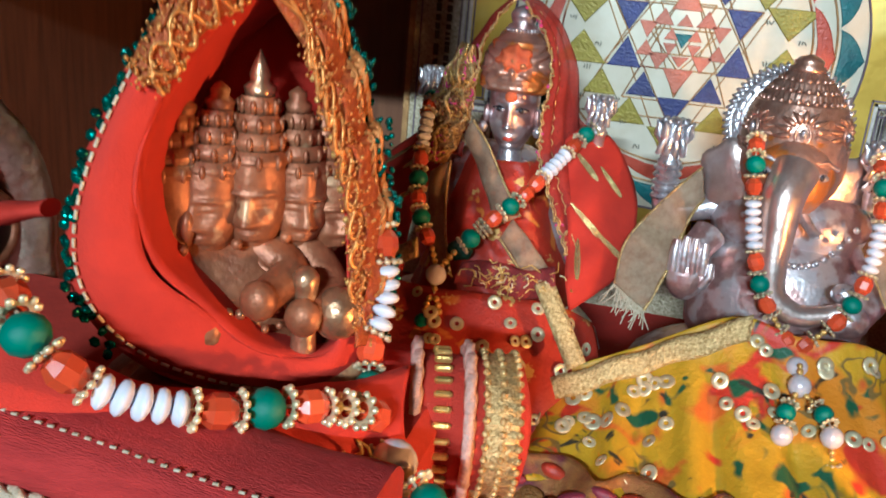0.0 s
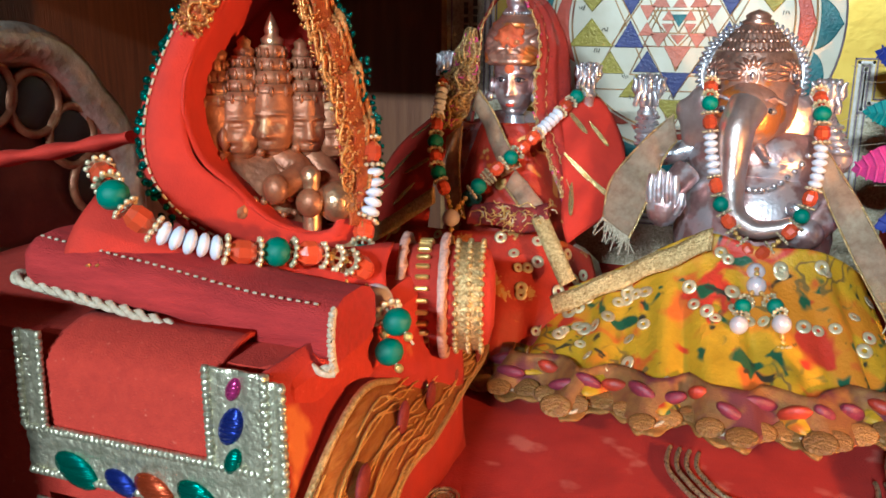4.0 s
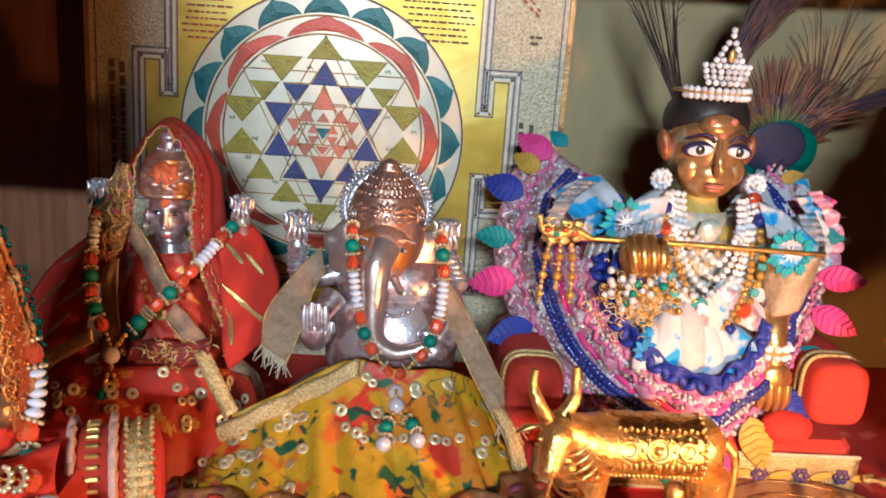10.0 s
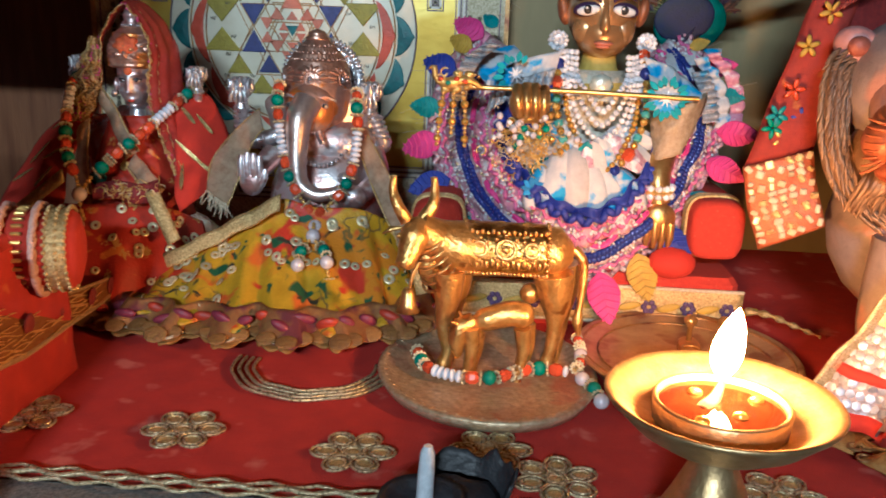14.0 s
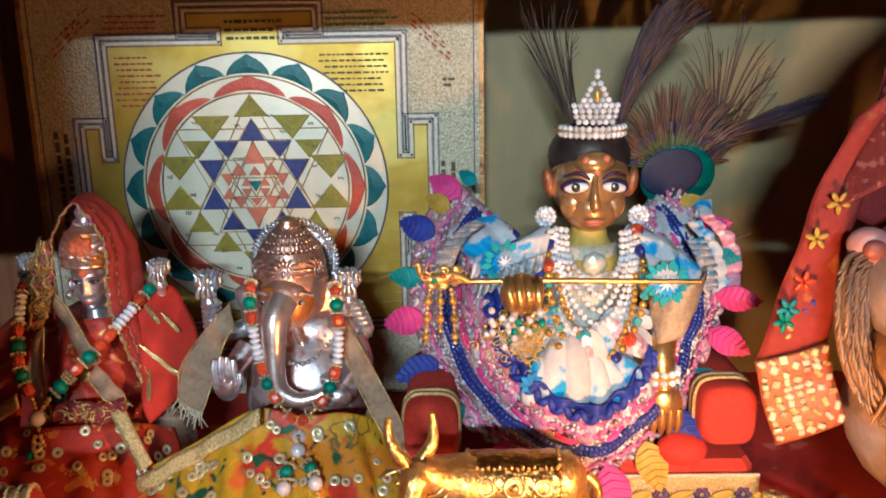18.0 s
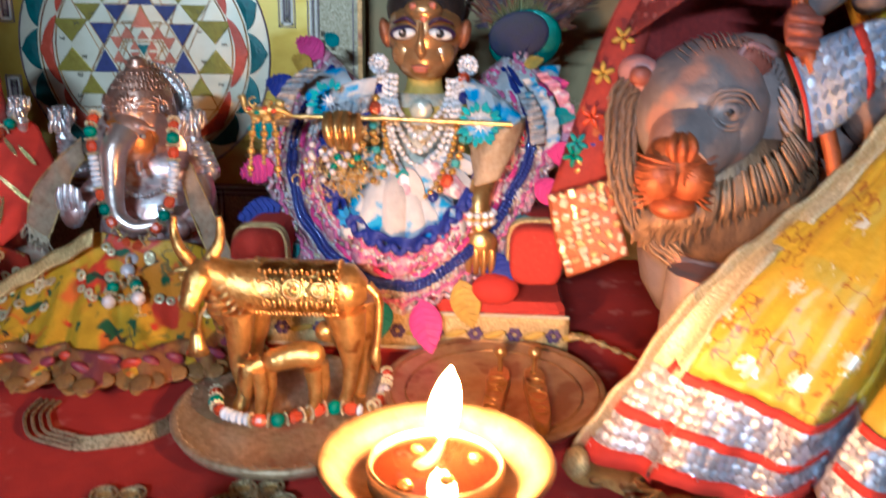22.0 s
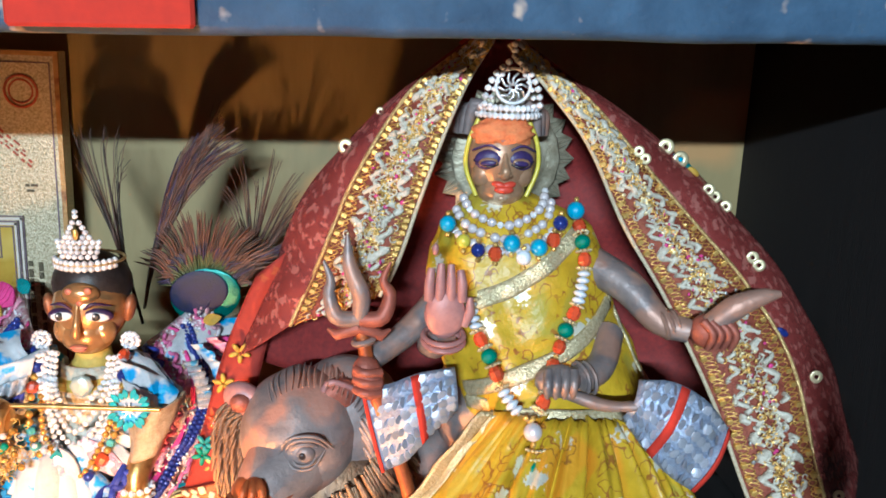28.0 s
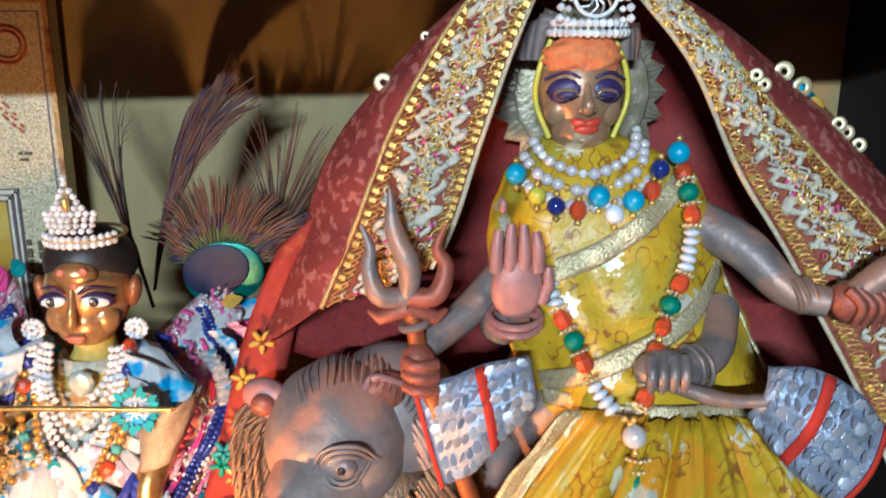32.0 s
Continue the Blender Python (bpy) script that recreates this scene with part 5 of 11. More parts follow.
def skirt_fan(top, hem, n, k, pleat, folds, sag=0.0, seed=0.0, power=1.3, flare=1.0):
    """Cloth from a waist line to a hem line, with pleats that open downwards."""
    A, B = smooth_path(top, n), smooth_path(hem, n)
    rows = []
    for i in range(n):
        row = []
        u = i / (n - 1)
        for j in range(k + 1):
            t = j / k
            e = t ** flare
            q = np.array([*(A[i] * (1 - e) + B[i] * e)[:2], A[i][2] * (1 - t) + B[i][2] * t])
            w = pleat * t ** power * (math.sin(folds * 2 * math.pi * u + seed + 0.8 * math.sin(5 * u + seed)) + 0.5 * math.sin(folds * 3.3 * math.pi * u + 2 * seed))
            out = np.array([B[i][0] - A[n // 2][0], B[i][1] - A[n // 2][1] - 0.06, 0.0])
            out /= np.linalg.norm(out) + 1e-9
            q = q + out * (w + sag * math.sin(math.pi * t) + 0.0012 * wob(q[0] * 90 + seed, q[1] * 90, q[2] * 90))
            row.append(q)
        rows.append(row)
    return rows


gs = thing("idol_skirt_yellow", (0.045, 0.23, 0.0), "yellow printed cloth skirt with gold sequins and scalloped trim", "cloth skirt")
top = [(-0.044, 0.238, 0.0125), (-0.018, 0.2405, 0.0265), (0.006, 0.242, 0.039), (0.030, 0.2435, 0.0525), (0.048, 0.2425, 0.050), (0.066, 0.246, 0.0495), (0.078, 0.254, 0.043), (0.086, 0.264, 0.034)]
hem = [(-0.047, 0.234, 0.0095), (-0.030, 0.217, 0.0095), (-0.004, 0.204, 0.0095), (0.026, 0.196, 0.0095), (0.052, 0.193, 0.0095), (0.078, 0.203, 0.0105), (0.092, 0.220, 0.0115), (0.097, 0.238, 0.0125)]
SK = skirt_fan(top, hem, 140, 30, 0.0042, 9, 0.0005, 0.5, flare=1.55)
thick(part("skirt", Geo().grid(SK), PRINT_YELLOW, gs), 0.0006)
A = smooth_path([tuple(SK[i][26]) for i in range(0, 140, 4)], 90)
out2 = [tuple(q + np.array([0.15 * (q[0] - 0.03) * 0.9, -0.0125 - 0.002 * math.sin(i * 0.5), -0.0085])) for i, q in enumerate(A)]
out2 = [(x, y, max(z, 0.0022)) for x, y, z in out2]
A2 = smooth_path([tuple(SK[i][26]) for i in range(0, 140, 4)], 90)
rows = [[tuple(np.array(A2[i]) * (1 - t) + np.array(out2[i]) * t + np.array([0.1 * (A[i][0] - 0.03), -0.0022, 0.0024 * (1 - t) + 0.0012 * math.sin(i * 0.7) * t])) for t in np.linspace(0, 1, 10)] for i in range(90)]
thick(part("net_trim", Geo().grid(rows), MAUVE_NET, gs, "mauve net hem with beads"), 0.0005)
F2 = smooth_path(out2, 420)
rows = [[(q[0], q[1] - d * (0.0026 + 0.0022 * abs(math.sin(i * 0.21))), max(q[2] - 0.0006 * d, 0.0012) + 0.0005 * math.sin(i * 0.42) * d) for d in (-0.6, 0.0, 0.6, 1.0)] for i, q in enumerate(F2)]
thick(part("scallop_trim", Geo().grid(rows), OCHRE_TRIM, gs, "brown-gold scalloped trim"), 0.0007)
part("trim_cord", Geo().tube([(q[0], q[1], q[2] + 0.0012 + 0.0004 * math.sin(i * 0.8)) for i, q in enumerate(F2[::2])], 0.0006, 5), CREAM_THREAD, gs)
me = Geo().ell((0, 0, 0), (0.0048, 0.002, 0.0024), n=12, k=8).mesh("plum_applique", mat("plum_cloth", (0.25, 0.03, 0.06), (0.15, 0.02, 0.04), 0.4, 0, 300, 0.4))
rust = Geo().ell((0, 0, 0), (0.0042, 0.002, 0.0028), n=12, k=8).mesh("rust_applique", mat("rust_cloth", (0.5, 0.05, 0.02), (0.34, 0.03, 0.015), 0.4, 0, 300, 0.4))
rnd = random.Random(29)
for i in range(4, 88, 4):
    t = 0.30 + 0.16 * (i // 4 % 2)
    q = (np.array(A2[i]) * (1 - t) + np.array(out2[i]) * t) + np.array([0.1 * (A[i][0] - 0.03), -0.0026, 0.0016])
    z_ = rnd.uniform(0.75, 1.25)
    piece("plum_applique" if i % 12 else "rust_applique", me if i % 12 else rust, gs, pose(q[0], q[1], q[2], 35, rnd.uniform(-35, 35), rnd.uniform(-20, 20)) @ Matrix.Diagonal((z_, 1, rnd.uniform(0.7, 1.2), 1)))
disc = Geo().ell((0, 0, 0), (0.0044, 0.0004, 0.0036), n=12, k=6).mesh("hem_scallop", mat("amber_scallop", (0.4, 0.2, 0.05), (0.24, 0.1, 0.03), 0.4, 0.3, 500, 0.9, 1500, vary=0.3))
for i in range(2, 89, 3):
    q = np.array(A2[i]) * 0.12 + np.array(out2[i]) * 0.88 + np.array([0.1 * (A[i][0] - 0.03), -0.0028, 0.0014])
    z_ = rnd.uniform(0.85, 1.2)
    piece("hem_scallop", disc, gs, pose(q[0], q[1], q[2], -54 + rnd.uniform(-10, 10), rnd.uniform(-10, 10), rnd.uniform(-8, 8)) @ Matrix.Diagonal((z_, 1, z_ * 0.9, 1)))
# the gold border along its left edge
L = smooth_path([(0.0335, 0.2395, 0.0545), (0.0135, 0.2395, 0.0430), (-0.0060, 0.2385, 0.0320), (-0.0255, 0.2370, 0.0215), (-0.045, 0.2350, 0.0115)], 40)
rows = [[tuple(np.array(q) + np.array([0.0010, -0.0032 - 0.0030 * t, 0.0020 - 0.0068 * t + 0.0005 * math.sin(i * 0.8)])) for t in np.linspace(0, 1, 5)] for i, q in enumerate(L)]
thick(part("gold_border", Geo().grid(rows), BAND_GOLD, gs, "woven gold ribbon border"), 0.0008)
rows = [[tuple(np.array(q) + np.array([0.006 * t, -0.001 - 0.002 * t, 0])) for t in np.linspace(0, 1, 4)] for q in smooth_path([(0.080, 0.249, 0.043), (0.090, 0.238, 0.030), (0.0955, 0.232, 0.014)], 24)]
thick(part("gold_border", Geo().grid(rows), BAND_GOLD, gs), 0.0008)
rnd = random.Random(11)
for k in range(62):
    i, j = rnd.randrange(6, 134), rnd.randrange(4, 27)
    q, du, dv = SK[i][j], SK[i + 1][j] - SK[i - 1][j], SK[i][j + 1] - SK[i][j - 1]
    nn = Vector(np.cross(du, dv)).normalized()
    if nn.y > 0:
        nn = -nn
    s = rnd.uniform(0.0020, 0.0027)
    piece("sequin", SEQUIN, gs, Matrix.Translation(Vector(q) + nn * 0.0011) @ nn.to_track_quat("Z", "Y").to_matrix().to_4x4() @ pose(0, 0, 0, rnd.uniform(-14, 14), rnd.uniform(-14, 14), 0) @ Matrix.Diagonal((s, s, s, 1)))
gg = thing("bead_garland", (0.047, 0.245, 0.036), "garland of red, green and white beads with pearl drops", "garland", "garlands on the idols")
string_beads(gg, [(0.0285, 0.262, 0.103), (0.0290, 0.254, 0.096), (0.0300, 0.2515, 0.086), (0.0322, 0.249, 0.074), (0.0365, 0.246, 0.061), (0.0420, 0.244, 0.0525), (0.0465, 0.243, 0.0475)], "dorogorowwwwwworogorod", 0.95)
string_beads(gg, [(0.0625, 0.264, 0.101), (0.0640, 0.256, 0.093), (0.0648, 0.253, 0.082), (0.0640, 0.250, 0.070), (0.0605, 0.247, 0.059), (0.0550, 0.2445, 0.0520), (0.0500, 0.243, 0.0475)], "dorogorowwwwwworogorod", 0.95)
string_beads(gg, [(0.0455, 0.2420, 0.0465), (0.0478, 0.2400, 0.0420), (0.0480, 0.2385, 0.0385)], "ddd", 0.9)
string_beads(gg, [(0.0510, 0.2420, 0.0465), (0.0490, 0.2400, 0.0420), (0.0490, 0.2350, 0.0440), (0.0495, 0.2315, 0.0375)], "ddp", 0.9)
string_beads(gg, [(0.0485, 0.2300, 0.0385), (0.0460, 0.2250, 0.0350), (0.0455, 0.2215, 0.0320), (0.0445, 0.2180, 0.0200)], "ddogop", 0.9)
string_beads(gg, [(0.0505, 0.2300, 0.0385), (0.0560, 0.2250, 0.0350), (0.0575, 0.2215, 0.0320), (0.0595, 0.2180, 0.0200)], "ddogop", 0.9)
stole = thing("tulle_stole", (0.04, 0.265, 0.04), "beige tulle stole with frayed gold edges", "stole")
for a, b in (([(0.0160, 0.2720, 0.0890), (0.0070, 0.2650, 0.0800), (-0.0030, 0.2590, 0.0660), (-0.0045, 0.2550, 0.0530)], [(0.0180, 0.2700, 0.0800), (0.0140, 0.2640, 0.0730), (0.0105, 0.2570, 0.0600), (0.0055, 0.2530, 0.0465)]),
             ([(0.0670, 0.2680, 0.0800), (0.0760, 0.2580, 0.0680), (0.0850, 0.2500, 0.0540), (0.0960, 0.2420, 0.0340)], [(0.0640, 0.2640, 0.0730), (0.0710, 0.2540, 0.0600), (0.0790, 0.2470, 0.0460), (0.0890, 0.2400, 0.0300)])):
    thick(part("stole_end", Geo().grid(strip(a, b, 60, 14, 0.0012, 0.0010, 7)), TULLE, stole), 0.0003)
    for e in (a, b):
        part("stole_edge", Geo().tube(smooth_path([(x, y - 0.0006, z) for x, y, z in e], 60), 0.0006, 6, flat=0.5), BAND_GOLD, stole, "gold thread edge")
    g = Geo()
    rt = random.Random(6)
    for k in range(60):
        e = np.array(a[-1]) * (k / 59) + np.array(b[-1]) * (1 - k / 59)
        d = (np.array(a[-1]) - np.array(a[-2])) * rt.uniform(0.1, 0.5) + np.array([rt.gauss(0, 0.002), rt.gauss(0, 0.001), rt.gauss(0, 0.002)])
        g.tube([e, e + 0.5 * d + np.array([0, -0.001, 0]), e + d], 0.00022, 4)
    part("frayed_end", g, CREAM_THREAD, stole, kind="stuff")

# ---- veiled silver idol ----
def veiled_idol():
    g = Geo()
    cx, cy = -0.0455, 0.2795
    half = lambda z: float(np.interp(z, [0.0842, 0.0850, 0.0866, 0.0885, 0.091, 0.0945, 0.099, 0.1045, 0.108], [0.0005, 0.0024, 0.0041, 0.0054, 0.0066, 0.0076, 0.0081, 0.0083, 0.0086]))

    def face(a, z, r):
        if abs(a) > 1.5:
            return 0.0
        dx, sx = r * math.sin(a), abs(r * math.sin(a))
        d = 0.0017 * bump(dx, 0.0012) * float(np.interp(z, [0.0922, 0.0932, 0.0945, 0.1005, 0.1025], [0, 1.15, 1.0, 0.35, 0]))
        d += 0.0006 * bump(sx - 0.0013, 0.0008) * bump(z - 0.0936, 0.0009)
        d -= 0.0011 * bump(sx - 0.0042, 0.0024) * bump(z - 0.0992, 0.0015)
        d += 0.0005 * bump(sx - 0.0042, 0.0030) * bump(z - 0.1018 + 0.05 * abs(sx - 0.0042), 0.0006)
        d += 0.0007 * bump(dx, 0.0026) * (bump(z - 0.0904, 0.0005) + 1.1 * bump(z - 0.0892, 0.0006))
        d -= 0.0005 * bump(dx, 0.003) * bump(z - 0.0880, 0.0006)
        d += 0.0008 * bump(dx, 0.0028) * bump(z - 0.0864, 0.0012)
        return d + 0.0007 * bump(sx - 0.0052, 0.0026) * bump(z - 0.0940, 0.0026)
    relief(g, cx, cy, np.linspace(0.0842, 0.108, 56), half, face, 110, 0, 1.08)
    for s in (-1, 1):
        g.ell((cx + s * 0.0036, 0.2722, 0.0992), (0.0020, 0.0009, 0.00085), (0, -s * 6, s * 22), n=12, k=8, mi=1)
        g.ell((cx + s * 0.0035, 0.27135, 0.0992), (0.00095, 0.00045, 0.00080), n=8, k=6, mi=4)
        g.tube([(cx + s * 0.0017, 0.2712, 0.0995), (cx + s * 0.0036, 0.2711, 0.10025), (cx + s * 0.0058, 0.2728, 0.0994)], 0.00024, 5, mi=4)
        g.ell((cx + s * 0.0084, 0.2770, 0.0965), (0.0013, 0.0022, 0.0034), n=10, k=8, mi=0)
        g.ell((cx + s * 0.0090, 0.2750, 0.0925), (0.0016, 0.0016, 0.0019), n=10, k=8, mi=1)
    g.ell((cx, 0.2690, 0.0938), (0.0011, 0.0008, 0.0008), n=8, k=6, mi=1)
    g.ell((cx, 0.2722, 0.0897), (0.0018, 0.0006, 0.0007), n=10, k=6, mi=3)
    g.lathe([(0.0036, 0), (0.0042, -0.003), (0.0048, -0.006), (0.0052, -0.010), (0.006, -0.014)], (cx, 0.2795, 0.0855), 16, mi=1)
    for z in (0.0815, 0.079, 0.0765):
        g.torus((cx, 0.2795, z), 0.0058, 0.0009, n=20, k=6, mi=1)
    # tall chased crown with a knob, dabbed with vermilion at the front
    dome = lambda z: float(np.interp(z, [0.1045, 0.1052, 0.108, 0.112, 0.116, 0.1195, 0.1222, 0.1236], [0.0088, 0.0098, 0.0106, 0.0107, 0.0098, 0.0080, 0.0058, 0.0046]))
    relief(g, cx, cy, np.linspace(0.1045, 0.1236, 60), dome, lambda a, z, r: leaf_work(a, z, r, 0.1108, 0.0042, 4, 0.0015) + 0.0006 * bump(z - 0.1058, 0.0006) + 0.0006 * bump(z - 0.1202, 0.0005), 150, 5)
    for i in range(24):
        a = 2 * math.pi * i / 24
        g.ell((cx + 0.0050 * math.sin(a), cy - 0.0050 * math.cos(a), 0.1238), 0.0007, n=6, k=5, mi=1)
    g.lathe([(0.0046, 0), (0.0050, 0.0012), (0.0036, 0.0022), (0.0042, 0.0036), (0.0044, 0.0048), (0.0034, 0.0064), (0.0016, 0.0074), (1e-4, 0.0080)], (cx, cy, 0.1238), 18, mi=0)
    g.ell((cx - 0.0002, 0.2705, 0.1150), (0.0056, 0.0026, 0.0046), (-14, 0, 0), n=30, k=16, mi=2, warp=lambda d: 1 + 0.20 * math.sin(7 * d.x + 5 * d.z) * math.cos(4 * d.z - 3 * d.x))
    g.ell((cx, 0.2706, 0.1034), (0.0020, 0.0008, 0.0020), n=12, k=8, mi=2)
    # raised hands with lotus buds
    for x, z in ((-0.0748, 0.1030), (-0.0178, 0.0998)):
        s = 1 if x > cx else -1
        g.tube(smooth_path([(cx + s * 0.012, 0.284, 0.078), (x - s * 0.002, 0.285, 0.078), (x, 0.284, 0.090)], 12), np.linspace(0.005, 0.0026, 12), 10, mi=1)
        lotus_hand(g, x, 0.284, z, 0.95)
    # body under the cloth
    g.ell((cx - 0.003, 0.288, 0.055), (0.030, 0.018, 0.032), n=18, k=10, mi=0)
    g.ell((cx - 0.003, 0.280, 0.020), (0.042, 0.028, 0.020), n=18, k=10, mi=0)
    return solo("veiled_idol", g, [PINK_SILVER, SILVER, SINDOOR, LIP, INK, VERMILION_WASH], (cx, 0.285, 0.0), "silver seated idol with a chased crown dabbed vermilion", "idol")


veiled_idol()
hood = thing("red_veil", (-0.047, 0.285, 0.06), "red net veil with gold and pink trim over the silver idol", "veil")
inner = [(-0.0600, 0.2720, 0.082), (-0.0580, 0.2700, 0.095), (-0.0568, 0.2690, 0.108), (-0.0555, 0.2695, 0.1200), (-0.0510, 0.2715, 0.1290), (-0.0462, 0.2725, 0.1338), (-0.0420, 0.2705, 0.1300), (-0.0366, 0.2690, 0.1235), (-0.0332, 0.2680, 0.1120), (-0.0345, 0.2672, 0.0990), (-0.0340, 0.2672, 0.0860), (-0.0275, 0.2635, 0.0720), (-0.0185, 0.2590, 0.0540)]
outer = [(-0.0715, 0.2830, 0.082), (-0.0695, 0.2860, 0.098), (-0.0655, 0.2880, 0.113), (-0.0610, 0.2890, 0.1220), (-0.0550, 0.2900, 0.1300), (-0.0470, 0.2890, 0.1352), (-0.0365, 0.2890, 0.1285), (-0.0310, 0.2880, 0.1210), (-0.0270, 0.2870, 0.1120), (-0.0250, 0.2850, 0.1000), (-0.0220, 0.2810, 0.0860), (-0.0165, 0.2740, 0.0710), (-0.0110, 0.2660, 0.0560)]
VEIL = strip(inner, outer, 120, 16, 0.0020, 0.0007, 26)
for i, row in enumerate(VEIL):
    for j, q in enumerate(row):
        row[j] = np.array(q) + 0.0005 * math.sin(j * 1.15 + 0.05 * i + 0.8 * wob(i * 0.06, j * 0.3)) * np.array([1.0 if i > 50 else -1.0, -0.5, 0.3]) * min(1, j / 3, (16 - j) / 3)
thick(part("veil_cloth", Geo().grid(VEIL), RED_NET, hood), 0.0003)
g = Geo()
for j, off in ((0, 0.0), (1, 0.0), (6, 0.5)):
    L = [np.array(VEIL[i][j]) + np.array([0.0005 * math.sin(i * 1.9 + off) + 0.0003 * wob(i * 0.5, off), -0.0009, 0.0005 * math.cos(i * 1.3)]) for i in range(4 if j < 6 else 50, 118)]
    g.tube(L, 0.00022 if j else 0.0003, 5, mi=0)
rnd = random.Random(8)
for k in range(90):
    i, j = rnd.randrange(4, 118), rnd.choice((0, 0, 1, 2))
    q = np.array(VEIL[i][j]) + np.array([rnd.gauss(0, 0.0004), -0.0010, rnd.gauss(0, 0.0004)])
    g.ell(q, (rnd.uniform(0.0003, 0.0008), 0.0003, rnd.uniform(0.0003, 0.0007)), (0, rnd.uniform(0, 180), 0), n=6, k=4, mi=rnd.choice((0, 0, 1)))
part("veil_edging", g, [BAND_GOLD, HOT_PINK], hood, "gold and pink thread edging", kind="stuff")
PANEL = strip([(-0.0650, 0.2790, 0.1180), (-0.0700, 0.2740, 0.1050), (-0.0730, 0.2720, 0.0920), (-0.0750, 0.2700, 0.0800)], [(-0.0580, 0.2700, 0.1180), (-0.0575, 0.2680, 0.1040), (-0.0590, 0.2670, 0.0910), (-0.0640, 0.2670, 0.0800)], 60, 16, 0.0030, 0.0010, 9)
thick(part("embroidered_panel", Geo().grid(PANEL), ORANGE_NET, hood, "orange-gold net panel"), 0.0004)
g = Geo()
rnd = random.Random(3)
for k in range(210):
    i, j = rnd.randrange(2, 58), rnd.randrange(1, 16)
    q, du, dv = np.array(PANEL[i][j]), np.array(PANEL[i + 1][j]) - np.array(PANEL[i - 1][j]), np.array(PANEL[i][j + 1 if j < 16 else j]) - np.array(PANEL[i][j - 1])
    du, dv = du / np.linalg.norm(du), dv / np.linalg.norm(dv)
    r, a0, sw = rnd.uniform(0.0006, 0.0017), rnd.uniform(0, 6.3), rnd.uniform(1.5, 4.5)
    out = np.array([0, -rnd.uniform(0.0004, 0.0012), 0])
    g.tube([q + out + r * (math.cos(a0 + sw * t) * du + math.sin(a0 + sw * t) * dv) for t in np.linspace(0, 1, 7)], rnd.uniform(0.00022, 0.0004), 5, mi=rnd.choice((0, 0, 0, 1, 2, 3)))
for j, ph in ((2, 0), (8, 1.5), (14, 3.0)):
    g.tube([np.array(PANEL[i][min(16, max(0, int(round(j + 1.6 * math.sin(i * 0.35 + ph)))))]) + np.array([0, -0.0011, 0]) for i in range(60)], 0.00055, 6, mi=3)
part("tinsel", g, [GOLD, HOT_PINK, COPPER, BAND_GOLD], hood, "gold and pink tinsel embroidery", kind="stuff")
cape = thing("red_cape", (-0.05, 0.275, 0.03), "red satin cape with gold foil leaf motifs", "cape")
CAPE = {}
for nm, a, b in (("cape_side", [(-0.0640, 0.2780, 0.086), (-0.0720, 0.2670, 0.066), (-0.0720, 0.2540, 0.048), (-0.0700, 0.2450, 0.030)], [(-0.0720, 0.2920, 0.092), (-0.0950, 0.2880, 0.072), (-0.1080, 0.2760, 0.050), (-0.1150, 0.2660, 0.030)]),
                 ("cape_side", [(-0.0300, 0.2780, 0.088), (-0.0220, 0.2640, 0.068), (-0.0200, 0.2560, 0.054), (-0.0170, 0.2520, 0.042)], [(-0.0210, 0.2910, 0.096), (-0.0105, 0.2860, 0.089), (-0.0020, 0.2790, 0.074), (-0.0010, 0.2690, 0.054)])):
    rows = strip(a, b, 36, 16, 0.0045, 0.0012, 5, seed=len(CAPE))
    CAPE[len(CAPE)] = rows
    thick(part(nm, Geo().grid(rows), RED_CLOTH, cape), 0.0006)
me = Geo().slab([(0.0016 * math.sin(a) * (1.15 - 0.3 * math.cos(a)), 0.0058 * math.cos(a)) for a in np.linspace(0, 2 * math.pi, 14, endpoint=False)][::-1], 0.0004).mesh("foil_leaf", mat("gold_leaf_foil", (0.9, 0.72, 0.36), (0.7, 0.46, 0.16), 0.2, 0.75, 900, 0.8, 1400))
rnd = random.Random(21)
for side, spots in ((0, ((6, 6), (9, 12), (14, 4), (17, 10), (22, 6), (24, 13), (30, 9))), (1, ((8, 7), (14, 11), (20, 5), (27, 10), (26, 3)))):
    for i, j in spots:
        rows = CAPE[side]
        q = np.array(rows[i][j])
        nn = Vector(np.cross(np.array(rows[i + 1][j]) - np.array(rows[i - 1][j]), np.array(rows[i][j + 1]) - np.array(rows[i][j - 1]))).normalized()
        nn = -nn if nn.y > 0 else nn
        m = Matrix.Translation(Vector(q) + nn * 0.0008) @ nn.to_track_quat("Z", "Y").to_matrix().to_4x4() @ pose(0, 0, 0, 0, 0, (-38 if side == 0 else 32) + rnd.uniform(-12, 12))
        piece("foil_leaf", me, cape, m @ Matrix.Diagonal((0.55, rnd.uniform(1.0, 1.9), 1, 1)))
PRINT_RED = printed("red_gold_print", (0.52, 0.035, 0.015), [((0.66, 0.2, 0.03), 110, 0.62, 2.0), ((0.02, 0.08, 0.05), 90, 0.68, 5.0)], 0.45, 0.4, 900, foil=(0.7, 0.45, 0.14), foil_scale=95)
chest = thing("chest_cloth", (-0.047, 0.262, 0.05), "red blouse crossed by beige tulle bands", "blouse")
rows = []
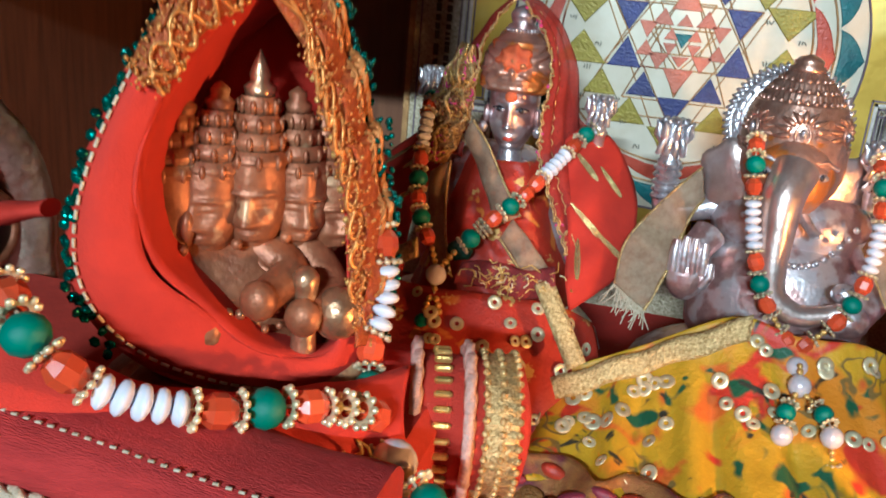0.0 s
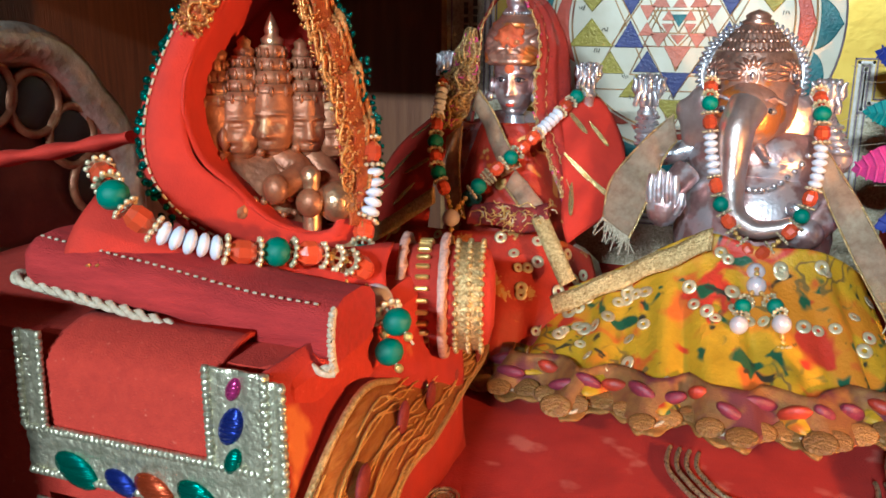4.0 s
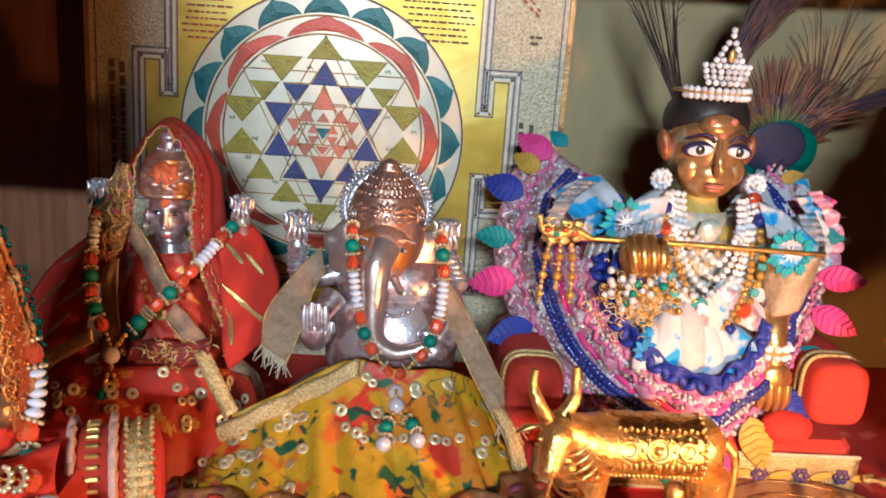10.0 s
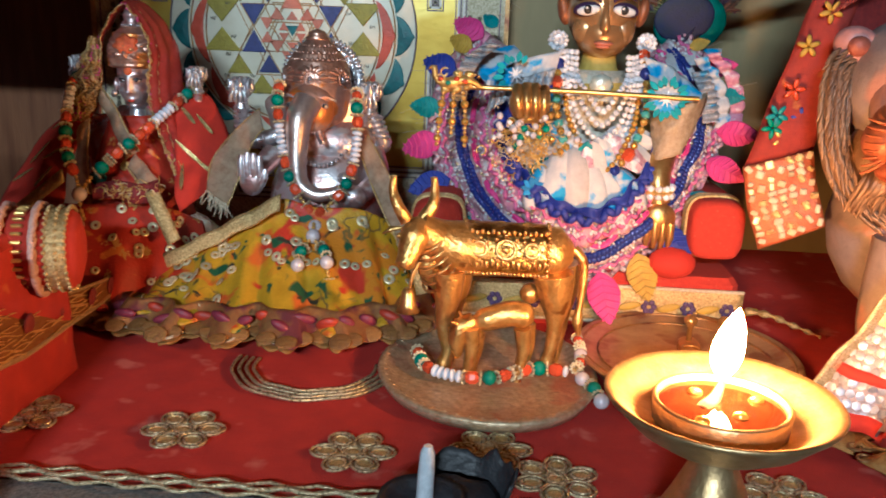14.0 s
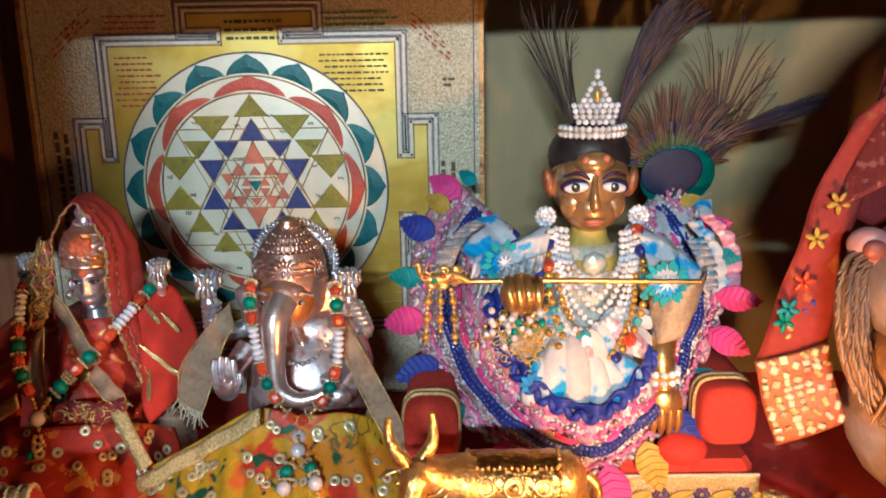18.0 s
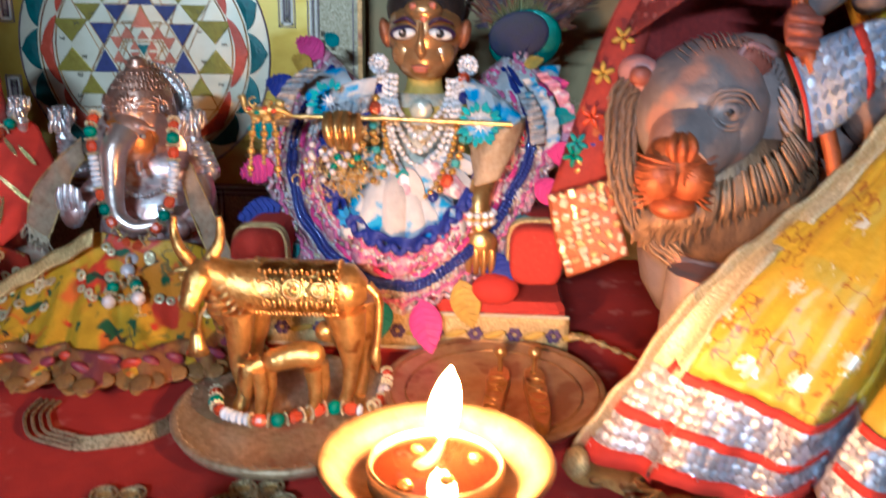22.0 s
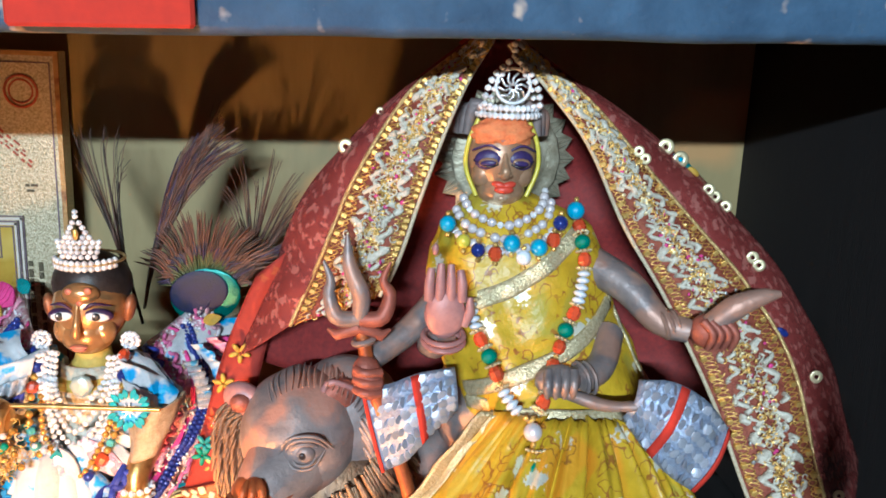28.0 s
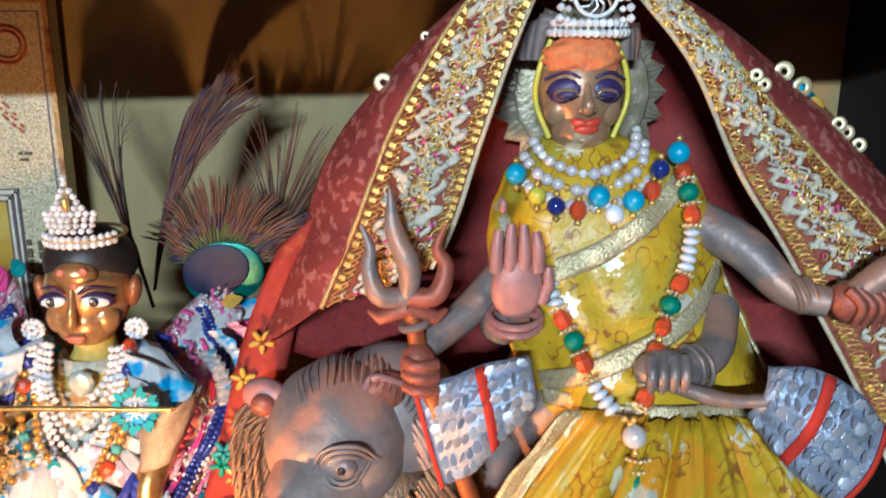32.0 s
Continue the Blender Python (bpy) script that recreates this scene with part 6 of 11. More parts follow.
for z in np.linspace(0.083, 0.036, 30):
    t = (0.083 - z) / 0.047
    rows.append([(-0.0465 + (0.012 + 0.016 * t) * math.sin(a), 0.282 - (0.012 + 0.024 * t) * math.cos(a) + 0.0016 * math.sin(9 * a + 140 * z + 2 * wob(a * 2, z * 120)) * (0.3 + t) + 0.0010 * wob(a * 3, z * 300), z) for a in np.linspace(-1.5, 1.5, 48)])
thick(part("blouse", Geo().grid(rows), PRINT_RED, chest), 0.0005)
for a, b in (([(-0.0590, 0.2680, 0.0895), (-0.0535, 0.2655, 0.0815), (-0.0485, 0.2615, 0.0730), (-0.0435, 0.2575, 0.0640)], [(-0.0560, 0.2670, 0.0955), (-0.0495, 0.2645, 0.0880), (-0.0430, 0.2610, 0.0780), (-0.0360, 0.2570, 0.0690)]),
             ([(-0.0680, 0.2640, 0.0775), (-0.0665, 0.2580, 0.0680), (-0.0640, 0.2520, 0.0580), (-0.0605, 0.2470, 0.0500)], [(-0.0615, 0.2640, 0.0820), (-0.0605, 0.2580, 0.0710), (-0.0580, 0.2520, 0.0600), (-0.0540, 0.2460, 0.0500)]),
             ([(-0.0385, 0.2580, 0.0675), (-0.0310, 0.2540, 0.0615), (-0.0225, 0.2500, 0.0530)], [(-0.0415, 0.2560, 0.0610), (-0.0345, 0.2520, 0.0545), (-0.0265, 0.2480, 0.0470)])):
    thick(part("tulle_band", Geo().grid(strip(a, b, 40, 8, 0.0012, 0.0006, 5)), TULLE, chest, "gold-beige tulle band"), 0.0003)
    part("band_edge", Geo().tube(smooth_path([(x, y - 0.0010, z) for x, y, z in b], 60), 0.00045, 5), BAND_GOLD, chest)
part("green_patch", Geo().ell((-0.0525, 0.2485, 0.0575), (0.0042, 0.0012, 0.0034), n=12, k=8, warp=lambda d: 1 + 0.25 * wob(d.x * 2, d.z * 2)), mat("bottle_green", (0.01, 0.08, 0.04), (0.005, 0.05, 0.03), 0.5), chest)
rs = thing("idol_skirt_red", (-0.05, 0.235, 0.0), "red printed skirt with gold sequins and gold ribbon bands", "cloth skirt")
topr = [(-0.100, 0.268, 0.034), (-0.080, 0.250, 0.044), (-0.058, 0.242, 0.046), (-0.036, 0.243, 0.047), (-0.020, 0.250, 0.044), (-0.010, 0.262, 0.036)]
hemr = [(-0.122, 0.250, 0.004), (-0.098, 0.226, 0.004), (-0.064, 0.214, 0.004), (-0.034, 0.214, 0.004), (-0.010, 0.225, 0.004), (0.002, 0.246, 0.004)]
RK = skirt_fan(topr, hemr, 70, 20, 0.0028, 6, 0.002, 2.1)
thick(part("skirt", Geo().grid(RK), PRINT_RED, rs), 0.0006)
for pts in ([(-0.098, 0.254, 0.0400), (-0.0874, 0.2480, 0.0462), (-0.064, 0.2400, 0.0624)], [(-0.0222, 0.2420, 0.0560), (-0.0165, 0.2370, 0.0480), (-0.0085, 0.2310, 0.0360)]):
    L = smooth_path(pts, 26)
    rows = [[tuple(np.array(q) + np.array([-0.0050 * t if pts[0][0] > -0.03 else 0.001 * t, -0.001 - 0.0015 * t, (-0.0030 if pts[0][0] > -0.03 else -0.0055) * t])) for t in np.linspace(0, 1, 4)] for q in L]
    thick(part("gold_ribbon", Geo().grid(rows), BAND_GOLD, rs, "woven gold ribbon"), 0.0008)
rnd = random.Random(31)
for k in range(44):
    i, j = rnd.randrange(6, 66), rnd.randrange(1, 16)
    q, du, dv = RK[i][j], RK[i + 1][j] - RK[i - 1][j], RK[i][j + 1] - RK[i][j - 1]
    nn = Vector(np.cross(du, dv)).normalized()
    nn = -nn if nn.y > 0 else nn
    s = rnd.uniform(0.0018, 0.0024)
    piece("sequin", SEQUIN, rs, Matrix.Translation(Vector(q) + nn * 0.0011) @ nn.to_track_quat("Z", "Y").to_matrix().to_4x4() @ pose(0, 0, 0, rnd.uniform(-14, 14), rnd.uniform(-14, 14), 0) @ Matrix.Diagonal((s, s, s, 1)))
sash = thing("crumpled_waist_sash", (-0.035, 0.244, 0.045), "crumpled maroon net sash with gold threads at the waist", "sash")
for a, b, m in (([(-0.050, 0.2430, 0.0560), (-0.040, 0.2410, 0.0580), (-0.030, 0.2410, 0.0570), (-0.022, 0.2430, 0.0590)], [(-0.052, 0.2415, 0.0490), (-0.041, 0.2400, 0.0500), (-0.031, 0.2395, 0.0480), (-0.020, 0.2415, 0.0500)], MAROON),):
    thick(part("sash_fold", Geo().grid(strip(a, b, 60, 10, 0.0018, 0.0009, 6, 1.4)), m, sash), 0.0004)
rnd = random.Random(61)
g = Geo()
for k in range(110):
    c = np.array([rnd.gauss(-0.036, 0.0075), rnd.gauss(0.2388, 0.0008), rnd.gauss(0.0535, 0.0020)])
    d = np.array([rnd.gauss(0, 0.0010), rnd.gauss(0, 0.0004), rnd.gauss(0, 0.0009)])
    g.tube([c - d, c + np.array([d[2], -0.0005, -d[0]]) * 0.6, c + d], 0.00022, 4, mi=rnd.choice((0, 0, 0, 1)))
part("gold_thread", g, [GOLD, PALE_GOLD, CREAM_THREAD], sash, "tangled gold threads", kind="stuff")
lg = thing("bead_garland", (-0.055, 0.25, 0.05), "garland of red, green and white beads with a pearl", "garland", "garlands on the idols")
string_beads(lg, [(-0.0735, 0.280, 0.100), (-0.0715, 0.268, 0.0955), (-0.0705, 0.260, 0.085), (-0.0690, 0.2535, 0.0735), (-0.0655, 0.2480, 0.0655), (-0.0610, 0.2440, 0.0590)], "gorowwwwworogoro", 1.0)
string_beads(lg, [(-0.0190, 0.2820, 0.0955), (-0.0235, 0.2760, 0.0905), (-0.0300, 0.2640, 0.0825), (-0.0370, 0.2540, 0.0745), (-0.0430, 0.2490, 0.0690), (-0.0490, 0.2455, 0.0625), (-0.0525, 0.2430, 0.0590)], "ogorowwwwworrogoroo", 1.0)
string_beads(lg, [(-0.0605, 0.2435, 0.0590), (-0.0585, 0.2415, 0.0550), (-0.0575, 0.2400, 0.0525), (-0.0572, 0.2390, 0.0450)], "dddp", 1.0)
string_beads(lg, [(-0.0525, 0.2430, 0.0590), (-0.0550, 0.2415, 0.0555), (-0.0565, 0.2400, 0.0530)], "ddd", 1.0)
string_beads(lg, [(-0.0580, 0.2380, 0.0450), (-0.0590, 0.2365, 0.0400), (-0.0590, 0.2350, 0.0220)], "dddgop", 1.0)
string_beads(lg, [(-0.0565, 0.2380, 0.0450), (-0.0545, 0.2365, 0.0405), (-0.0540, 0.2355, 0.0330)], "ddddd", 1.0)

# ---- five-headed copper idol on its throne ----
TX0, TX1, TY0, TY1 = -0.150, -0.0310, 0.0760, 0.172
throne = thing("idol_throne", ((TX0 + TX1) / 2, 0.124, 0.0), "small red velvet throne with embossed silver trim and scalloped back", "throne")
SILVER_TRIM = mat("embossed_silver", (0.74, 0.7, 0.52), (0.4, 0.37, 0.25), 0.26, 0.7, 700, 1.0, 700)
part("seat_box", Geo().box(((TX0 + TX1) / 2, 0.124, 0.0295), (TX1 - TX0, TY1 - TY0, 0.059), bevel=0.004), RED_VELVET, throne)
# rounded red panel on the near side
rows = []
for i in range(30):
    x = -0.0835 + 0.0390 * i / 29
    row = []
    for t in np.linspace(0, 1, 14):
        a = min(1, t / 0.3)
        y = 0.0745 + 0.016 * (1 - math.sin(a * math.pi / 2)) if t < 0.3 else 0.0745 - 0.0005
        z = 0.0615 - 0.006 * (1 - math.cos(a * math.pi / 2)) - max(0, t - 0.3) * 0.024
        row.append((x, y - 0.0007 + 0.0003 * wob(x * 200, z * 200), z))
    rows.append(row)
thick(part("side_panel", Geo().grid(rows), RED_VELVET, throne, "red velvet side panel"), 0.0008)


def trim_strip(a, b, w, n=30):
    """A strip of embossed silver between two points, w high, with rows of studs."""
    a, b = Vector(a), Vector(b)
    d = (b - a).normalized()
    up = Vector((0, 0, 1)) if abs(d.z) < 0.5 else Vector((1, 0, 0))
    out = d.cross(up).normalized()
    out = -out if out.y > 0.001 or (abs(out.y) < 0.001 and out.x < 0) else out
    g = Geo()
    g.grid([[tuple(a.lerp(b, i / 19) + up * w * q + out * (0.0012 + 0.0005 * math.sin(q * 6.3) ** 2)) for q in np.linspace(-0.5, 0.5, 9)] for i in range(20)])
    for i in range(n):
        for q in (-0.44, 0.44):
            g.ell(a.lerp(b, (i + 0.5) / n) + up * w * q + out * 0.0018, 0.0007, n=6, k=4)
    return g


thick(part("trim_strip", trim_strip((-0.089, 0.0735, 0.0365), (-0.0312, 0.0735, 0.0365), 0.011, 46), SILVER_TRIM, throne, "embossed silver trim"), 0.0006)
thick(part("trim_strip", trim_strip((-0.0382, 0.0732, 0.0612), (-0.0382, 0.0732, 0.0412), 0.0136, 16), SILVER_TRIM, throne), 0.0006)
thick(part("trim_strip", trim_strip((-0.0862, 0.0740, 0.062), (-0.0862, 0.0732, 0.0415), 0.0058, 14), SILVER_TRIM, throne), 0.0006)
thick(part("trim_strip", trim_strip((-0.089, 0.0735, 0.014), (-0.0312, 0.0735, 0.014), 0.022), SILVER_TRIM, throne), 0.0006)
rows = []
for y in np.linspace(0.0735, 0.170, 40):
    rows.append([(-0.0335 + 0.0030 * min(1, t * 3) + 0.0010 * wob(y * 90, t * 3) + 0.0030 * t, y, 0.0590 - 0.0570 * t - 0.0030 * (y > 0.10) - 0.0016 * math.sin(60 * y) * (1 - t)) for t in np.linspace(0, 1, 16)])
thick(part("front_drape", Geo().grid(rows), mat("orange_stained_cloth", (0.5, 0.035, 0.022), (0.36, 0.02, 0.014), 0.75, 0, 120, 0.5, 1800, c3=(0.66, 0.2, 0.05), spots=0.31, spot_scale=60), throne, "red cloth front stained orange"), 0.0008)
thick(part("trim_strip", trim_strip((-0.0302, 0.0732, 0.0600), (-0.0302, 0.0732, 0.0310), 0.0036, 16), SILVER_TRIM, throne), 0.0006)
for x, z, m, s in ((-0.0395, 0.0500, ROYAL, 1.0), (-0.0395, 0.0430, GREEN_BEAD, 0.7), (-0.077, 0.0335, GREEN_BEAD, 1.25), (-0.066, 0.0330, ROYAL, 0.9), (-0.058, 0.0330, ORANGE_BEAD, 1.1), (-0.048, 0.0335, GREEN_BEAD, 1.1), (-0.0385, 0.0575, HOT_PINK, 0.6)):
    gm = mat("leaf_enamel", m.node_tree.nodes["Color Ramp"].color_ramp.elements[1].color[:3], None, 0.12, 0.75, 300, 1.0, 260, stretch=(0.4, 1, 7))
    part("enamel_leaf", Geo().ell((x, 0.0715, z), (0.0046 * s if z < 0.038 else 0.0024 * s, 0.0012, 0.0028 * s if z < 0.038 else 0.0042 * s), (0, 25, 0), n=14, k=8), gm, throne, "coloured metallic leaf")
# scalloped back
g = Geo()
g2 = Geo()
arch = [(TX0 + 0.002, 0.124 + 0.049 * math.cos(a), 0.062 + 0.052 * math.sin(a) + 0.0) for a in np.linspace(-0.35, math.pi + 0.35, 90)]
arch = [(x, y + 0.0022 * math.cos(a) * abs(math.sin(4.2 * a)), z + 0.0022 * math.sin(a) * abs(math.sin(4.2 * a))) for (x, y, z), a in zip(arch, np.linspace(-0.35, math.pi + 0.35, 90))]
g.tube(arch, 0.0074, 12, flat=0.7)
part("back_frame", g, mat("worn_silver_frame", (0.72, 0.67, 0.55), (0.42, 0.34, 0.24), 0.28, 0.7, 160, 0.9, 420, c3=(0.34, 0.12, 0.06), spots=0.4, spot_scale=50), throne, "worn silver scalloped frame")
panel = [(y, z) for _, y, z in arch]
vs = [(TX0 + 0.001, 0.124, 0.06)] + [(TX0 + 0.001, y, z) for y, z in panel]
g2.add(vs, [(0, i, i + 1) for i in range(1, len(vs) - 1)])
part("back_panel", g2, mat("copper_back", (0.22, 0.05, 0.03), (0.1, 0.02, 0.015), 0.35, 0.4, 60, 0.3, 300), throne)
for a in np.linspace(0.25, math.pi - 0.25, 7):
    y, z = 0.124 + 0.037 * math.cos(a), 0.062 + 0.040 * math.sin(a)
    g = Geo().torus((TX0 + 0.0035, y, z), 0.0088, 0.0013, (0, 90, 0), 24, 8)
    q = part("back_ring", g, COPPER, throne)
    # black disc in place of an open hole and the dark inside it
    part("dark_inset", Geo().ell((TX0 + 0.0030, y, z), (0.0012, 0.0086, 0.0086), n=18, k=8), INK, q)
g = Geo().tube(smooth_path([(-0.1330, 0.112, 0.0870), (-0.1230, 0.116, 0.0885), (-0.1120, 0.120, 0.0905), (-0.1000, 0.124, 0.0930)], 24), [0.0052 + 0.0010 * math.sin(k * 0.8) for k in range(24)], 12, flat=0.35)
part("tied_ribbon", g, RED_CLOTH, throne, "knotted red ribbon on the back")


def idol_head(g, c, turn, s, tall):
    """A small crowned head: brow, lidded eyes, nose and lips under a ribbed tapering crown."""
    e = Matrix.Rotation(radians(turn), 3, "Z")
    P = lambda x, y, z: Vector(c) + e @ Vector((x * s, y * s, z * s))
    half = lambda z: float(np.interp(z, [-0.0062, -0.0056, -0.0044, -0.002, 0.001, 0.004, 0.0058], [0.0004, 0.0018, 0.0030, 0.0039, 0.0043, 0.0042, 0.0040]))
    rows = []
    for z in np.linspace(-0.0062, 0.0058, 40):
        row = []
        for i in range(48):
            a = -math.pi + 2 * math.pi * i / 48
            r, x = half(z), half(z) * math.sin(a)
            d = 0.0
            if abs(a) < 1.5:
                d += 0.0017 * bump(x, 0.0007) * float(np.interp(z, [-0.0026, -0.0020, -0.0010, 0.0018], [0, 1.1, 0.8, 0.1]))
                d += 0.0005 * bump(abs(x) - 0.0010, 0.0005) * bump(z + 0.0019, 0.0006)
                d -= 0.0011 * bump(abs(x) - 0.0019, 0.0011) * bump(z - 0.0008, 0.0009)
                d += 0.0009 * bump(abs(x) - 0.0019, 0.0008) * bump(z - 0.0008, 0.0004)
                d += 0.0008 * bump(abs(x) - 0.0020, 0.0014) * bump(z - 0.0021 + 0.12 * abs(abs(x) - 0.002), 0.0003)
                d += 0.0008 * bump(x, 0.0014) * (bump(z + 0.0034, 0.0003) + bump(z + 0.0041, 0.0003)) - 0.0006 * bump(x, 0.0018) * bump(z + 0.0049, 0.0004)
                d += 0.0004 * bump(abs(x) - 0.0024, 0.0012) * bump(z + 0.0020, 0.0014)
            row.append(P((r + d) * math.sin(a), -1.08 * (r + d) * math.cos(a), z))
        rows.append(row)
    g.grid(rows, 0, wrap=True)
    for q in (-1, 1):
        g.ell(P(q * 0.0043, 0.0006, -0.0012), (0.0009 * s, 0.0012 * s, 0.0024 * s), n=8, k=6)
        g.ell(P(q * 0.0043, -0.0002, -0.0044), 0.0009 * s, n=8, k=6)
    z = 0.0050
    for k in range(4):
        r = 0.0044 - 0.0006 * k
        g.lathe([(r * s * 0.86, -0.0002 * s), (r * s, 0.0007 * s), (r * s * 0.97, 0.0013 * s), (r * s * 0.82, 0.0022 * s)], P(0, 0.0004 * k, z), 18)
        for i in range(10):
            a = i * math.pi / 5 + 0.3 * k
            g.ell(P(0.97 * r * math.cos(a), 0.97 * r * math.sin(a) + 0.0004 * k, z + 0.0009), (0.0005 * s, 0.0005 * s, 0.0010 * s), n=5, k=4)
        z += 0.0022
    g.lathe([(0.0019 * s, 0), (0.0021 * s, 0.0010 * s), (0.0012 * s, 0.0017 * s), (0.0014 * s, 0.0026 * s), (0.0008 * s, 0.0026 * s + 0.5 * tall), (1e-4, 0.0026 * s + tall)], P(0, 0.0018, z), 12, mi=1 if tall > 0.002 else 0)


def five_headed_idol():
    g = Geo()
    F = pose(-0.0690, 0.1330, 0.0595, 0, 0, 44)
    P = lambda x, y, z: F @ Vector((x, y, z))
    g.ell(P(0, 0.004, 0.018), (0.019, 0.011, 0.016), (0, 0, 44), n=30, k=20, warp=lambda d: 1 + 0.08 * math.sin(9 * d.x) * max(0, d.z))
    g.ell(P(0, 0.0, 0.005), (0.024, 0.016, 0.007), (0, 0, 48), n=18, k=8)
    for c, turn, s, tall in (((-0.0772, 0.1250, 0.0955), -34, 1.22, 0.0012), ((-0.0716, 0.1290, 0.0960), -6, 1.24, 0.0014), ((-0.0658, 0.1335, 0.0970), 14, 1.34, 0.0042), ((-0.0600, 0.1390, 0.0958), 40, 1.22, 0.0012), ((-0.0562, 0.1440, 0.0935), 62, 1.15, 0.0012)):
        idol_head(g, c, turn, s, tall)
    # shoulders, bent arms with armlets, hands before the chest
    for x0, dx, up in ((-0.013, -1, 0.0), (0.004, 1, 0.004), (0.012, 1, 0.0)):
        g.tube(smooth_path([P(x0, 0.000, 0.029), P(x0 + dx * 0.004, -0.006, 0.021 + up), P(x0 - dx * 0.003, -0.0125, 0.0195 + up)], 12), np.linspace(0.0046, 0.0030, 12), 12)
        g.torus(P(x0 + dx * 0.0028, -0.003, 0.0250 + 0.5 * up), 0.0044, 0.0006, (30, 20 * dx, 44), 16, 6)
        g.ell(P(x0 - dx * 0.004, -0.0135, 0.0195 + up), (0.0034, 0.0028, 0.0036), n=12, k=8)
    for q in (-1, 1):
        g.tube(smooth_path([P(q * 0.006, -0.002, 0.008), P(q * 0.018, -0.010, 0.006), P(q * 0.004, -0.015, 0.004)], 12), np.linspace(0.0058, 0.0034, 12), 12)
    g.ell((-0.0495, 0.1345, 0.0785), (0.0044, 0.0044, 0.0050), n=18, k=12, mi=1)
    g.torus((-0.0495, 0.1345, 0.0785), 0.0044, 0.0005, (70, 0, 30), 18, 5, mi=1)
    g.lathe([(0.0024, -0.012), (0.0022, -0.006), (0.0019, 0.0), (0.0024, 0.003), (0.0024, 0.0046), (0.0014, 0.0058), (1e-4, 0.0062)], (-0.0545, 0.1310, 0.0815), 14, mi=1)
    for k in range(13):
        a = -1.2 + 0.2 * k
        g.ell(P(0.011 * math.sin(a), -0.0095 - 0.001 * math.cos(a), 0.026 - 0.006 * math.cos(a)), 0.0010, n=6, k=5, mi=1)
        g.ell(P(0.014 * math.sin(a), -0.0080 - 0.001 * math.cos(a), 0.022 - 0.006 * math.cos(a)), 0.0008, n=6, k=5)
    return solo("five_headed_idol", g, [COPPER, mat("copper_bright", (0.62, 0.4, 0.24), (0.42, 0.23, 0.12), 0.28, 0.8, 300, 0.4, 700)], (-0.07, 0.13, 0.0595), "burnished copper idol with five crowned heads", "idol")


five_headed_idol()
ph = thing("red_hood_cloth", (-0.067, 0.125, 0.062), "red satin hood cloth with gold zigzag and green sequin trim", "hood cloth")
hin = [(-0.0625, 0.1290, 0.1335), (-0.0685, 0.1175, 0.1240), (-0.0725, 0.1095, 0.1090), (-0.0710, 0.1090, 0.0930), (-0.0650, 0.1140, 0.0840), (-0.0580, 0.1220, 0.0745), (-0.0500, 0.1310, 0.0720), (-0.0480, 0.1350, 0.0800), (-0.0495, 0.1365, 0.0940), (-0.0525, 0.1365, 0.1085), (-0.0572, 0.1340, 0.1240)]
hout = [(-0.0640, 0.1320, 0.1460), (-0.0715, 0.1180, 0.1330), (-0.0785, 0.1080, 0.1120), (-0.0815, 0.1050, 0.0900), (-0.0750, 0.1110, 0.0740), (-0.0610, 0.1240, 0.0655), (-0.0480, 0.1360, 0.0650), (-0.0455, 0.1440, 0.0820), (-0.0480, 0.1460, 0.1010), (-0.0525, 0.1440, 0.1190), (-0.0595, 0.1385, 0.1390)]
HR = strip(hin, hout, 90, 10, 0.0022, 0.0008, 7)
thick(part("hood_band", Geo().grid(HR), RED_CLOTH, ph), 0.0007)
lin = [(x - 0.006, y + 0.023, z - 0.003) for x, y, z in hin]
thick(part("hood_lining", Geo().grid(strip(hin, lin, 60, 6, 0.0, 0.0006, 9)), RED_CLOTH, ph), 0.0005)
LN = smooth_path(lin, 50)
g = Geo()
vs = [(-0.0680, 0.1560, 0.100)] + [tuple(q) for q in LN]
g.add(vs, [(0, i, i + 1) for i in range(1, len(vs) - 1)] + [(0, len(vs) - 1, 1)])
thick(part("hood_lining_back", g, RED_CLOTH, ph), 0.0005)
back = [(-0.0780, 0.152, 0.1440), (-0.0840, 0.142, 0.1300), (-0.0910, 0.136, 0.1080), (-0.0930, 0.136, 0.0880), (-0.0920, 0.144, 0.0700), (-0.0900, 0.160, 0.0620), (-0.0700, 0.172, 0.0620), (-0.0620, 0.176, 0.0820), (-0.0640, 0.176, 0.1020), (-0.0700, 0.172, 0.1220), (-0.0750, 0.160, 0.1390)]
thick(part("hood_shell", Geo().grid(strip(hout, back, 60, 10, -0.004, 0.0010, 9)), RED_CLOTH, ph), 0.0006)
BK = smooth_path(back, 50)
g = Geo()
vs = [(-0.080, 0.158, 0.10)] + [tuple(q) for q in BK]
g.add(vs, [(0, i, i + 1) for i in range(1, len(vs) - 1)])
thick(part("hood_back", g, RED_CLOTH, ph), 0.0006)
# stitching, zigzag, sequins along the rim
g = Geo()
for k in range(12, 52):
    a, b = np.array(HR[k][8]), np.array(HR[k][8]) * 0.35 + np.array(HR[k + 1][8]) * 0.65
    g.tube([a + np.array([0.0005, -0.0010, 0]), b + np.array([0.0005, -0.0010, 0])], 0.0003, 5)
part("stitching", g, CREAM_THREAD, ph, kind="stuff")
TRIM_NET = mat("orange_glitter_net", (0.58, 0.17, 0.04), (0.4, 0.06, 0.02), 0.38, 0.3, 900, 1.0, 1700, thin=0.12)
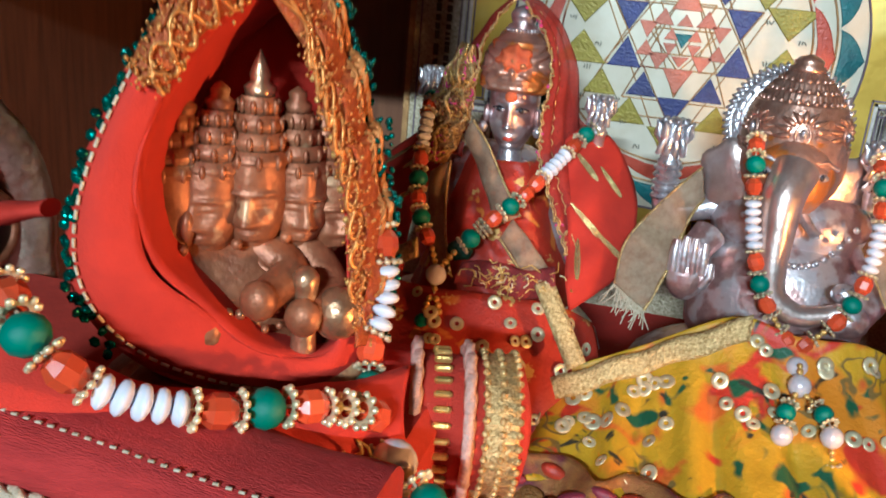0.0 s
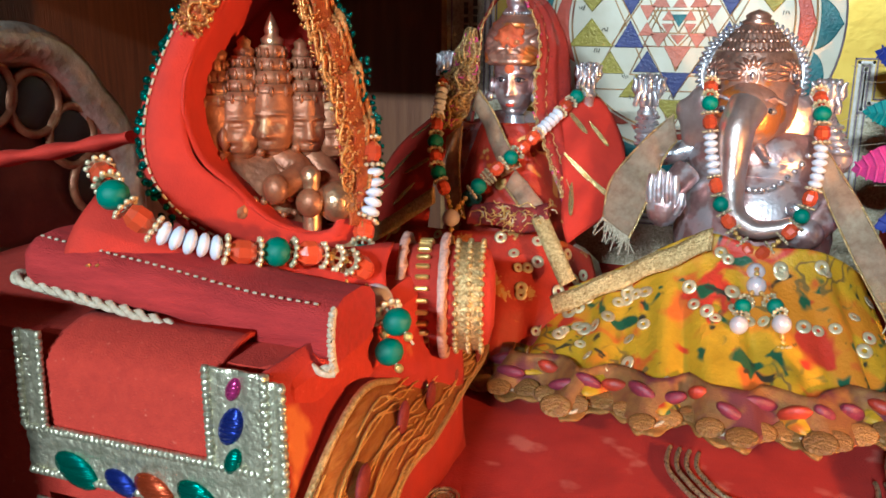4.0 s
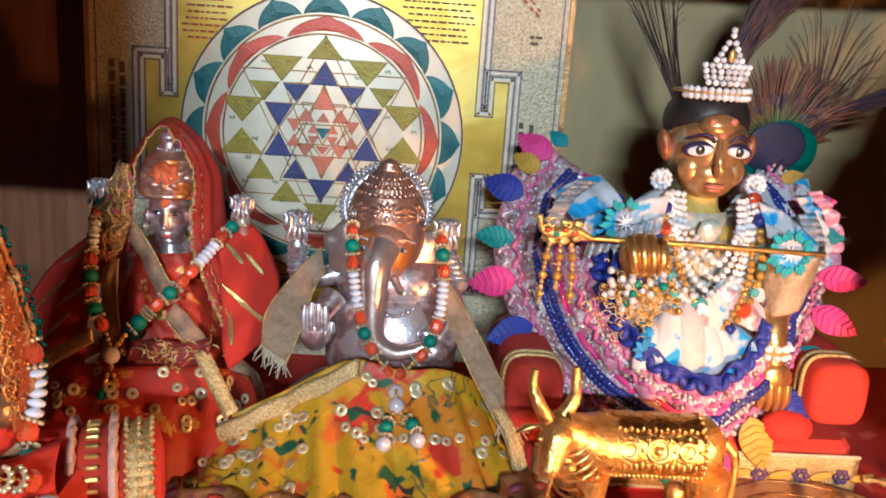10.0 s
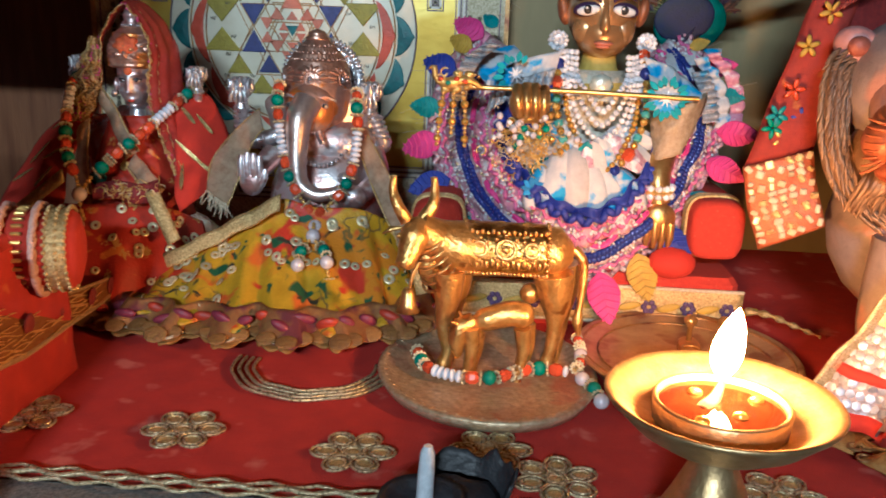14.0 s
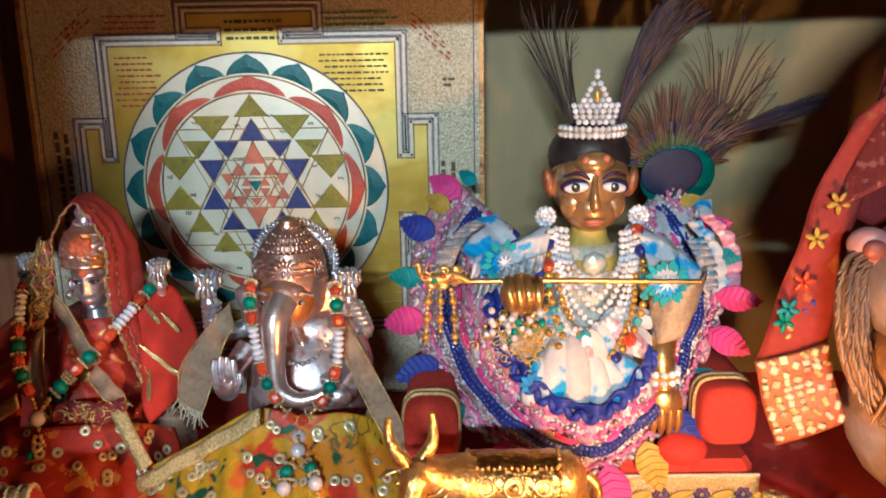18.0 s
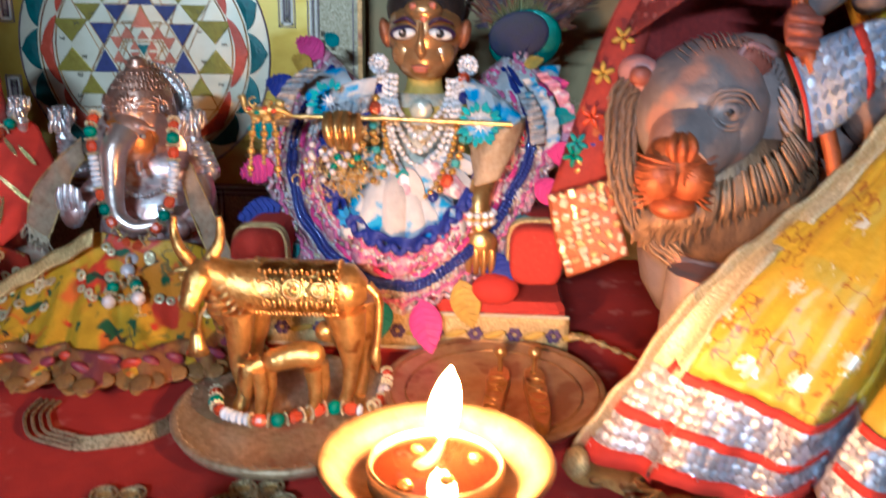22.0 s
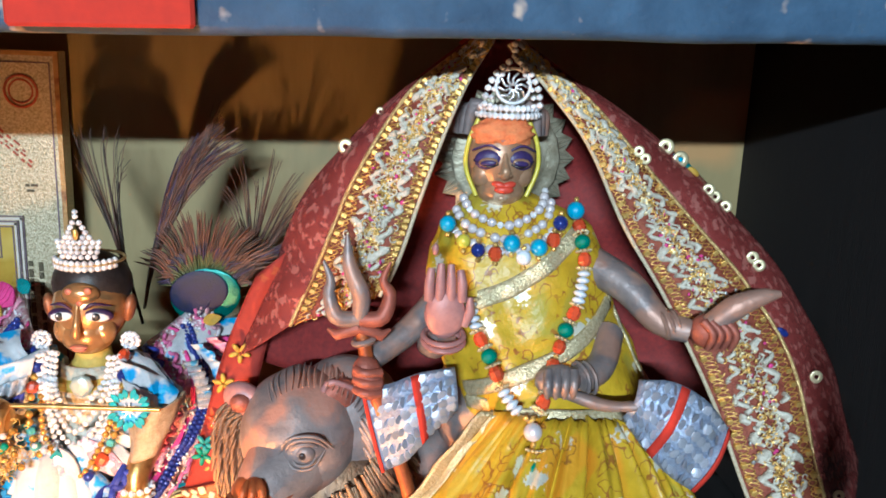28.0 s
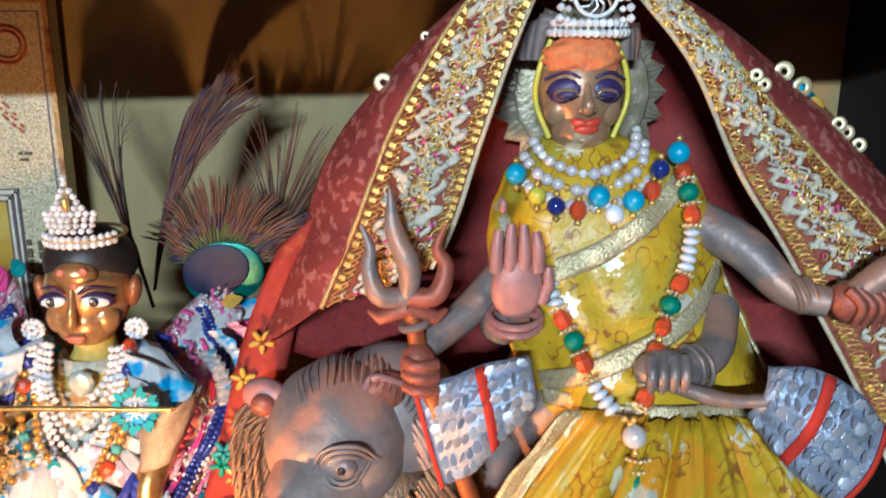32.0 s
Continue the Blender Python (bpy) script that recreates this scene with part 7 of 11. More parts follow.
rows = [[np.array(HR[k % 90][j]) + np.array([0.0006, -0.0012, 0]) for j in range(0, 11)] for k in range(60, 106)]
thick(part("orange_net_trim", Geo().grid(rows), TRIM_NET, ph, "orange glitter net trim"), 0.0005)
# gathered frill that stands out from the rim
IN = smooth_path([np.array(HR[k % 90][6]) + np.array([0.0008, -0.0022, 0]) for k in range(58, 102)], 200)
RIM = smooth_path([np.array(HR[k % 90][10]) + np.array([0.0008, -0.0020, 0]) for k in range(58, 102)], 200)
FRILL = []
for i in range(200):
    d = (RIM[i] - IN[i]) / np.linalg.norm(RIM[i] - IN[i])
    w = 2 * math.pi * i / 200 * 9.0 + 0.9 * wob(i * 0.04, 3.0)
    reach = 0.0030 + 0.0020 * math.sin(w) + 0.0006 * wob(i * 0.15, 1.0)
    FRILL.append([IN[i] * (1 - t) + (RIM[i] + d * reach) * t + np.array([0.0007 * math.cos(w), -0.0028 * math.sin(w + 0.8) * t, 0.0016 * math.cos(w) * t]) for t in np.linspace(0, 1, 8)])
thick(part("net_frill", Geo().grid(FRILL), TRIM_NET, ph, "gathered orange net frill"), 0.0004)
g = Geo()
rt = random.Random(9)
for k in range(46):
    d = np.array([rt.gauss(0, 0.0030), rt.gauss(0, 0.002), rt.uniform(0.002, 0.0085)])
    g.tube([(-0.0635, 0.1325, 0.1440), np.array((-0.0635, 0.1325, 0.1445)) + 0.5 * d, np.array((-0.0635, 0.1325, 0.1450)) + d + np.array([rt.gauss(0, 0.001), 0, 0])], [0.0006, 0.0005, 0.0002], 5)
part("apex_tuft", g, CREAM_THREAD, ph, "frayed cream tuft", kind="stuff")
g = Geo()
for j, r in ((7, 0.00065), (5, 0.0004)):
    L = [np.array(FRILL[i][j]) + np.array([0.0002, -0.0008, 0]) for i in range(200)]
    for ph_ in (0.0, math.pi):
        g.tube([q + 0.0005 * np.array([math.cos(i * 0.9 + ph_), 0.4 * math.sin(i * 0.9 + ph_), math.sin(i * 0.9 + ph_)]) for i, q in enumerate(L)], r, 5)
part("gold_braid", g, mat("orange_gold_braid", (0.7, 0.32, 0.09), (0.4, 0.13, 0.03), 0.38, 0.4, 900, 0.8, 1600), ph, "wavy orange-gold braid")
g = Geo()
zz = [np.array(HR[k % 90][0 if k % 3 < 2 else 3]) + np.array([0.001, -0.002, 0]) for k in range(60, 106)]
g.tube(smooth_path(zz, 240), 0.00045, 6)
zz = [np.array(HR[k % 90][5 if k % 3 < 2 else 3]) + np.array([0.001, -0.002, 0]) for k in range(60, 106)]
g.tube(smooth_path(zz, 240), 0.00035, 6)
rnd = random.Random(5)
for k in range(900):
    i, j = rnd.randrange(60, 106) % 90, rnd.randrange(0, 9)
    p = np.array(HR[i][j]) + np.array([0.0010, -0.0021, 0]) + np.array([rnd.gauss(0, 0.0008), 0, rnd.gauss(0, 0.0008)])
    g.ell(p, rnd.uniform(0.0002, 0.00045), n=5, k=4)
part("gold_zigzag", g, mat("orange_gold_spark", (0.8, 0.4, 0.12), (0.5, 0.18, 0.04), 0.3, 0.6, 900, 0.3, 1500), ph, "gold zigzag embroidery", kind="stuff")
TINSEL_GREEN = mat("green_tinsel", (0.0, 0.16, 0.12), (0.0, 0.03, 0.025), 0.2, 0.6, 900, 0.4, 1500)
g = Geo()
for i in range(4, 196):
    for r in range(3):
        q = np.array(FRILL[i][7])
        lean = 1.0 - abs(math.sin(math.pi * i / 200 * 9.0))
        if rnd.random() < 0.35 + 0.65 * lean:
            d = np.array([rnd.gauss(0.0008, 0.0008), rnd.gauss(0, 0.0008), rnd.gauss(0, 0.0009)])
            g.ell(q + d, (rnd.uniform(0.0004, 0.0008), 0.0004, rnd.uniform(0.0004, 0.0010)), (0, rnd.uniform(0, 180), 0), n=5, k=4)
part("green_tinsel", g, TINSEL_GREEN, ph, "dark green tinsel edge", kind="stuff")
sq = Geo().ell((0, 0, 0), (0.0010, 0.0010, 0.0004), n=6, k=4).mesh("green_sequin", mat("green_sequin", (0.0, 0.18, 0.14), (0.0, 0.08, 0.06), 0.15, 0.7, 500, 0.2, vary=0.4))
for i in list(range(2, 36)):
    for r in range(2):
        p = np.array(HR[i][10]) + np.array([rnd.gauss(0.0006, 0.0005), -0.0012 + rnd.gauss(0, 0.0004), rnd.gauss(0, 0.0008)])
        piece("green_sequin", sq, ph, pose(*p, rnd.uniform(40, 110), rnd.uniform(-40, 40), rnd.uniform(0, 90)))
for i in range(0, 90, 2):
    p = np.array(HR[i][0]) + np.array([rnd.gauss(0.0004, 0.0004), -0.0010, rnd.gauss(0, 0.0004)])
    if i < 14 or i > 60:
        piece("gold_bead", BEADS["d"][1], ph, pose(*p) @ Matrix.Diagonal((0.0007, 0.0007, 0.0007, 1)))
ap = thing("apron_cloth", (-0.06, 0.11, 0.062), "red satin apron with gold lace hem", "apron")
a = [(-0.0870, 0.0960, 0.0850), (-0.0740, 0.1000, 0.0780), (-0.0600, 0.1120, 0.0710), (-0.0450, 0.1280, 0.0690), (-0.0370, 0.1400, 0.0680)]
b = [(-0.0900, 0.0880, 0.0680), (-0.0740, 0.0920, 0.0660), (-0.0580, 0.1020, 0.0620), (-0.0400, 0.1160, 0.0600), (-0.0330, 0.1280, 0.0590)]
AR = strip(a, b, 50, 8, 0.003, 0.0010, 8)
thick(part("apron", Geo().grid(AR), RED_CLOTH, ap), 0.0006)
g = Geo()
for k in range(180):
    i = rnd.randrange(4, 46)
    p = np.array(AR[i][7]) + np.array([rnd.gauss(0, 0.001), rnd.gauss(-0.0012, 0.0006), rnd.gauss(-0.0005, 0.0014)])
    d = np.array([rnd.gauss(0, 0.0010), rnd.gauss(0, 0.0004), rnd.gauss(0, 0.0012)])
    g.tube([p - d, p + np.array([d[2], 0, -d[0]]) * 0.5, p + d], 0.00035, 4, mi=k % 3 == 0)
part("gold_lace", g, [GOLD, CREAM_THREAD], ap, "gold lace hem", kind="stuff")
pil = thing("crimson_roll_cushion", (-0.07, 0.1, 0.06), "crimson ribbed roll cushion piped with white braid", "cushion")
PL = smooth_path([(-0.1030, 0.0985, 0.0700), (-0.0920, 0.0980, 0.0690), (-0.0700, 0.0985, 0.0665), (-0.0480, 0.1000, 0.0625), (-0.0290, 0.1010, 0.0605)], 40)
rows = []
for i, q in enumerate(PL):
    w = 1.0 + 0.10 * math.cos(i / 39 * 3.0) - 0.5 * max(0, 1 - i / 3.0) ** 2
    h = float(np.interp(i, [0, 3, 14, 30, 39], [0.0040, 0.0064, 0.0060, 0.0062, 0.0068]))
    sq_ = lambda v: math.copysign(abs(v) ** 0.62, v)
    rows.append([tuple(np.array(q) + np.array([0.0006 * wob(i * 0.3, 4 * math.cos(t)), 0.0118 * w * sq_(math.cos(t)), h * sq_(math.sin(t)) * (1.1 if math.sin(t) > 0 else 0.8) + 0.0007 * wob(i * 0.25, 2 * math.cos(t), 5)])) for t in np.linspace(0, 2 * math.pi, 19)])
g = Geo().grid(rows)
g.add([rows[-1][k] for k in range(18)] + [tuple(PL[-1])], [(k, (k + 1) % 18, 18) for k in range(18)])
g.add([rows[0][k] for k in range(18)] + [tuple(PL[0])], [(k, (k + 1) % 18, 18) for k in range(18)])
part("cushion_body", g, CRIMSON, pil)


def braid(g, pts, r=0.0008, n=160, twist=75.0):
    L = smooth_path(pts, n)
    for ph_ in (0.0, math.pi):
        g.tube([np.array(q) + r * 0.8 * np.array([0.3 * math.cos(i * twist / n + ph_), math.cos(i * twist / n + ph_), math.sin(i * twist / n + ph_)]) for i, q in enumerate(L)], r, 5)
    return g


low = [(q[0], q[1] - 0.0118, q[2] - 0.0032 - 0.0022 * i / 6) for i, q in enumerate(PL[::6])]
part("piping", braid(Geo(), [(-0.1045, 0.094, 0.0660)] + low + [(-0.0282, 0.0900, 0.0550)]), CREAM_THREAD, pil, "white braid piping")
part("piping", braid(Geo(), [(q[0], q[1] - 0.0075, q[2] - 0.0062) for q in PL[::6]], 0.0007), CREAM_THREAD, pil)
part("piping", braid(Geo(), [(-0.0282, 0.0895 + 0.0012 * u * u, 0.0610 + 0.0064 * u) for u in np.linspace(-1, 1, 7)], 0.0006, 60, 40), CREAM_THREAD, pil)
g = Geo()
for i in range(3, 38):
    for t in (0.55,):
        q = np.array(PL[i])
        p = q + np.array([0, -0.0084, float(np.interp(i, [0, 3, 14, 30, 39], [0.0040, 0.0064, 0.0060, 0.0062, 0.0068])) * 0.98 + 0.0003])
        g.tube([p - np.array([0.0004, 0, 0]), p + np.array([0.0005, 0, 0])], 0.00028, 4)
part("stitching", g, CREAM_THREAD, pil, kind="stuff")
# far arm bolster with braid bands and red end
bol = thing("arm_bolster", (-0.034, 0.156, 0.05), "red arm bolster with pink braid bands and gold filigree", "bolster")
BC = (0.1545, 0.0505)
part("bolster_body", Geo().lathe([(1e-5, -0.040), (0.0115, -0.040), (0.0132, -0.037), (0.0137, -0.02), (0.0137, 0.0), (0.0132, 0.0), (0.0125, 0.0015), (0.0075, 0.003), (1e-5, 0.0032)], (-0.0190, *BC), 36, rot=(0, 90, 0)), RED_VELVET, bol)
for x, r in ((-0.0395, 0.0016), (-0.0290, 0.0016)):
    part("braid_band", braid(Geo(), [(x, BC[0] + 0.0150 * math.cos(a), BC[1] + 0.0150 * math.sin(a)) for a in np.linspace(0, 2 * math.pi, 16)], 0.0012, 90, 60), PINK_THREAD, bol, "pinkish braid band")
bar = Geo().box((0, 0, 0), (0.0036, 0.0012, 0.0016), bevel=0.0004).mesh("gold_bar", GOLD)
for k in range(30):
    a = 2 * math.pi * k / 30
    piece("gold_bar", bar, bol, Matrix.Translation((-0.0343, BC[0] + 0.0144 * math.cos(a), BC[1] + 0.0144 * math.sin(a))) @ pose(0, 0, 0, math.degrees(a) - 90, 0, 0))
g = Geo().lathe([(0.0138, -0.0035), (0.0145, -0.003), (0.0143, 0.0), (0.0145, 0.003), (0.0138, 0.0035)], (-0.0225, *BC), 36, rot=(0, 90, 0))
for k in range(36):
    a = 2 * math.pi * k / 36
    for x in (-0.0258, -0.0225, -0.0192):
        g.ell((x, BC[0] + 0.0147 * math.cos(a), BC[1] + 0.0147 * math.sin(a)), 0.0008, n=6, k=4)
part("filigree_band", g, BAND_GOLD, bol, "gold filigree band")
bol.rotation_euler[2] = radians(16)
rib = thing("gold_net_ribbon", (-0.035, 0.16, 0.01), "orange-gold net ribbon with dark paisley motifs", "ribbon")
a = [(-0.0235, 0.0560, 0.0060), (-0.0262, 0.0680, 0.0300), (-0.0272, 0.0980, 0.0460), (-0.0300, 0.1240, 0.0390), (-0.0330, 0.1600, 0.0300), (-0.0340, 0.2000, 0.0230), (-0.0400, 0.2340, 0.0170)]
b = [(-0.0060, 0.0580, 0.0040), (-0.0110, 0.0700, 0.0160), (-0.0187, 0.1000, 0.0262), (-0.0222, 0.1300, 0.0222), (-0.0265, 0.1600, 0.0192), (-0.0319, 0.2000, 0.0150), (-0.0385, 0.2300, 0.0115)]
RB = strip(a, b, 44, 8, 0.001, 0.0006, 9)
thick(part("ribbon_body", Geo().grid(RB), mat("amber_net", (0.62, 0.3, 0.07), (0.4, 0.13, 0.025), 0.35, 0.5, 900, 1.0, 2200, stretch=(1, 0.15, 1), thin=0.32), rib), 0.0006)
for j in (0, 8):
    part("ribbon_edge", Geo().tube([np.array(RB[i][j]) for i in range(44)], 0.0009, 6), BAND_GOLD, rib)
g = Geo()
for k in range(46):
    i0, j0, ln = 1 + (k * 17) % 30, (k * 5) % 8, 5 + (k * 7) % 8
    g.tube([np.array(RB[i][j0]) * 0.5 + np.array(RB[i][j0 + 1]) * 0.5 + np.array([0.0008, -0.0007, 0.0010 * math.sin(0.9 * i + k)]) for i in range(i0, min(43, i0 + ln))], 0.00028, 4)
part("gold_thread", g, GOLD, rib, "glinting gold threads", kind="stuff")
for i in range(4, 42, 6):
    q = np.array(RB[i][4])
    part("paisley", Geo().ell(q + np.array([0.0012, -0.0006, 0]), (0.0010, 0.0046, 0.0034), (20, 0, 10), n=12, k=8, warp=lambda d: 1 + 0.3 * d.y), MAROON if i % 12 else mat("dark_green_thread", (0.03, 0.09, 0.03), (0.015, 0.05, 0.02), 0.5), rib)
pg = thing("bead_garland", (-0.055, 0.115, 0.06), "garland of large red, green and white beads with pearls", "garland", "garlands on the idols")
string_beads(pg, [(-0.0860, 0.0960, 0.0910), (-0.0800, 0.0915, 0.0885), (-0.0757, 0.0897, 0.0850), (-0.0680, 0.0930, 0.0785), (-0.0570, 0.1010, 0.0740), (-0.0470, 0.1110, 0.0720), (-0.0405, 0.1190, 0.0690), (-0.0375, 0.1250, 0.0650)], "orogorowwwwworogorodod", 1.1)
string_beads(pg, [(-0.048, 0.147, 0.098), (-0.046, 0.146, 0.093), (-0.044, 0.144, 0.086), (-0.043, 0.142, 0.079), (-0.044, 0.138, 0.071), (-0.042, 0.133, 0.065), (-0.038, 0.128, 0.059)], "gorowwwwworogodod", 1.0)
string_beads(pg, [(-0.0355, 0.1240, 0.0615), (-0.0310, 0.1190, 0.0560), (-0.0275, 0.1150, 0.0505), (-0.0240, 0.1140, 0.0460)], "pdodgdp", 1.15)
string_beads(pg, [(-0.0310, 0.1190, 0.0600), (-0.0250, 0.1155, 0.0565), (-0.0210, 0.1145, 0.0525)], "dogdp", 1.15)
structure("wall_back_left", (-0.174, Y1 - 0.004, 0.157), (0.121, 0.008, 0.320), mat("brown_panel", (0.2, 0.085, 0.035), (0.12, 0.045, 0.02), 0.35, 0, 40, 0.3, 300, stretch=(5, 5, 0.4)), "varnished brown wooden panel at the back")

# ---- seat of the flute player ----
seat = thing("velvet_bench", (0.168, 0.29, 0.0), "low red velvet bench with gold brocade ribbon on its front", "bench")
part("bench_box", Geo().box((0.168, 0.292, 0.013), (0.136, 0.092, 0.026), bevel=0.003), RED_VELVET, seat)
rows = [[(x, 0.2440 - 0.0005 * math.sin(x * 300), z) for z in np.linspace(0.004, 0.0215, 6)] for x in np.linspace(0.105, 0.2375, 40)]
thick(part("brocade_ribbon", Geo().grid(rows), BAND_GOLD, seat, "gold brocade ribbon with purple flowers"), 0.0008)
for z in (0.0045, 0.021):
    part("ribbon_edge", Geo().tube([(x, 0.2434, z) for x in np.linspace(0.105, 0.2375, 30)], 0.0008, 6), CREAM_THREAD, seat)
fl = Geo()
for k in range(6):
    a = k * math.pi / 3
    fl.ell((0.0022 * math.cos(a), 0, 0.0022 * math.sin(a)), (0.0014, 0.0006, 0.0014), n=8, k=5)
me = fl.mesh("ribbon_flower", mat("purple_thread", (0.12, 0.06, 0.16), (0.06, 0.03, 0.08), 0.5))
lf = Geo().ell((0, 0, 0), (0.0052, 0.0006, 0.0018), (0, -14, 0), n=10, k=6).mesh("ribbon_leaf", YELLOW_LEAF)
for k, x in enumerate(np.linspace(0.112, 0.231, 8)):
    piece("ribbon_flower", me, seat, pose(x, 0.2425, 0.0125))
    piece("ribbon_leaf", lf, seat, pose(x + 0.0085, 0.2425, 0.0125))
gold_tail = [(0.238, 0.240, 0.014), (0.247, 0.236, 0.014), (0.256, 0.234, 0.011), (0.268, 0.232, 0.007)]
part("gold_tassel", Geo().tube(smooth_path(gold_tail, 30), [0.003 + 0.001 * math.sin(k * 1.1) - 0.00006 * k for k in range(30)], 8, flat=0.5), BAND_GOLD, seat)
for x, y, z, r, nm in ((0.1015, 0.240, 0.0430, 0.0135, "l"), (0.2245, 0.2395, 0.0400, 0.0150, "r")):
    b = thing("red_bolster", (x, y, z - r), "red velvet bolster with gold trim ring beside the flute player", "bolster", "bolsters of the seat")
    cx_, cz_, hw, hh = (0.2220, 0.0490, 0.0115, 0.0130) if nm == "r" else (0.1022, 0.0420, 0.0112, 0.0142)
    loop = [(math.copysign(abs(math.cos(a)) ** 0.55, math.cos(a)), math.copysign(abs(math.sin(a)) ** 0.55, math.sin(a))) for a in np.linspace(0, 2 * math.pi, 41)]
    body = [[(cx_ + hw * e * px_ * (1 + 0.015 * wob(y_ * 80, pz_)), y_, cz_ + hh * e * pz_ + 0.0006 * wob(y_ * 60, px_ * 2)) for px_, pz_ in loop] for y_, e in ((0.2372, 0.02), (0.2373, 0.45), (0.2377, 0.78), (0.2388, 0.92), (0.2410, 0.985), (0.2450, 1.0), (0.2700, 1.0), (0.3000, 0.98), (0.3020, 0.02))]
    part("bolster_body", Geo().grid(body), RED_VELVET, b)
    for d in (0.010, 0.014):
        part("trim_ring", Geo().tube([(cx_ + (hw + 0.0004) * px_, 0.2380 + d, cz_ + (hh + 0.0004) * pz_) for px_, pz_ in loop], 0.0010, 6), BAND_GOLD, b)
    part("trim_band", Geo().grid([[(cx_ + (hw + 0.0005) * px_, 0.2500 + d, cz_ + (hh + 0.0005) * pz_) for d in (-0.0015, 0.0, 0.0015)] for px_, pz_ in loop]), OCHRE_TRIM, b, "gold brocade band")
red_pad = solo("red_cushion", Geo().ell((0.2050, 0.2440, 0.0330), (0.0105, 0.0075, 0.0070), n=18, k=10), RED_CLOTH, (0.2050, 0.244, 0.026), "small red satin cushion", "cushion")

# ---- flute player doll ----
KX = 0.1707


def flute_idol():
    g = Geo()
    g.ell((KX, 0.284, 0.1375), (0.0168, 0.0172, 0.0195), n=24, k=16, mi=0, warp=lambda d: 1 - 0.10 * max(0, -d.z) * abs(d.x))
    g.ell((KX, 0.2785, 0.1275), (0.0125, 0.0120, 0.0105), n=20, k=12, mi=0)
    g.ell((KX, 0.2880, 0.1480), (0.0176, 0.0178, 0.0150), (-14, 0, 0), n=24, k=12, mi=3)
    g.ell((KX, 0.2715, 0.1470), (0.0085, 0.0050, 0.0055), n=18, k=10, mi=0)
    for dx, dz in ((-0.004, 0.1490), (0.001, 0.1475), (0.0042, 0.1495), (0.0005, 0.1440)):
        g.ell((KX + dx, 0.2678, dz), (0.0017, 0.0010, 0.0016), n=10, k=6, mi=5)
    # nose, lips, chin
    g.tube([(KX - 0.0005, 0.2675, 0.1425), (KX - 0.0005, 0.2655, 0.1360), (KX - 0.0005, 0.2630, 0.1305), (KX - 0.0005, 0.2655, 0.1285)], [0.0012, 0.0016, 0.0024, 0.0012], 10, mi=0)
    g.ell((KX - 0.0005, 0.2662, 0.1240), (0.0042, 0.0016, 0.0010), n=12, k=6, mi=5)
    g.ell((KX - 0.0005, 0.2667, 0.1226), (0.0032, 0.0015, 0.0009), n=12, k=6, mi=5)
    for s in (-1, 1):
        ex = KX + s * 0.0078
        g.ell((ex + s * 0.0004, 0.2690, 0.1382), (0.0062, 0.0022, 0.0031), (0, s * 8, s * 12), n=16, k=8, mi=6)
        g.ell((ex, 0.2680, 0.1378), (0.0052, 0.0020, 0.0023), (0, s * 8, s * 12), n=16, k=8, mi=4)
        g.ell((ex - 0.0003, 0.2664, 0.1380), (0.0019, 0.0010, 0.0019), n=12, k=8, mi=3)
        g.ell((ex - 0.0008, 0.2656, 0.1387), (0.0006, 0.0005, 0.0006), n=8, k=6, mi=4)
        g.tube(smooth_path([(KX + s * 0.0026, 0.2660, 0.1415), (KX + s * 0.0068, 0.2655, 0.1442), (KX + s * 0.0130, 0.2705, 0.1422)], 10), [0.0005, 0.0007, 0.0008, 0.0008, 0.0008, 0.0007, 0.0006, 0.0005, 0.0004, 0.0003], 6, mi=6)
        g.ell((KX + s * 0.0175, 0.2830, 0.1375), (0.0028, 0.0042, 0.0066), (0, s * 12, 0), n=14, k=8, mi=7)
        g.ell((KX + s * 0.0076, 0.2745, 0.1295), (0.0062, 0.0050, 0.0070), n=18, k=12, mi=0)
    g.lathe([(0.0082, 0.012), (0.0075, 0.006), (0.0085, 0.0), (0.013, -0.006), (0.020, -0.010)], (KX, 0.284, 0.1130), 22, mi=2)
    g.ell((KX, 0.290, 0.086), (0.023, 0.015, 0.026), n=20, k=12, mi=2)
    # arms: one lifts the flute, one hangs
    g.tube(smooth_path([(KX - 0.020, 0.284, 0.101), (KX - 0.031, 0.270, 0.090), (KX - 0.032, 0.254, 0.092)], 14), np.linspace(0.0075, 0.0045, 14), 12, mi=1)
    g.ell((KX - 0.0312, 0.2485, 0.0985), (0.0090, 0.0068, 0.0090), n=14, k=10, mi=1)
    for q in range(4):
        g.tube(smooth_path([(KX - 0.0368 + q * 0.0038, 0.2470, 0.1062 - 0.0008 * abs(q - 1.4)), (KX - 0.0366 + q * 0.0037, 0.2408, 0.1010), (KX - 0.0352 + q * 0.0031, 0.2420, 0.0935)], 8), [0.0024, 0.0025, 0.0024, 0.0023, 0.0022, 0.0020, 0.0018, 0.0012], 8, mi=1)
    g.tube(smooth_path([(KX + 0.021, 0.284, 0.101), (KX + 0.030, 0.268, 0.086), (KX + 0.0260, 0.2520, 0.070), (KX + 0.0268, 0.2490, 0.058)], 16), np.linspace(0.0075, 0.0052, 16), 12, mi=1)
    g.ell((KX + 0.0275, 0.2465, 0.0520), (0.0072, 0.0034, 0.0068), n=14, k=8, mi=1)
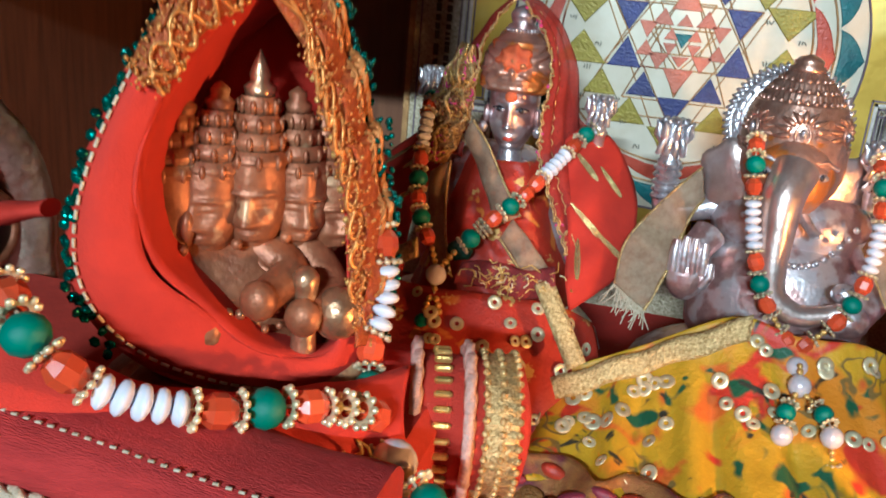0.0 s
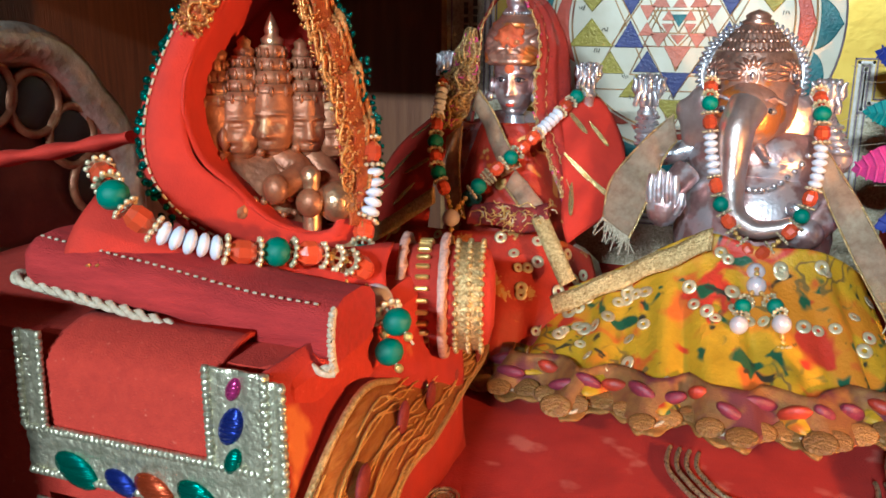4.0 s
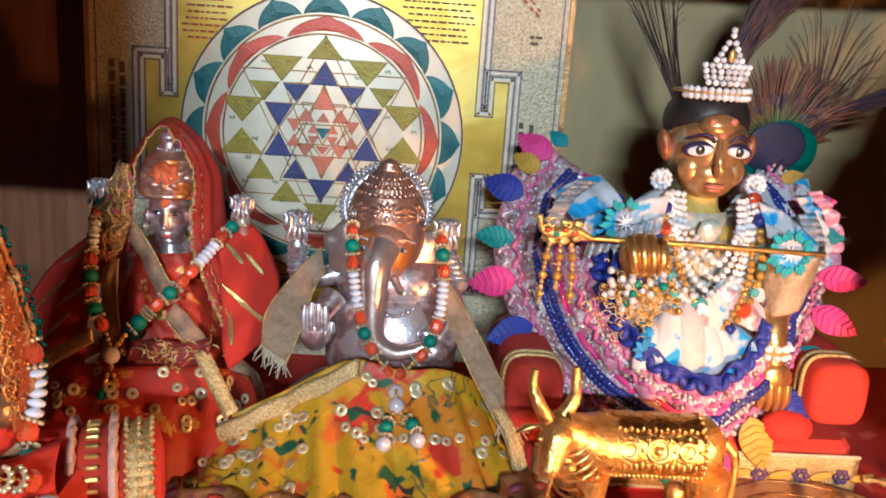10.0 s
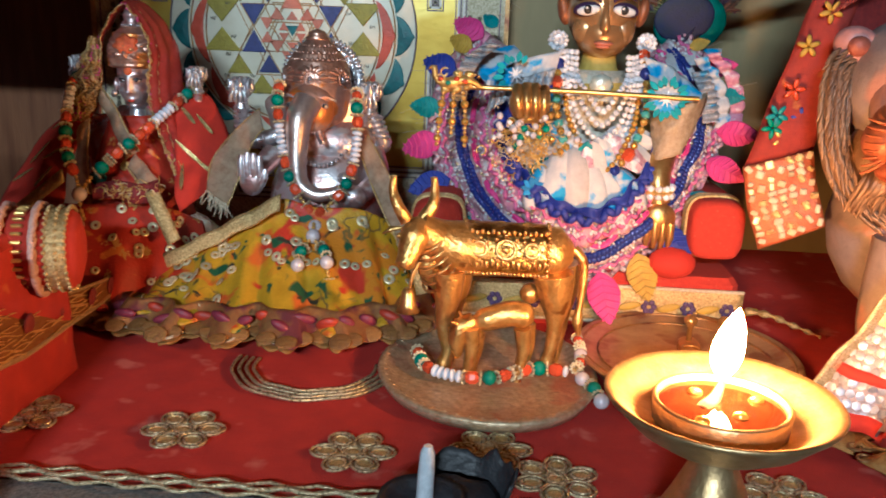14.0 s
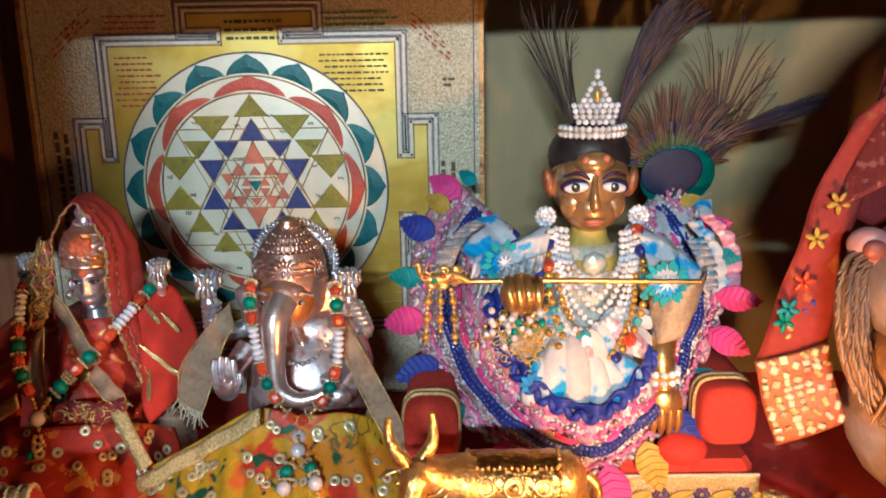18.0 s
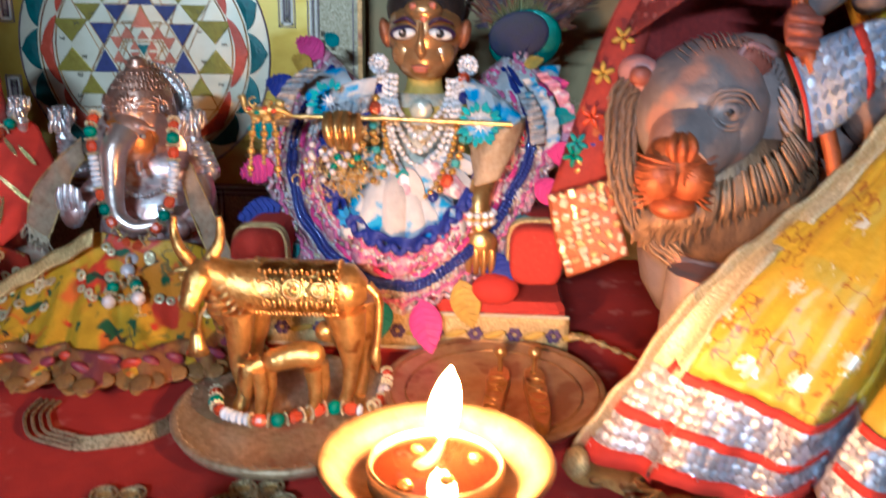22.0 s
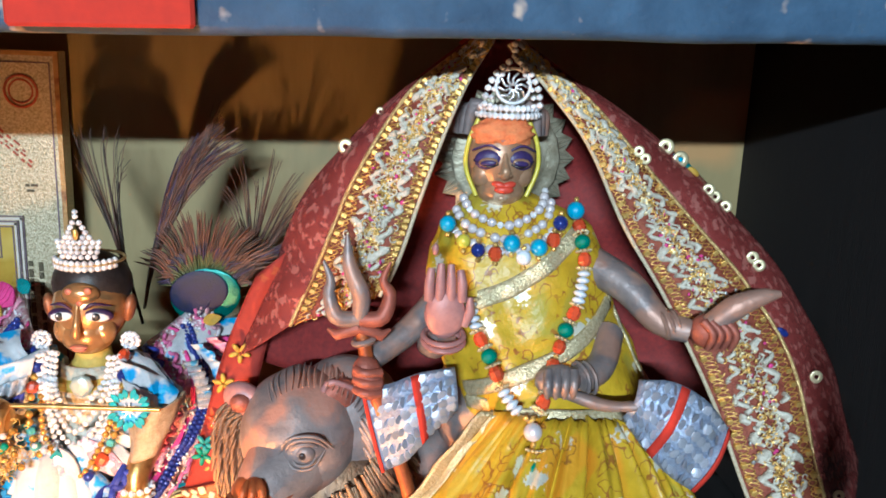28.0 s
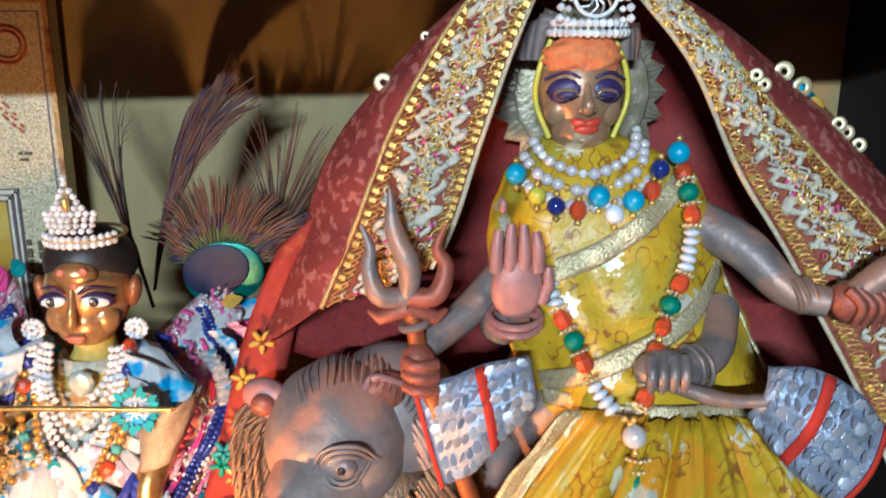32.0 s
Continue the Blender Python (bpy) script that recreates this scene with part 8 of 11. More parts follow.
    for q in range(4):
        g.tube([(KX + 0.0225 + q * 0.0033, 0.2450, 0.0500), (KX + 0.0225 + q * 0.0033, 0.2440, 0.0440), (KX + 0.0227 + q * 0.0031, 0.2455, 0.0385 + 0.001 * abs(q - 1.5))], [0.0018, 0.0017, 0.0011], 8, mi=1)
    g.ell((KX, 0.275, 0.045), (0.048, 0.028, 0.019), n=20, k=10, mi=1)
    return solo("flute_player_idol", g, [SKIN_GOLD, BRASS, NECK_YELLOW, HAIR, EYE_WHITE, mat("lip_coral", (0.6, 0.2, 0.12), (0.5, 0.14, 0.09), 0.35, bump=0), KOHL, COPPER], (KX, 0.285, 0.026), "gilded seated doll-like idol with painted eyes and black hair", "idol")


flute_idol()


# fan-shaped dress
# the camera's position at 19 s, from which the dress rim is projected
CAMERA_EYE = np.array([0.115, -0.074, 0.201])


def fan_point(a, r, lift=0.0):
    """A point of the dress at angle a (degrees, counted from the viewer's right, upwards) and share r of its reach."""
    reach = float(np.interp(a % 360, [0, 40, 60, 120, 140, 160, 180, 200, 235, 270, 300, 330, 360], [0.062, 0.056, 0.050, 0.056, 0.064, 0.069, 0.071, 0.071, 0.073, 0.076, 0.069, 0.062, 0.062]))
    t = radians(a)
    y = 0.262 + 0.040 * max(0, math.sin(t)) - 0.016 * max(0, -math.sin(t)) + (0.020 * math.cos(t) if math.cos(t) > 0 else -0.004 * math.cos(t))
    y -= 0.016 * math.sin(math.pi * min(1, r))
    # rim leans back at both sides, widened along camera rays to fit that view
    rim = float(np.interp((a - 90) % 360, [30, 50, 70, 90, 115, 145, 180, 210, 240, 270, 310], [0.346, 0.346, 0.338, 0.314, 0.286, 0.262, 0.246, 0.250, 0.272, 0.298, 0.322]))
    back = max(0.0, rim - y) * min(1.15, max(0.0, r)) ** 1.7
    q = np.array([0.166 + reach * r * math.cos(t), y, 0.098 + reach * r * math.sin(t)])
    return q + (q - CAMERA_EYE) * back / (y - CAMERA_EYE[1]) + np.array([0, lift, 0])


dress = thing("idol_dress", (KX, 0.27, 0.026), "ruffled pink, navy and silver fan dress with felt petals", "doll dress")
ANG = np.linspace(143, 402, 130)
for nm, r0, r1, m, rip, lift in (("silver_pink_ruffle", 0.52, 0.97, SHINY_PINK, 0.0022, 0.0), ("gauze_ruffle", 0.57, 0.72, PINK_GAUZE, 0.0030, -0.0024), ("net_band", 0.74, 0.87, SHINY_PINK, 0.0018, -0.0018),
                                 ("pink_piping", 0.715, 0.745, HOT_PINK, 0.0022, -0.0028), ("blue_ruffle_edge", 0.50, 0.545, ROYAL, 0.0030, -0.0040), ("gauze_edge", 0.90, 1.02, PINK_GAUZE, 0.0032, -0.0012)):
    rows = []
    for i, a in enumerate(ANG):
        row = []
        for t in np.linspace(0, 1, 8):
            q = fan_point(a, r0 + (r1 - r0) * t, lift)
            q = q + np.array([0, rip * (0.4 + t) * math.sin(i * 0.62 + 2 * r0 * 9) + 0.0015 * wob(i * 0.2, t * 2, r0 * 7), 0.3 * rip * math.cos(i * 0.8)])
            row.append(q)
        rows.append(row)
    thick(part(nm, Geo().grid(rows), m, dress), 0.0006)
navy = Geo().ell((0, 0, 0), (1, 1, 0.7), n=8, k=6).mesh("navy_sequin", NAVY_BEAD)
rnd = random.Random(17)
for k in range(140):
    a = 146 + 252 * k / 140
    for off in (-0.012, 0.012):
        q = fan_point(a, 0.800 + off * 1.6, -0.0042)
        q = q + np.array([0, 0.0018 * 1.0 * math.sin((a - 132) / 276 * 129 * 0.62 + 2 * 0.72 * 9), 0])
        s = rnd.uniform(0.0015, 0.0019)
        piece("navy_bead", navy, dress, pose(*q, 90) @ Matrix.Diagonal((s, s, s, 1)))
g = Geo()
for k in range(900):
    a, r = rnd.uniform(145, 400), rnd.choice((rnd.uniform(0.58, 0.74), rnd.uniform(0.84, 0.98)))
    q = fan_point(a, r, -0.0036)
    g.ell(q, rnd.uniform(0.0004, 0.0008), n=5, k=4, mi=rnd.choice((0, 0, 0, 1)))
for r, lift, per, size in ((0.640, -0.0052, 2.3, 0.0008), (0.842, -0.0046, 1.9, 0.0007), (0.930, -0.0040, 2.6, 0.0008)):
    a = 145.0
    while a < 400:
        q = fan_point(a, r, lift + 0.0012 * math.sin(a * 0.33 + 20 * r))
        g.ell(q, size * rnd.uniform(0.8, 1.2), n=5, k=4, mi=0 if rnd.random() < 0.8 else 1)
        a += per
for k in range(700):
    a, r = rnd.uniform(145, 400), rnd.choice((rnd.uniform(0.56, 0.76), rnd.uniform(0.84, 1.0)))
    g.ell(fan_point(a, r, -0.0046), (rnd.uniform(0.0005, 0.0011), 0.0004, rnd.uniform(0.0005, 0.0010)), (0, rnd.uniform(0, 180), 0), n=5, k=4, mi=rnd.choice((0, 0, 1)))
part("glitter", g, [CRYSTAL, PALE_GOLD, NAVY_BEAD], dress, "tiny glitter beads", kind="stuff")
PINK_CORD = mat("pink_cord", (0.7, 0.2, 0.4), (0.5, 0.1, 0.26), 0.55, 0, 500, 0.6, 1500)
# wavy cords sewn along the ruffles
for r, m, rad, amp, per in ((0.665, PINK_CORD, 0.0010, 0.016, 8.0), (0.915, PINK_CORD, 0.0009, 0.014, 6.5), (0.56, ROYAL, 0.0016, 0.020, 9.0), (0.600, PINK_CORD, 0.0008, 0.014, 9.0), (0.985, SHINY_PINK, 0.0012, 0.020, 5.5)):
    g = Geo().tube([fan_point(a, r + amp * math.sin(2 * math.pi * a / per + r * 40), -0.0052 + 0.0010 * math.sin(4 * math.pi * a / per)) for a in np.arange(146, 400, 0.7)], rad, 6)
    part("wavy_cord", g, m, dress)
# felt petals round the border, with stitched ribs
g = Geo()
o = [(0.0060 * math.sin(math.pi * t ** 0.8) ** 0.9 * (1 if s > 0 else -1), 0.020 * t) for s, ts in ((1, np.linspace(0, 1, 9)), (-1, np.linspace(0.94, 0.06, 8))) for t in ts]
g.slab(o, 0.0012, dome=0.0016)
for t in np.linspace(0.2, 0.85, 6):
    w = 0.0056 * math.sin(math.pi * t ** 0.8) ** 0.9
    g.tube([(-w, 0.020 * t + 0.001, 0.0016), (0, 0.020 * t - 0.001, 0.0026), (w, 0.020 * t + 0.001, 0.0016)], 0.0004, 5)
PET = {m.name: g.mesh("felt_petal", m) for m in (HOT_PINK, ROYAL, TEAL, YELLOW_LEAF)}
for a, m, s in ((138, TEAL, 0.6), (145, HOT_PINK, 1.05), (151, YELLOW_LEAF, 0.8), (161, ROYAL, 1.1), (176, TEAL, 0.9), (189, HOT_PINK, 1.15), (205, ROYAL, 1.05), (222, TEAL, 0.8), (240, HOT_PINK, 0.7), (262, TEAL, 0.95), (276, HOT_PINK, 1.2), (291, YELLOW_LEAF, 1.1), (306, ROYAL, 1.0), (322, TEAL, 0.8), (338, HOT_PINK, 1.0), (352, HOT_PINK, 1.0), (368, TEAL, 0.7), (380, HOT_PINK, 0.8), (392, YELLOW_LEAF, 0.5)):
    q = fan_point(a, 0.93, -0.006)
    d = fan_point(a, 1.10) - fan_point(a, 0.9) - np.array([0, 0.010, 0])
    d = Vector(d).normalized()
    side = d.cross(Vector((0, -1, 0.1))).normalized()
    nn = side.cross(d).normalized()
    m4 = Matrix((( *side, 0), (*d, 0), (*nn, 0), (0, 0, 0, 1))).transposed()
    piece("felt_petal", PET[m.name], dress, Matrix.Translation(Vector(q)) @ m4 @ pose(0, 0, 0, rnd.uniform(-12, 12), rnd.uniform(-15, 15), rnd.uniform(-14, 14)) @ Matrix.Diagonal((s, s, s, 1)))
g = Geo()
for k in range(60):
    a = rnd.choice((rnd.uniform(120, 215), rnd.uniform(325, 410)))
    q = fan_point(a, 1.0)
    d = (fan_point(a, 1.2) - q) * rnd.uniform(0.3, 1.0) + np.array([rnd.gauss(0, 0.003), rnd.gauss(0, 0.003), rnd.gauss(0, 0.003)])
    g.tube([q, q + 0.5 * d + np.array([rnd.gauss(0, 0.001), 0, rnd.gauss(0, 0.001)]), q + d], 0.00009, 4)
part("loose_thread", g, CREAM_THREAD, dress, kind="stuff")

blouse = thing("idol_blouse", (KX, 0.27, 0.07), "white and sky blue blouse with teal petal sleeves", "doll blouse")
for s in (-1, 1):
    rows = []
    for i in range(26):
        t = i / 25
        c = np.array([KX + s * (0.014 + 0.026 * t), 0.280 - 0.016 * t, 0.110 - 0.014 * t])
        rr = 0.007 + 0.0045 * math.sin(math.pi * (0.25 + 0.6 * t))
        rows.append([c + rr * np.array([0.35 * math.cos(b) * s, math.sin(b) * 0.8, math.cos(b)]) + 0.0012 * wob(b * 1.5, t * 5, s) for b in np.linspace(0, 2 * math.pi, 21)])
    sl = part("sleeve", Geo().grid(rows), BLUE_TIE, blouse)
    pet = Geo().slab([(0.0015 * math.sin(math.pi * t) * q, 0.0058 * t) for q, ts in ((1, np.linspace(0, 1, 6)), (-1, np.linspace(0.9, 0.1, 5))) for t in ts], 0.0006).mesh("sleeve_petal", mat("turquoise_felt", (0.02, 0.36, 0.42), (0.01, 0.25, 0.3), 0.6, vary=0.2))
    cx = (0.1962, 0.2488, 0.1030) if s > 0 else (0.1330, 0.2560, 0.1100)
    if s > 0:
        part("rosette", Geo().ell((cx[0], cx[1] + 0.0006, cx[2]), (0.0078, 0.0014, 0.0072), (-12, 0, 0), n=24, k=8, warp=lambda d: 1 + 0.07 * math.sin(7 * math.atan2(d.x, d.z)) + 0.05 * d.x), BLUE_TIE, sl, "white and blue pleated rosette")
    star = Geo()
    for k in range(9):
        star.tube([(cx[0], cx[1] - 0.0022, cx[2]), (cx[0] + 0.0034 * math.cos(0.7 * k), cx[1] - 0.0020, cx[2] + 0.0034 * math.sin(0.7 * k))], [0.0007, 0.0002], 5)
    part("silver_star", star, CRYSTAL, sl, "silver star of beads")
    for k in range(18 if s > 0 else 9):
        b = math.pi * (0.1 + 2.0 * k / 18) if s > 0 else math.pi * (0.35 + 0.95 * k / 8)
        piece("sleeve_petal", pet, sl, pose(cx[0] + 0.0050 * math.cos(b), cx[1] - 0.0016, cx[2] + 0.0050 * math.sin(b), 78, 0, 0) @ pose(0, 0, 0, 0, 0, math.degrees(b) - 90 + 10 * math.sin(3.7 * k)) @ Matrix.Diagonal((0.85, 0.75 + 0.18 * math.sin(2.3 * k), 1, 1)))
rows = []
for t in np.linspace(0, 1, 16):
    c = np.array([0.2045 - 0.0045 * t, 0.2600 - 0.0060 * t, 0.1010 - 0.0230 * t])
    rr = 0.0112 - 0.0052 * t
    rows.append([c + rr * np.array([math.cos(b), 0.85 * math.sin(b), 0.30 * math.cos(b)]) * (1 + 0.10 * math.sin(4 * b + 5 * t)) + 0.0010 * wob(b * 2, t * 6) for b in np.linspace(0, 2 * math.pi, 19)])
thick(part("arm_sleeve", Geo().grid(rows), mat("tan_gold_cloth", (0.66, 0.54, 0.38), (0.46, 0.33, 0.2), 0.42, 0.25, 500, 0.9, 1500, thin=0.2), blouse, "tan-gold arm sleeve"), 0.0005)
part("shoulder_ruffle", Geo().grid(strip([(0.132, 0.300, 0.121), (0.120, 0.296, 0.118), (0.110, 0.292, 0.112)], [(0.140, 0.288, 0.112), (0.128, 0.284, 0.107), (0.120, 0.286, 0.103)], 60, 10, 0.004, 0.0011, 5)), BLUE_TIE, blouse)
part("shoulder_ruffle", Geo().grid(strip([(0.204, 0.306, 0.119), (0.219, 0.312, 0.122), (0.234, 0.320, 0.122)], [(0.200, 0.292, 0.108), (0.214, 0.296, 0.104), (0.228, 0.304, 0.100)], 60, 10, 0.004, 0.0011, 5)), BLUE_TIE, blouse)
rows = []
for z in np.linspace(0.112, 0.064, 14):
    t = (0.112 - z) / 0.048
    rows.append([(KX - 0.001 + (0.013 + 0.010 * t) * math.sin(b), 0.285 - (0.013 + 0.013 * t) * math.cos(b), z) for b in np.linspace(-1.5, 1.5, 16)])
thick(part("bodice", Geo().grid(rows), mat("cream_lace", (0.72, 0.7, 0.6), (0.5, 0.46, 0.36), 0.5, 0.2, 600, 0.8, 1200), blouse, "cream lace bodice"), 0.0006)


def frill(name, line, out, width, amp, waves, m, parent, n=110, label=""):
    """A gathered strip that hangs from a line and ripples towards its free edge."""
    L, o = smooth_path(line, n), np.array(out, float)
    o /= np.linalg.norm(o)
    rows = []
    for i in range(n):
        w = 2 * math.pi * waves * i / n + 1.2 * wob(i * 0.08, width * 900)
        rows.append([L[i] + o * width * t * (1 + 0.12 * wob(i * 0.2, 2.0)) + amp * (0.25 + t) * np.array([0.35 * math.cos(w), -math.sin(w), 0.25 * math.cos(w)]) for t in np.linspace(0, 1, 7)])
    return thick(part(name, Geo().grid(rows), m, parent, label), 0.0004)


SILVER_LACE = mat("silver_lace", (0.66, 0.66, 0.68), (0.3, 0.32, 0.36), 0.35, 0.5, 900, 1.0, 1500, c3=(0.1, 0.4, 0.66), spots=0.36, spot_scale=160)
for line, out, width, amp, waves, m in (
        ([(0.152, 0.2640, 0.1200), (0.142, 0.2620, 0.1180), (0.131, 0.2640, 0.1140), (0.121, 0.2700, 0.1080)], (-0.25, -0.25, -1), 0.0095, 0.0010, 3, BLUE_TIE),
        ([(0.150, 0.2600, 0.1130), (0.140, 0.2570, 0.1100), (0.130, 0.2590, 0.1050), (0.122, 0.2660, 0.0990)], (-0.25, -0.2, -1), 0.0075, 0.0012, 8, SILVER_LACE),
        ([(0.149, 0.2580, 0.1060), (0.140, 0.2550, 0.1020), (0.131, 0.2570, 0.0970)], (-0.25, -0.2, -1), 0.0070, 0.0012, 7, ROYAL),
        ([(0.126, 0.2780, 0.1210), (0.118, 0.2760, 0.1150), (0.113, 0.2740, 0.1060), (0.111, 0.2720, 0.0960)], (-1, -0.3, 0.1), 0.0080, 0.0014, 8, SILVER_LACE),
        ([(0.188, 0.2640, 0.1190), (0.198, 0.2620, 0.1160), (0.207, 0.2660, 0.1100), (0.213, 0.2720, 0.1030)], (0.3, -0.25, -1), 0.0100, 0.0010, 3, BLUE_TIE),
        ([(0.190, 0.2600, 0.1120), (0.199, 0.2580, 0.1080), (0.207, 0.2620, 0.1020)], (0.2, -0.2, -1), 0.0085, 0.0009, 3, WHITE_CLOTH),
        ([(0.214, 0.2880, 0.1180), (0.222, 0.2880, 0.1080), (0.226, 0.2860, 0.0960), (0.226, 0.2840, 0.0840)], (1, -0.2, 0.2), 0.0060, 0.0012, 5, BLUE_TIE),
        ([(0.220, 0.2920, 0.1200), (0.230, 0.2930, 0.1100), (0.234, 0.2920, 0.0980), (0.233, 0.2900, 0.0840)], (1, -0.2, 0.2), 0.0060, 0.0012, 6, PINK_GAUZE),
        ([(0.212, 0.2800, 0.1120), (0.217, 0.2790, 0.1020), (0.219, 0.2770, 0.0900)], (1, -0.2, 0.2), 0.0070, 0.0012, 7, SILVER_LACE)):
    frill("ruffle", line, out, width, amp, waves, m, blouse)
lap = Geo()
o = [(0.0046 * math.sin(math.pi * t ** 0.75) ** 0.8 * q, 0.030 * t) for q, ts in ((1, np.linspace(0, 1, 9)), (-1, np.linspace(0.94, 0.06, 8))) for t in ts]
lap.slab(o, 0.0014, dome=0.0022)
LAP = {m.name: lap.mesh("lap_petal", m) for m in (WHITE_CLOTH, BLUE_TIE, TEAL, SHINY_PINK)}
rl = random.Random(12)
for k in range(26):
    a = 196 + 150 * k / 25
    m = (WHITE_CLOTH, BLUE_TIE, WHITE_CLOTH, BLUE_TIE, TEAL, WHITE_CLOTH, SHINY_PINK)[k % 7] if 2 < k < 23 else BLUE_TIE
    t = radians(a)
    d = Vector((math.cos(t), 0.0, math.sin(t)))
    sd = d.cross(Vector((0, -1, 0.25))).normalized()
    m4 = Matrix(((*sd, 0), (*d, 0), (*sd.cross(d).normalized(), 0), (0, 0, 0, 1))).transposed()
    y = 0.2500 - 0.0015 * (k % 3) + 0.010 * abs(math.cos(t))
    s_ = rl.uniform(0.85, 1.1)
    piece("lap_petal", LAP[m.name], blouse, Matrix.Translation((0.166 + 0.008 * math.cos(t), y, 0.088 + 0.004 * math.sin(t))) @ m4 @ pose(0, 0, 0, rl.uniform(-10, 10), rl.uniform(-18, 18), rl.uniform(-8, 8)) @ Matrix.Diagonal((s_ * 1.15, s_, s_, 1)))
for x, z, tilt, s in ((0.146, 0.064, 28, 0.9), (0.153, 0.066, 12, 1.1), (0.161, 0.066, -4, 1.2), (0.169, 0.063, -16, 1.1), (0.177, 0.062, -30, 0.9), (0.184, 0.064, -40, 0.8)):
    g = Geo().ell((x, 0.246, z), (0.0062 * s, 0.0050 * s, 0.0135 * s), (-22, tilt, 0), n=16, k=12, warp=lambda d: 1 + 0.08 * math.sin(9 * math.atan2(d.x, d.y)))
    part("lap_drape", g, BLUE_TIE if abs(tilt) > 10 else WHITE_CLOTH, blouse, "white lap drape")
pin = Geo().slab([(0.0013 * math.sin(math.pi * t) * q, 0.0052 * t) for q, ts in ((1, np.linspace(0, 1, 6)), (-1, np.linspace(0.9, 0.1, 5))) for t in ts], 0.0007).mesh("pinwheel_petal", mat("blue_felt", (0.02, 0.26, 0.62), (0.015, 0.16, 0.42), 0.6, vary=0.25))
for cx_, cz_, n_ in ((0.1425, 0.0640, 9), (0.1800, 0.0580, 8)):
    for k in range(n_):
        piece("pinwheel_petal", pin, blouse, pose(cx_, 0.2385 + 0.0004 * k, cz_, 84, 0, 0) @ pose(0, 0, 0, 0, 0, 360 * k / n_ + 11))
cuff = thing("gold_lace_cuff", (0.1376, 0.248, 0.088), "tangle of gold lace, pearls and beads at the raised wrist", "lace cuff")
rl = random.Random(23)
g = Geo()
for k in range(210):
    c = np.array([rl.gauss(0.1385, 0.0070), rl.gauss(0.2455, 0.0022), rl.gauss(0.0815, 0.0060)])
    r, a0, sw = rl.uniform(0.0008, 0.0022), rl.uniform(0, 6.3), rl.uniform(2.0, 5.5)
    g.tube([c + r * np.array([math.cos(a0 + sw * t), 0.3 * math.sin(3 * t), math.sin(a0 + sw * t)]) for t in np.linspace(0, 1, 8)], rl.uniform(0.0002, 0.00035), 4, mi=rl.choice((0, 0, 1)))
part("lace", g, [GOLD, CREAM_THREAD], cuff, "tangled gold lace", kind="stuff")
for k in range(46):
    kd = rl.choice("ddaasscg")
    kind, me, r, h = BEADS[kd]
    r *= 0.55 if kd == "g" else 0.9
    piece(kind, me, cuff, pose(rl.gauss(0.1380, 0.0078), rl.gauss(0.2425, 0.0018), rl.gauss(0.0865, 0.0048)) @ Matrix.Diagonal((r, r, r, 1)))
flute = thing("flute", (0.158, 0.25, 0.104), "thin gilt flute with ornate bird finial and bead tassel", "flute")
part("pipe", Geo().tube([(0.112, 0.2475, 0.1045), (0.160, 0.2470, 0.1045), (0.2095, 0.2465, 0.1035)], 0.0011, 10), mat("flute_gilt", (0.8, 0.52, 0.2), (0.6, 0.36, 0.1), 0.25, 0.9, 200, 0.2), flute)
curl = Geo().ell((0, 0, 0), (0.0022, 0.0014, 0.0013), n=10, k=6).mesh("finial_curl", GOLD)
for k in range(14):
    a = k * 0.8
    piece("finial_curl", curl, flute, pose(0.1085 + 0.0056 * math.sin(a * 1.3), 0.2465 + 0.001 * math.cos(a), 0.1065 + 0.0035 * math.cos(a), 0, 30 * math.sin(a), 0))
g = Geo()
g.tube(smooth_path([(0.119, 0.2465, 0.1045), (0.1125, 0.2460, 0.1075), (0.1045, 0.2455, 0.1060), (0.0995, 0.2455, 0.1080), (0.0985, 0.2455, 0.1125), (0.0962, 0.2455, 0.1115)], 20), list(np.interp(np.linspace(0, 1, 20), [0, 0.3, 0.55, 0.75, 0.92, 1], [0.0009, 0.0021, 0.0026, 0.0013, 0.0013, 0.0003])), 8)
for k in range(9):
    c = np.array([0.1010 + 0.0021 * k, 0.2440, 0.1075 + 0.0030 * math.sin(1.9 * k)])
    g.tube([c + np.array([0.0024 * (1 - 0.1 * t) * math.cos(t), 0, 0.0024 * (1 - 0.1 * t) * math.sin(t)]) for t in np.linspace(k, k + 5.2, 14)], 0.0004, 5)
part("finial", g, GOLD, flute, "ornate gold bird finial")
for x_, z_, m in ((0.1015, 0.1078, ORANGE_BEAD), (0.1048, 0.1062, GREEN_BEAD), (0.1082, 0.1080, ORANGE_BEAD), (0.1118, 0.1070, ORANGE_BEAD)):
    part("enamel_dot", Geo().ell((x_, 0.2432, z_), (0.0013, 0.0007, 0.0010), n=10, k=6), m, flute)
for dx in (-0.004, 0.0, 0.004):
    string_beads(flute, [(0.107 + dx, 0.2450, 0.1030), (0.107 + dx * 1.3, 0.2445, 0.0950), (0.1065 + dx * 1.5, 0.2440, 0.0840 - 1.2 * abs(dx))], "ddadda", 1.0)
kc = thing("tiara", (KX, 0.27, 0.158), "small crown of white crystals with a gold centre", "tiara")
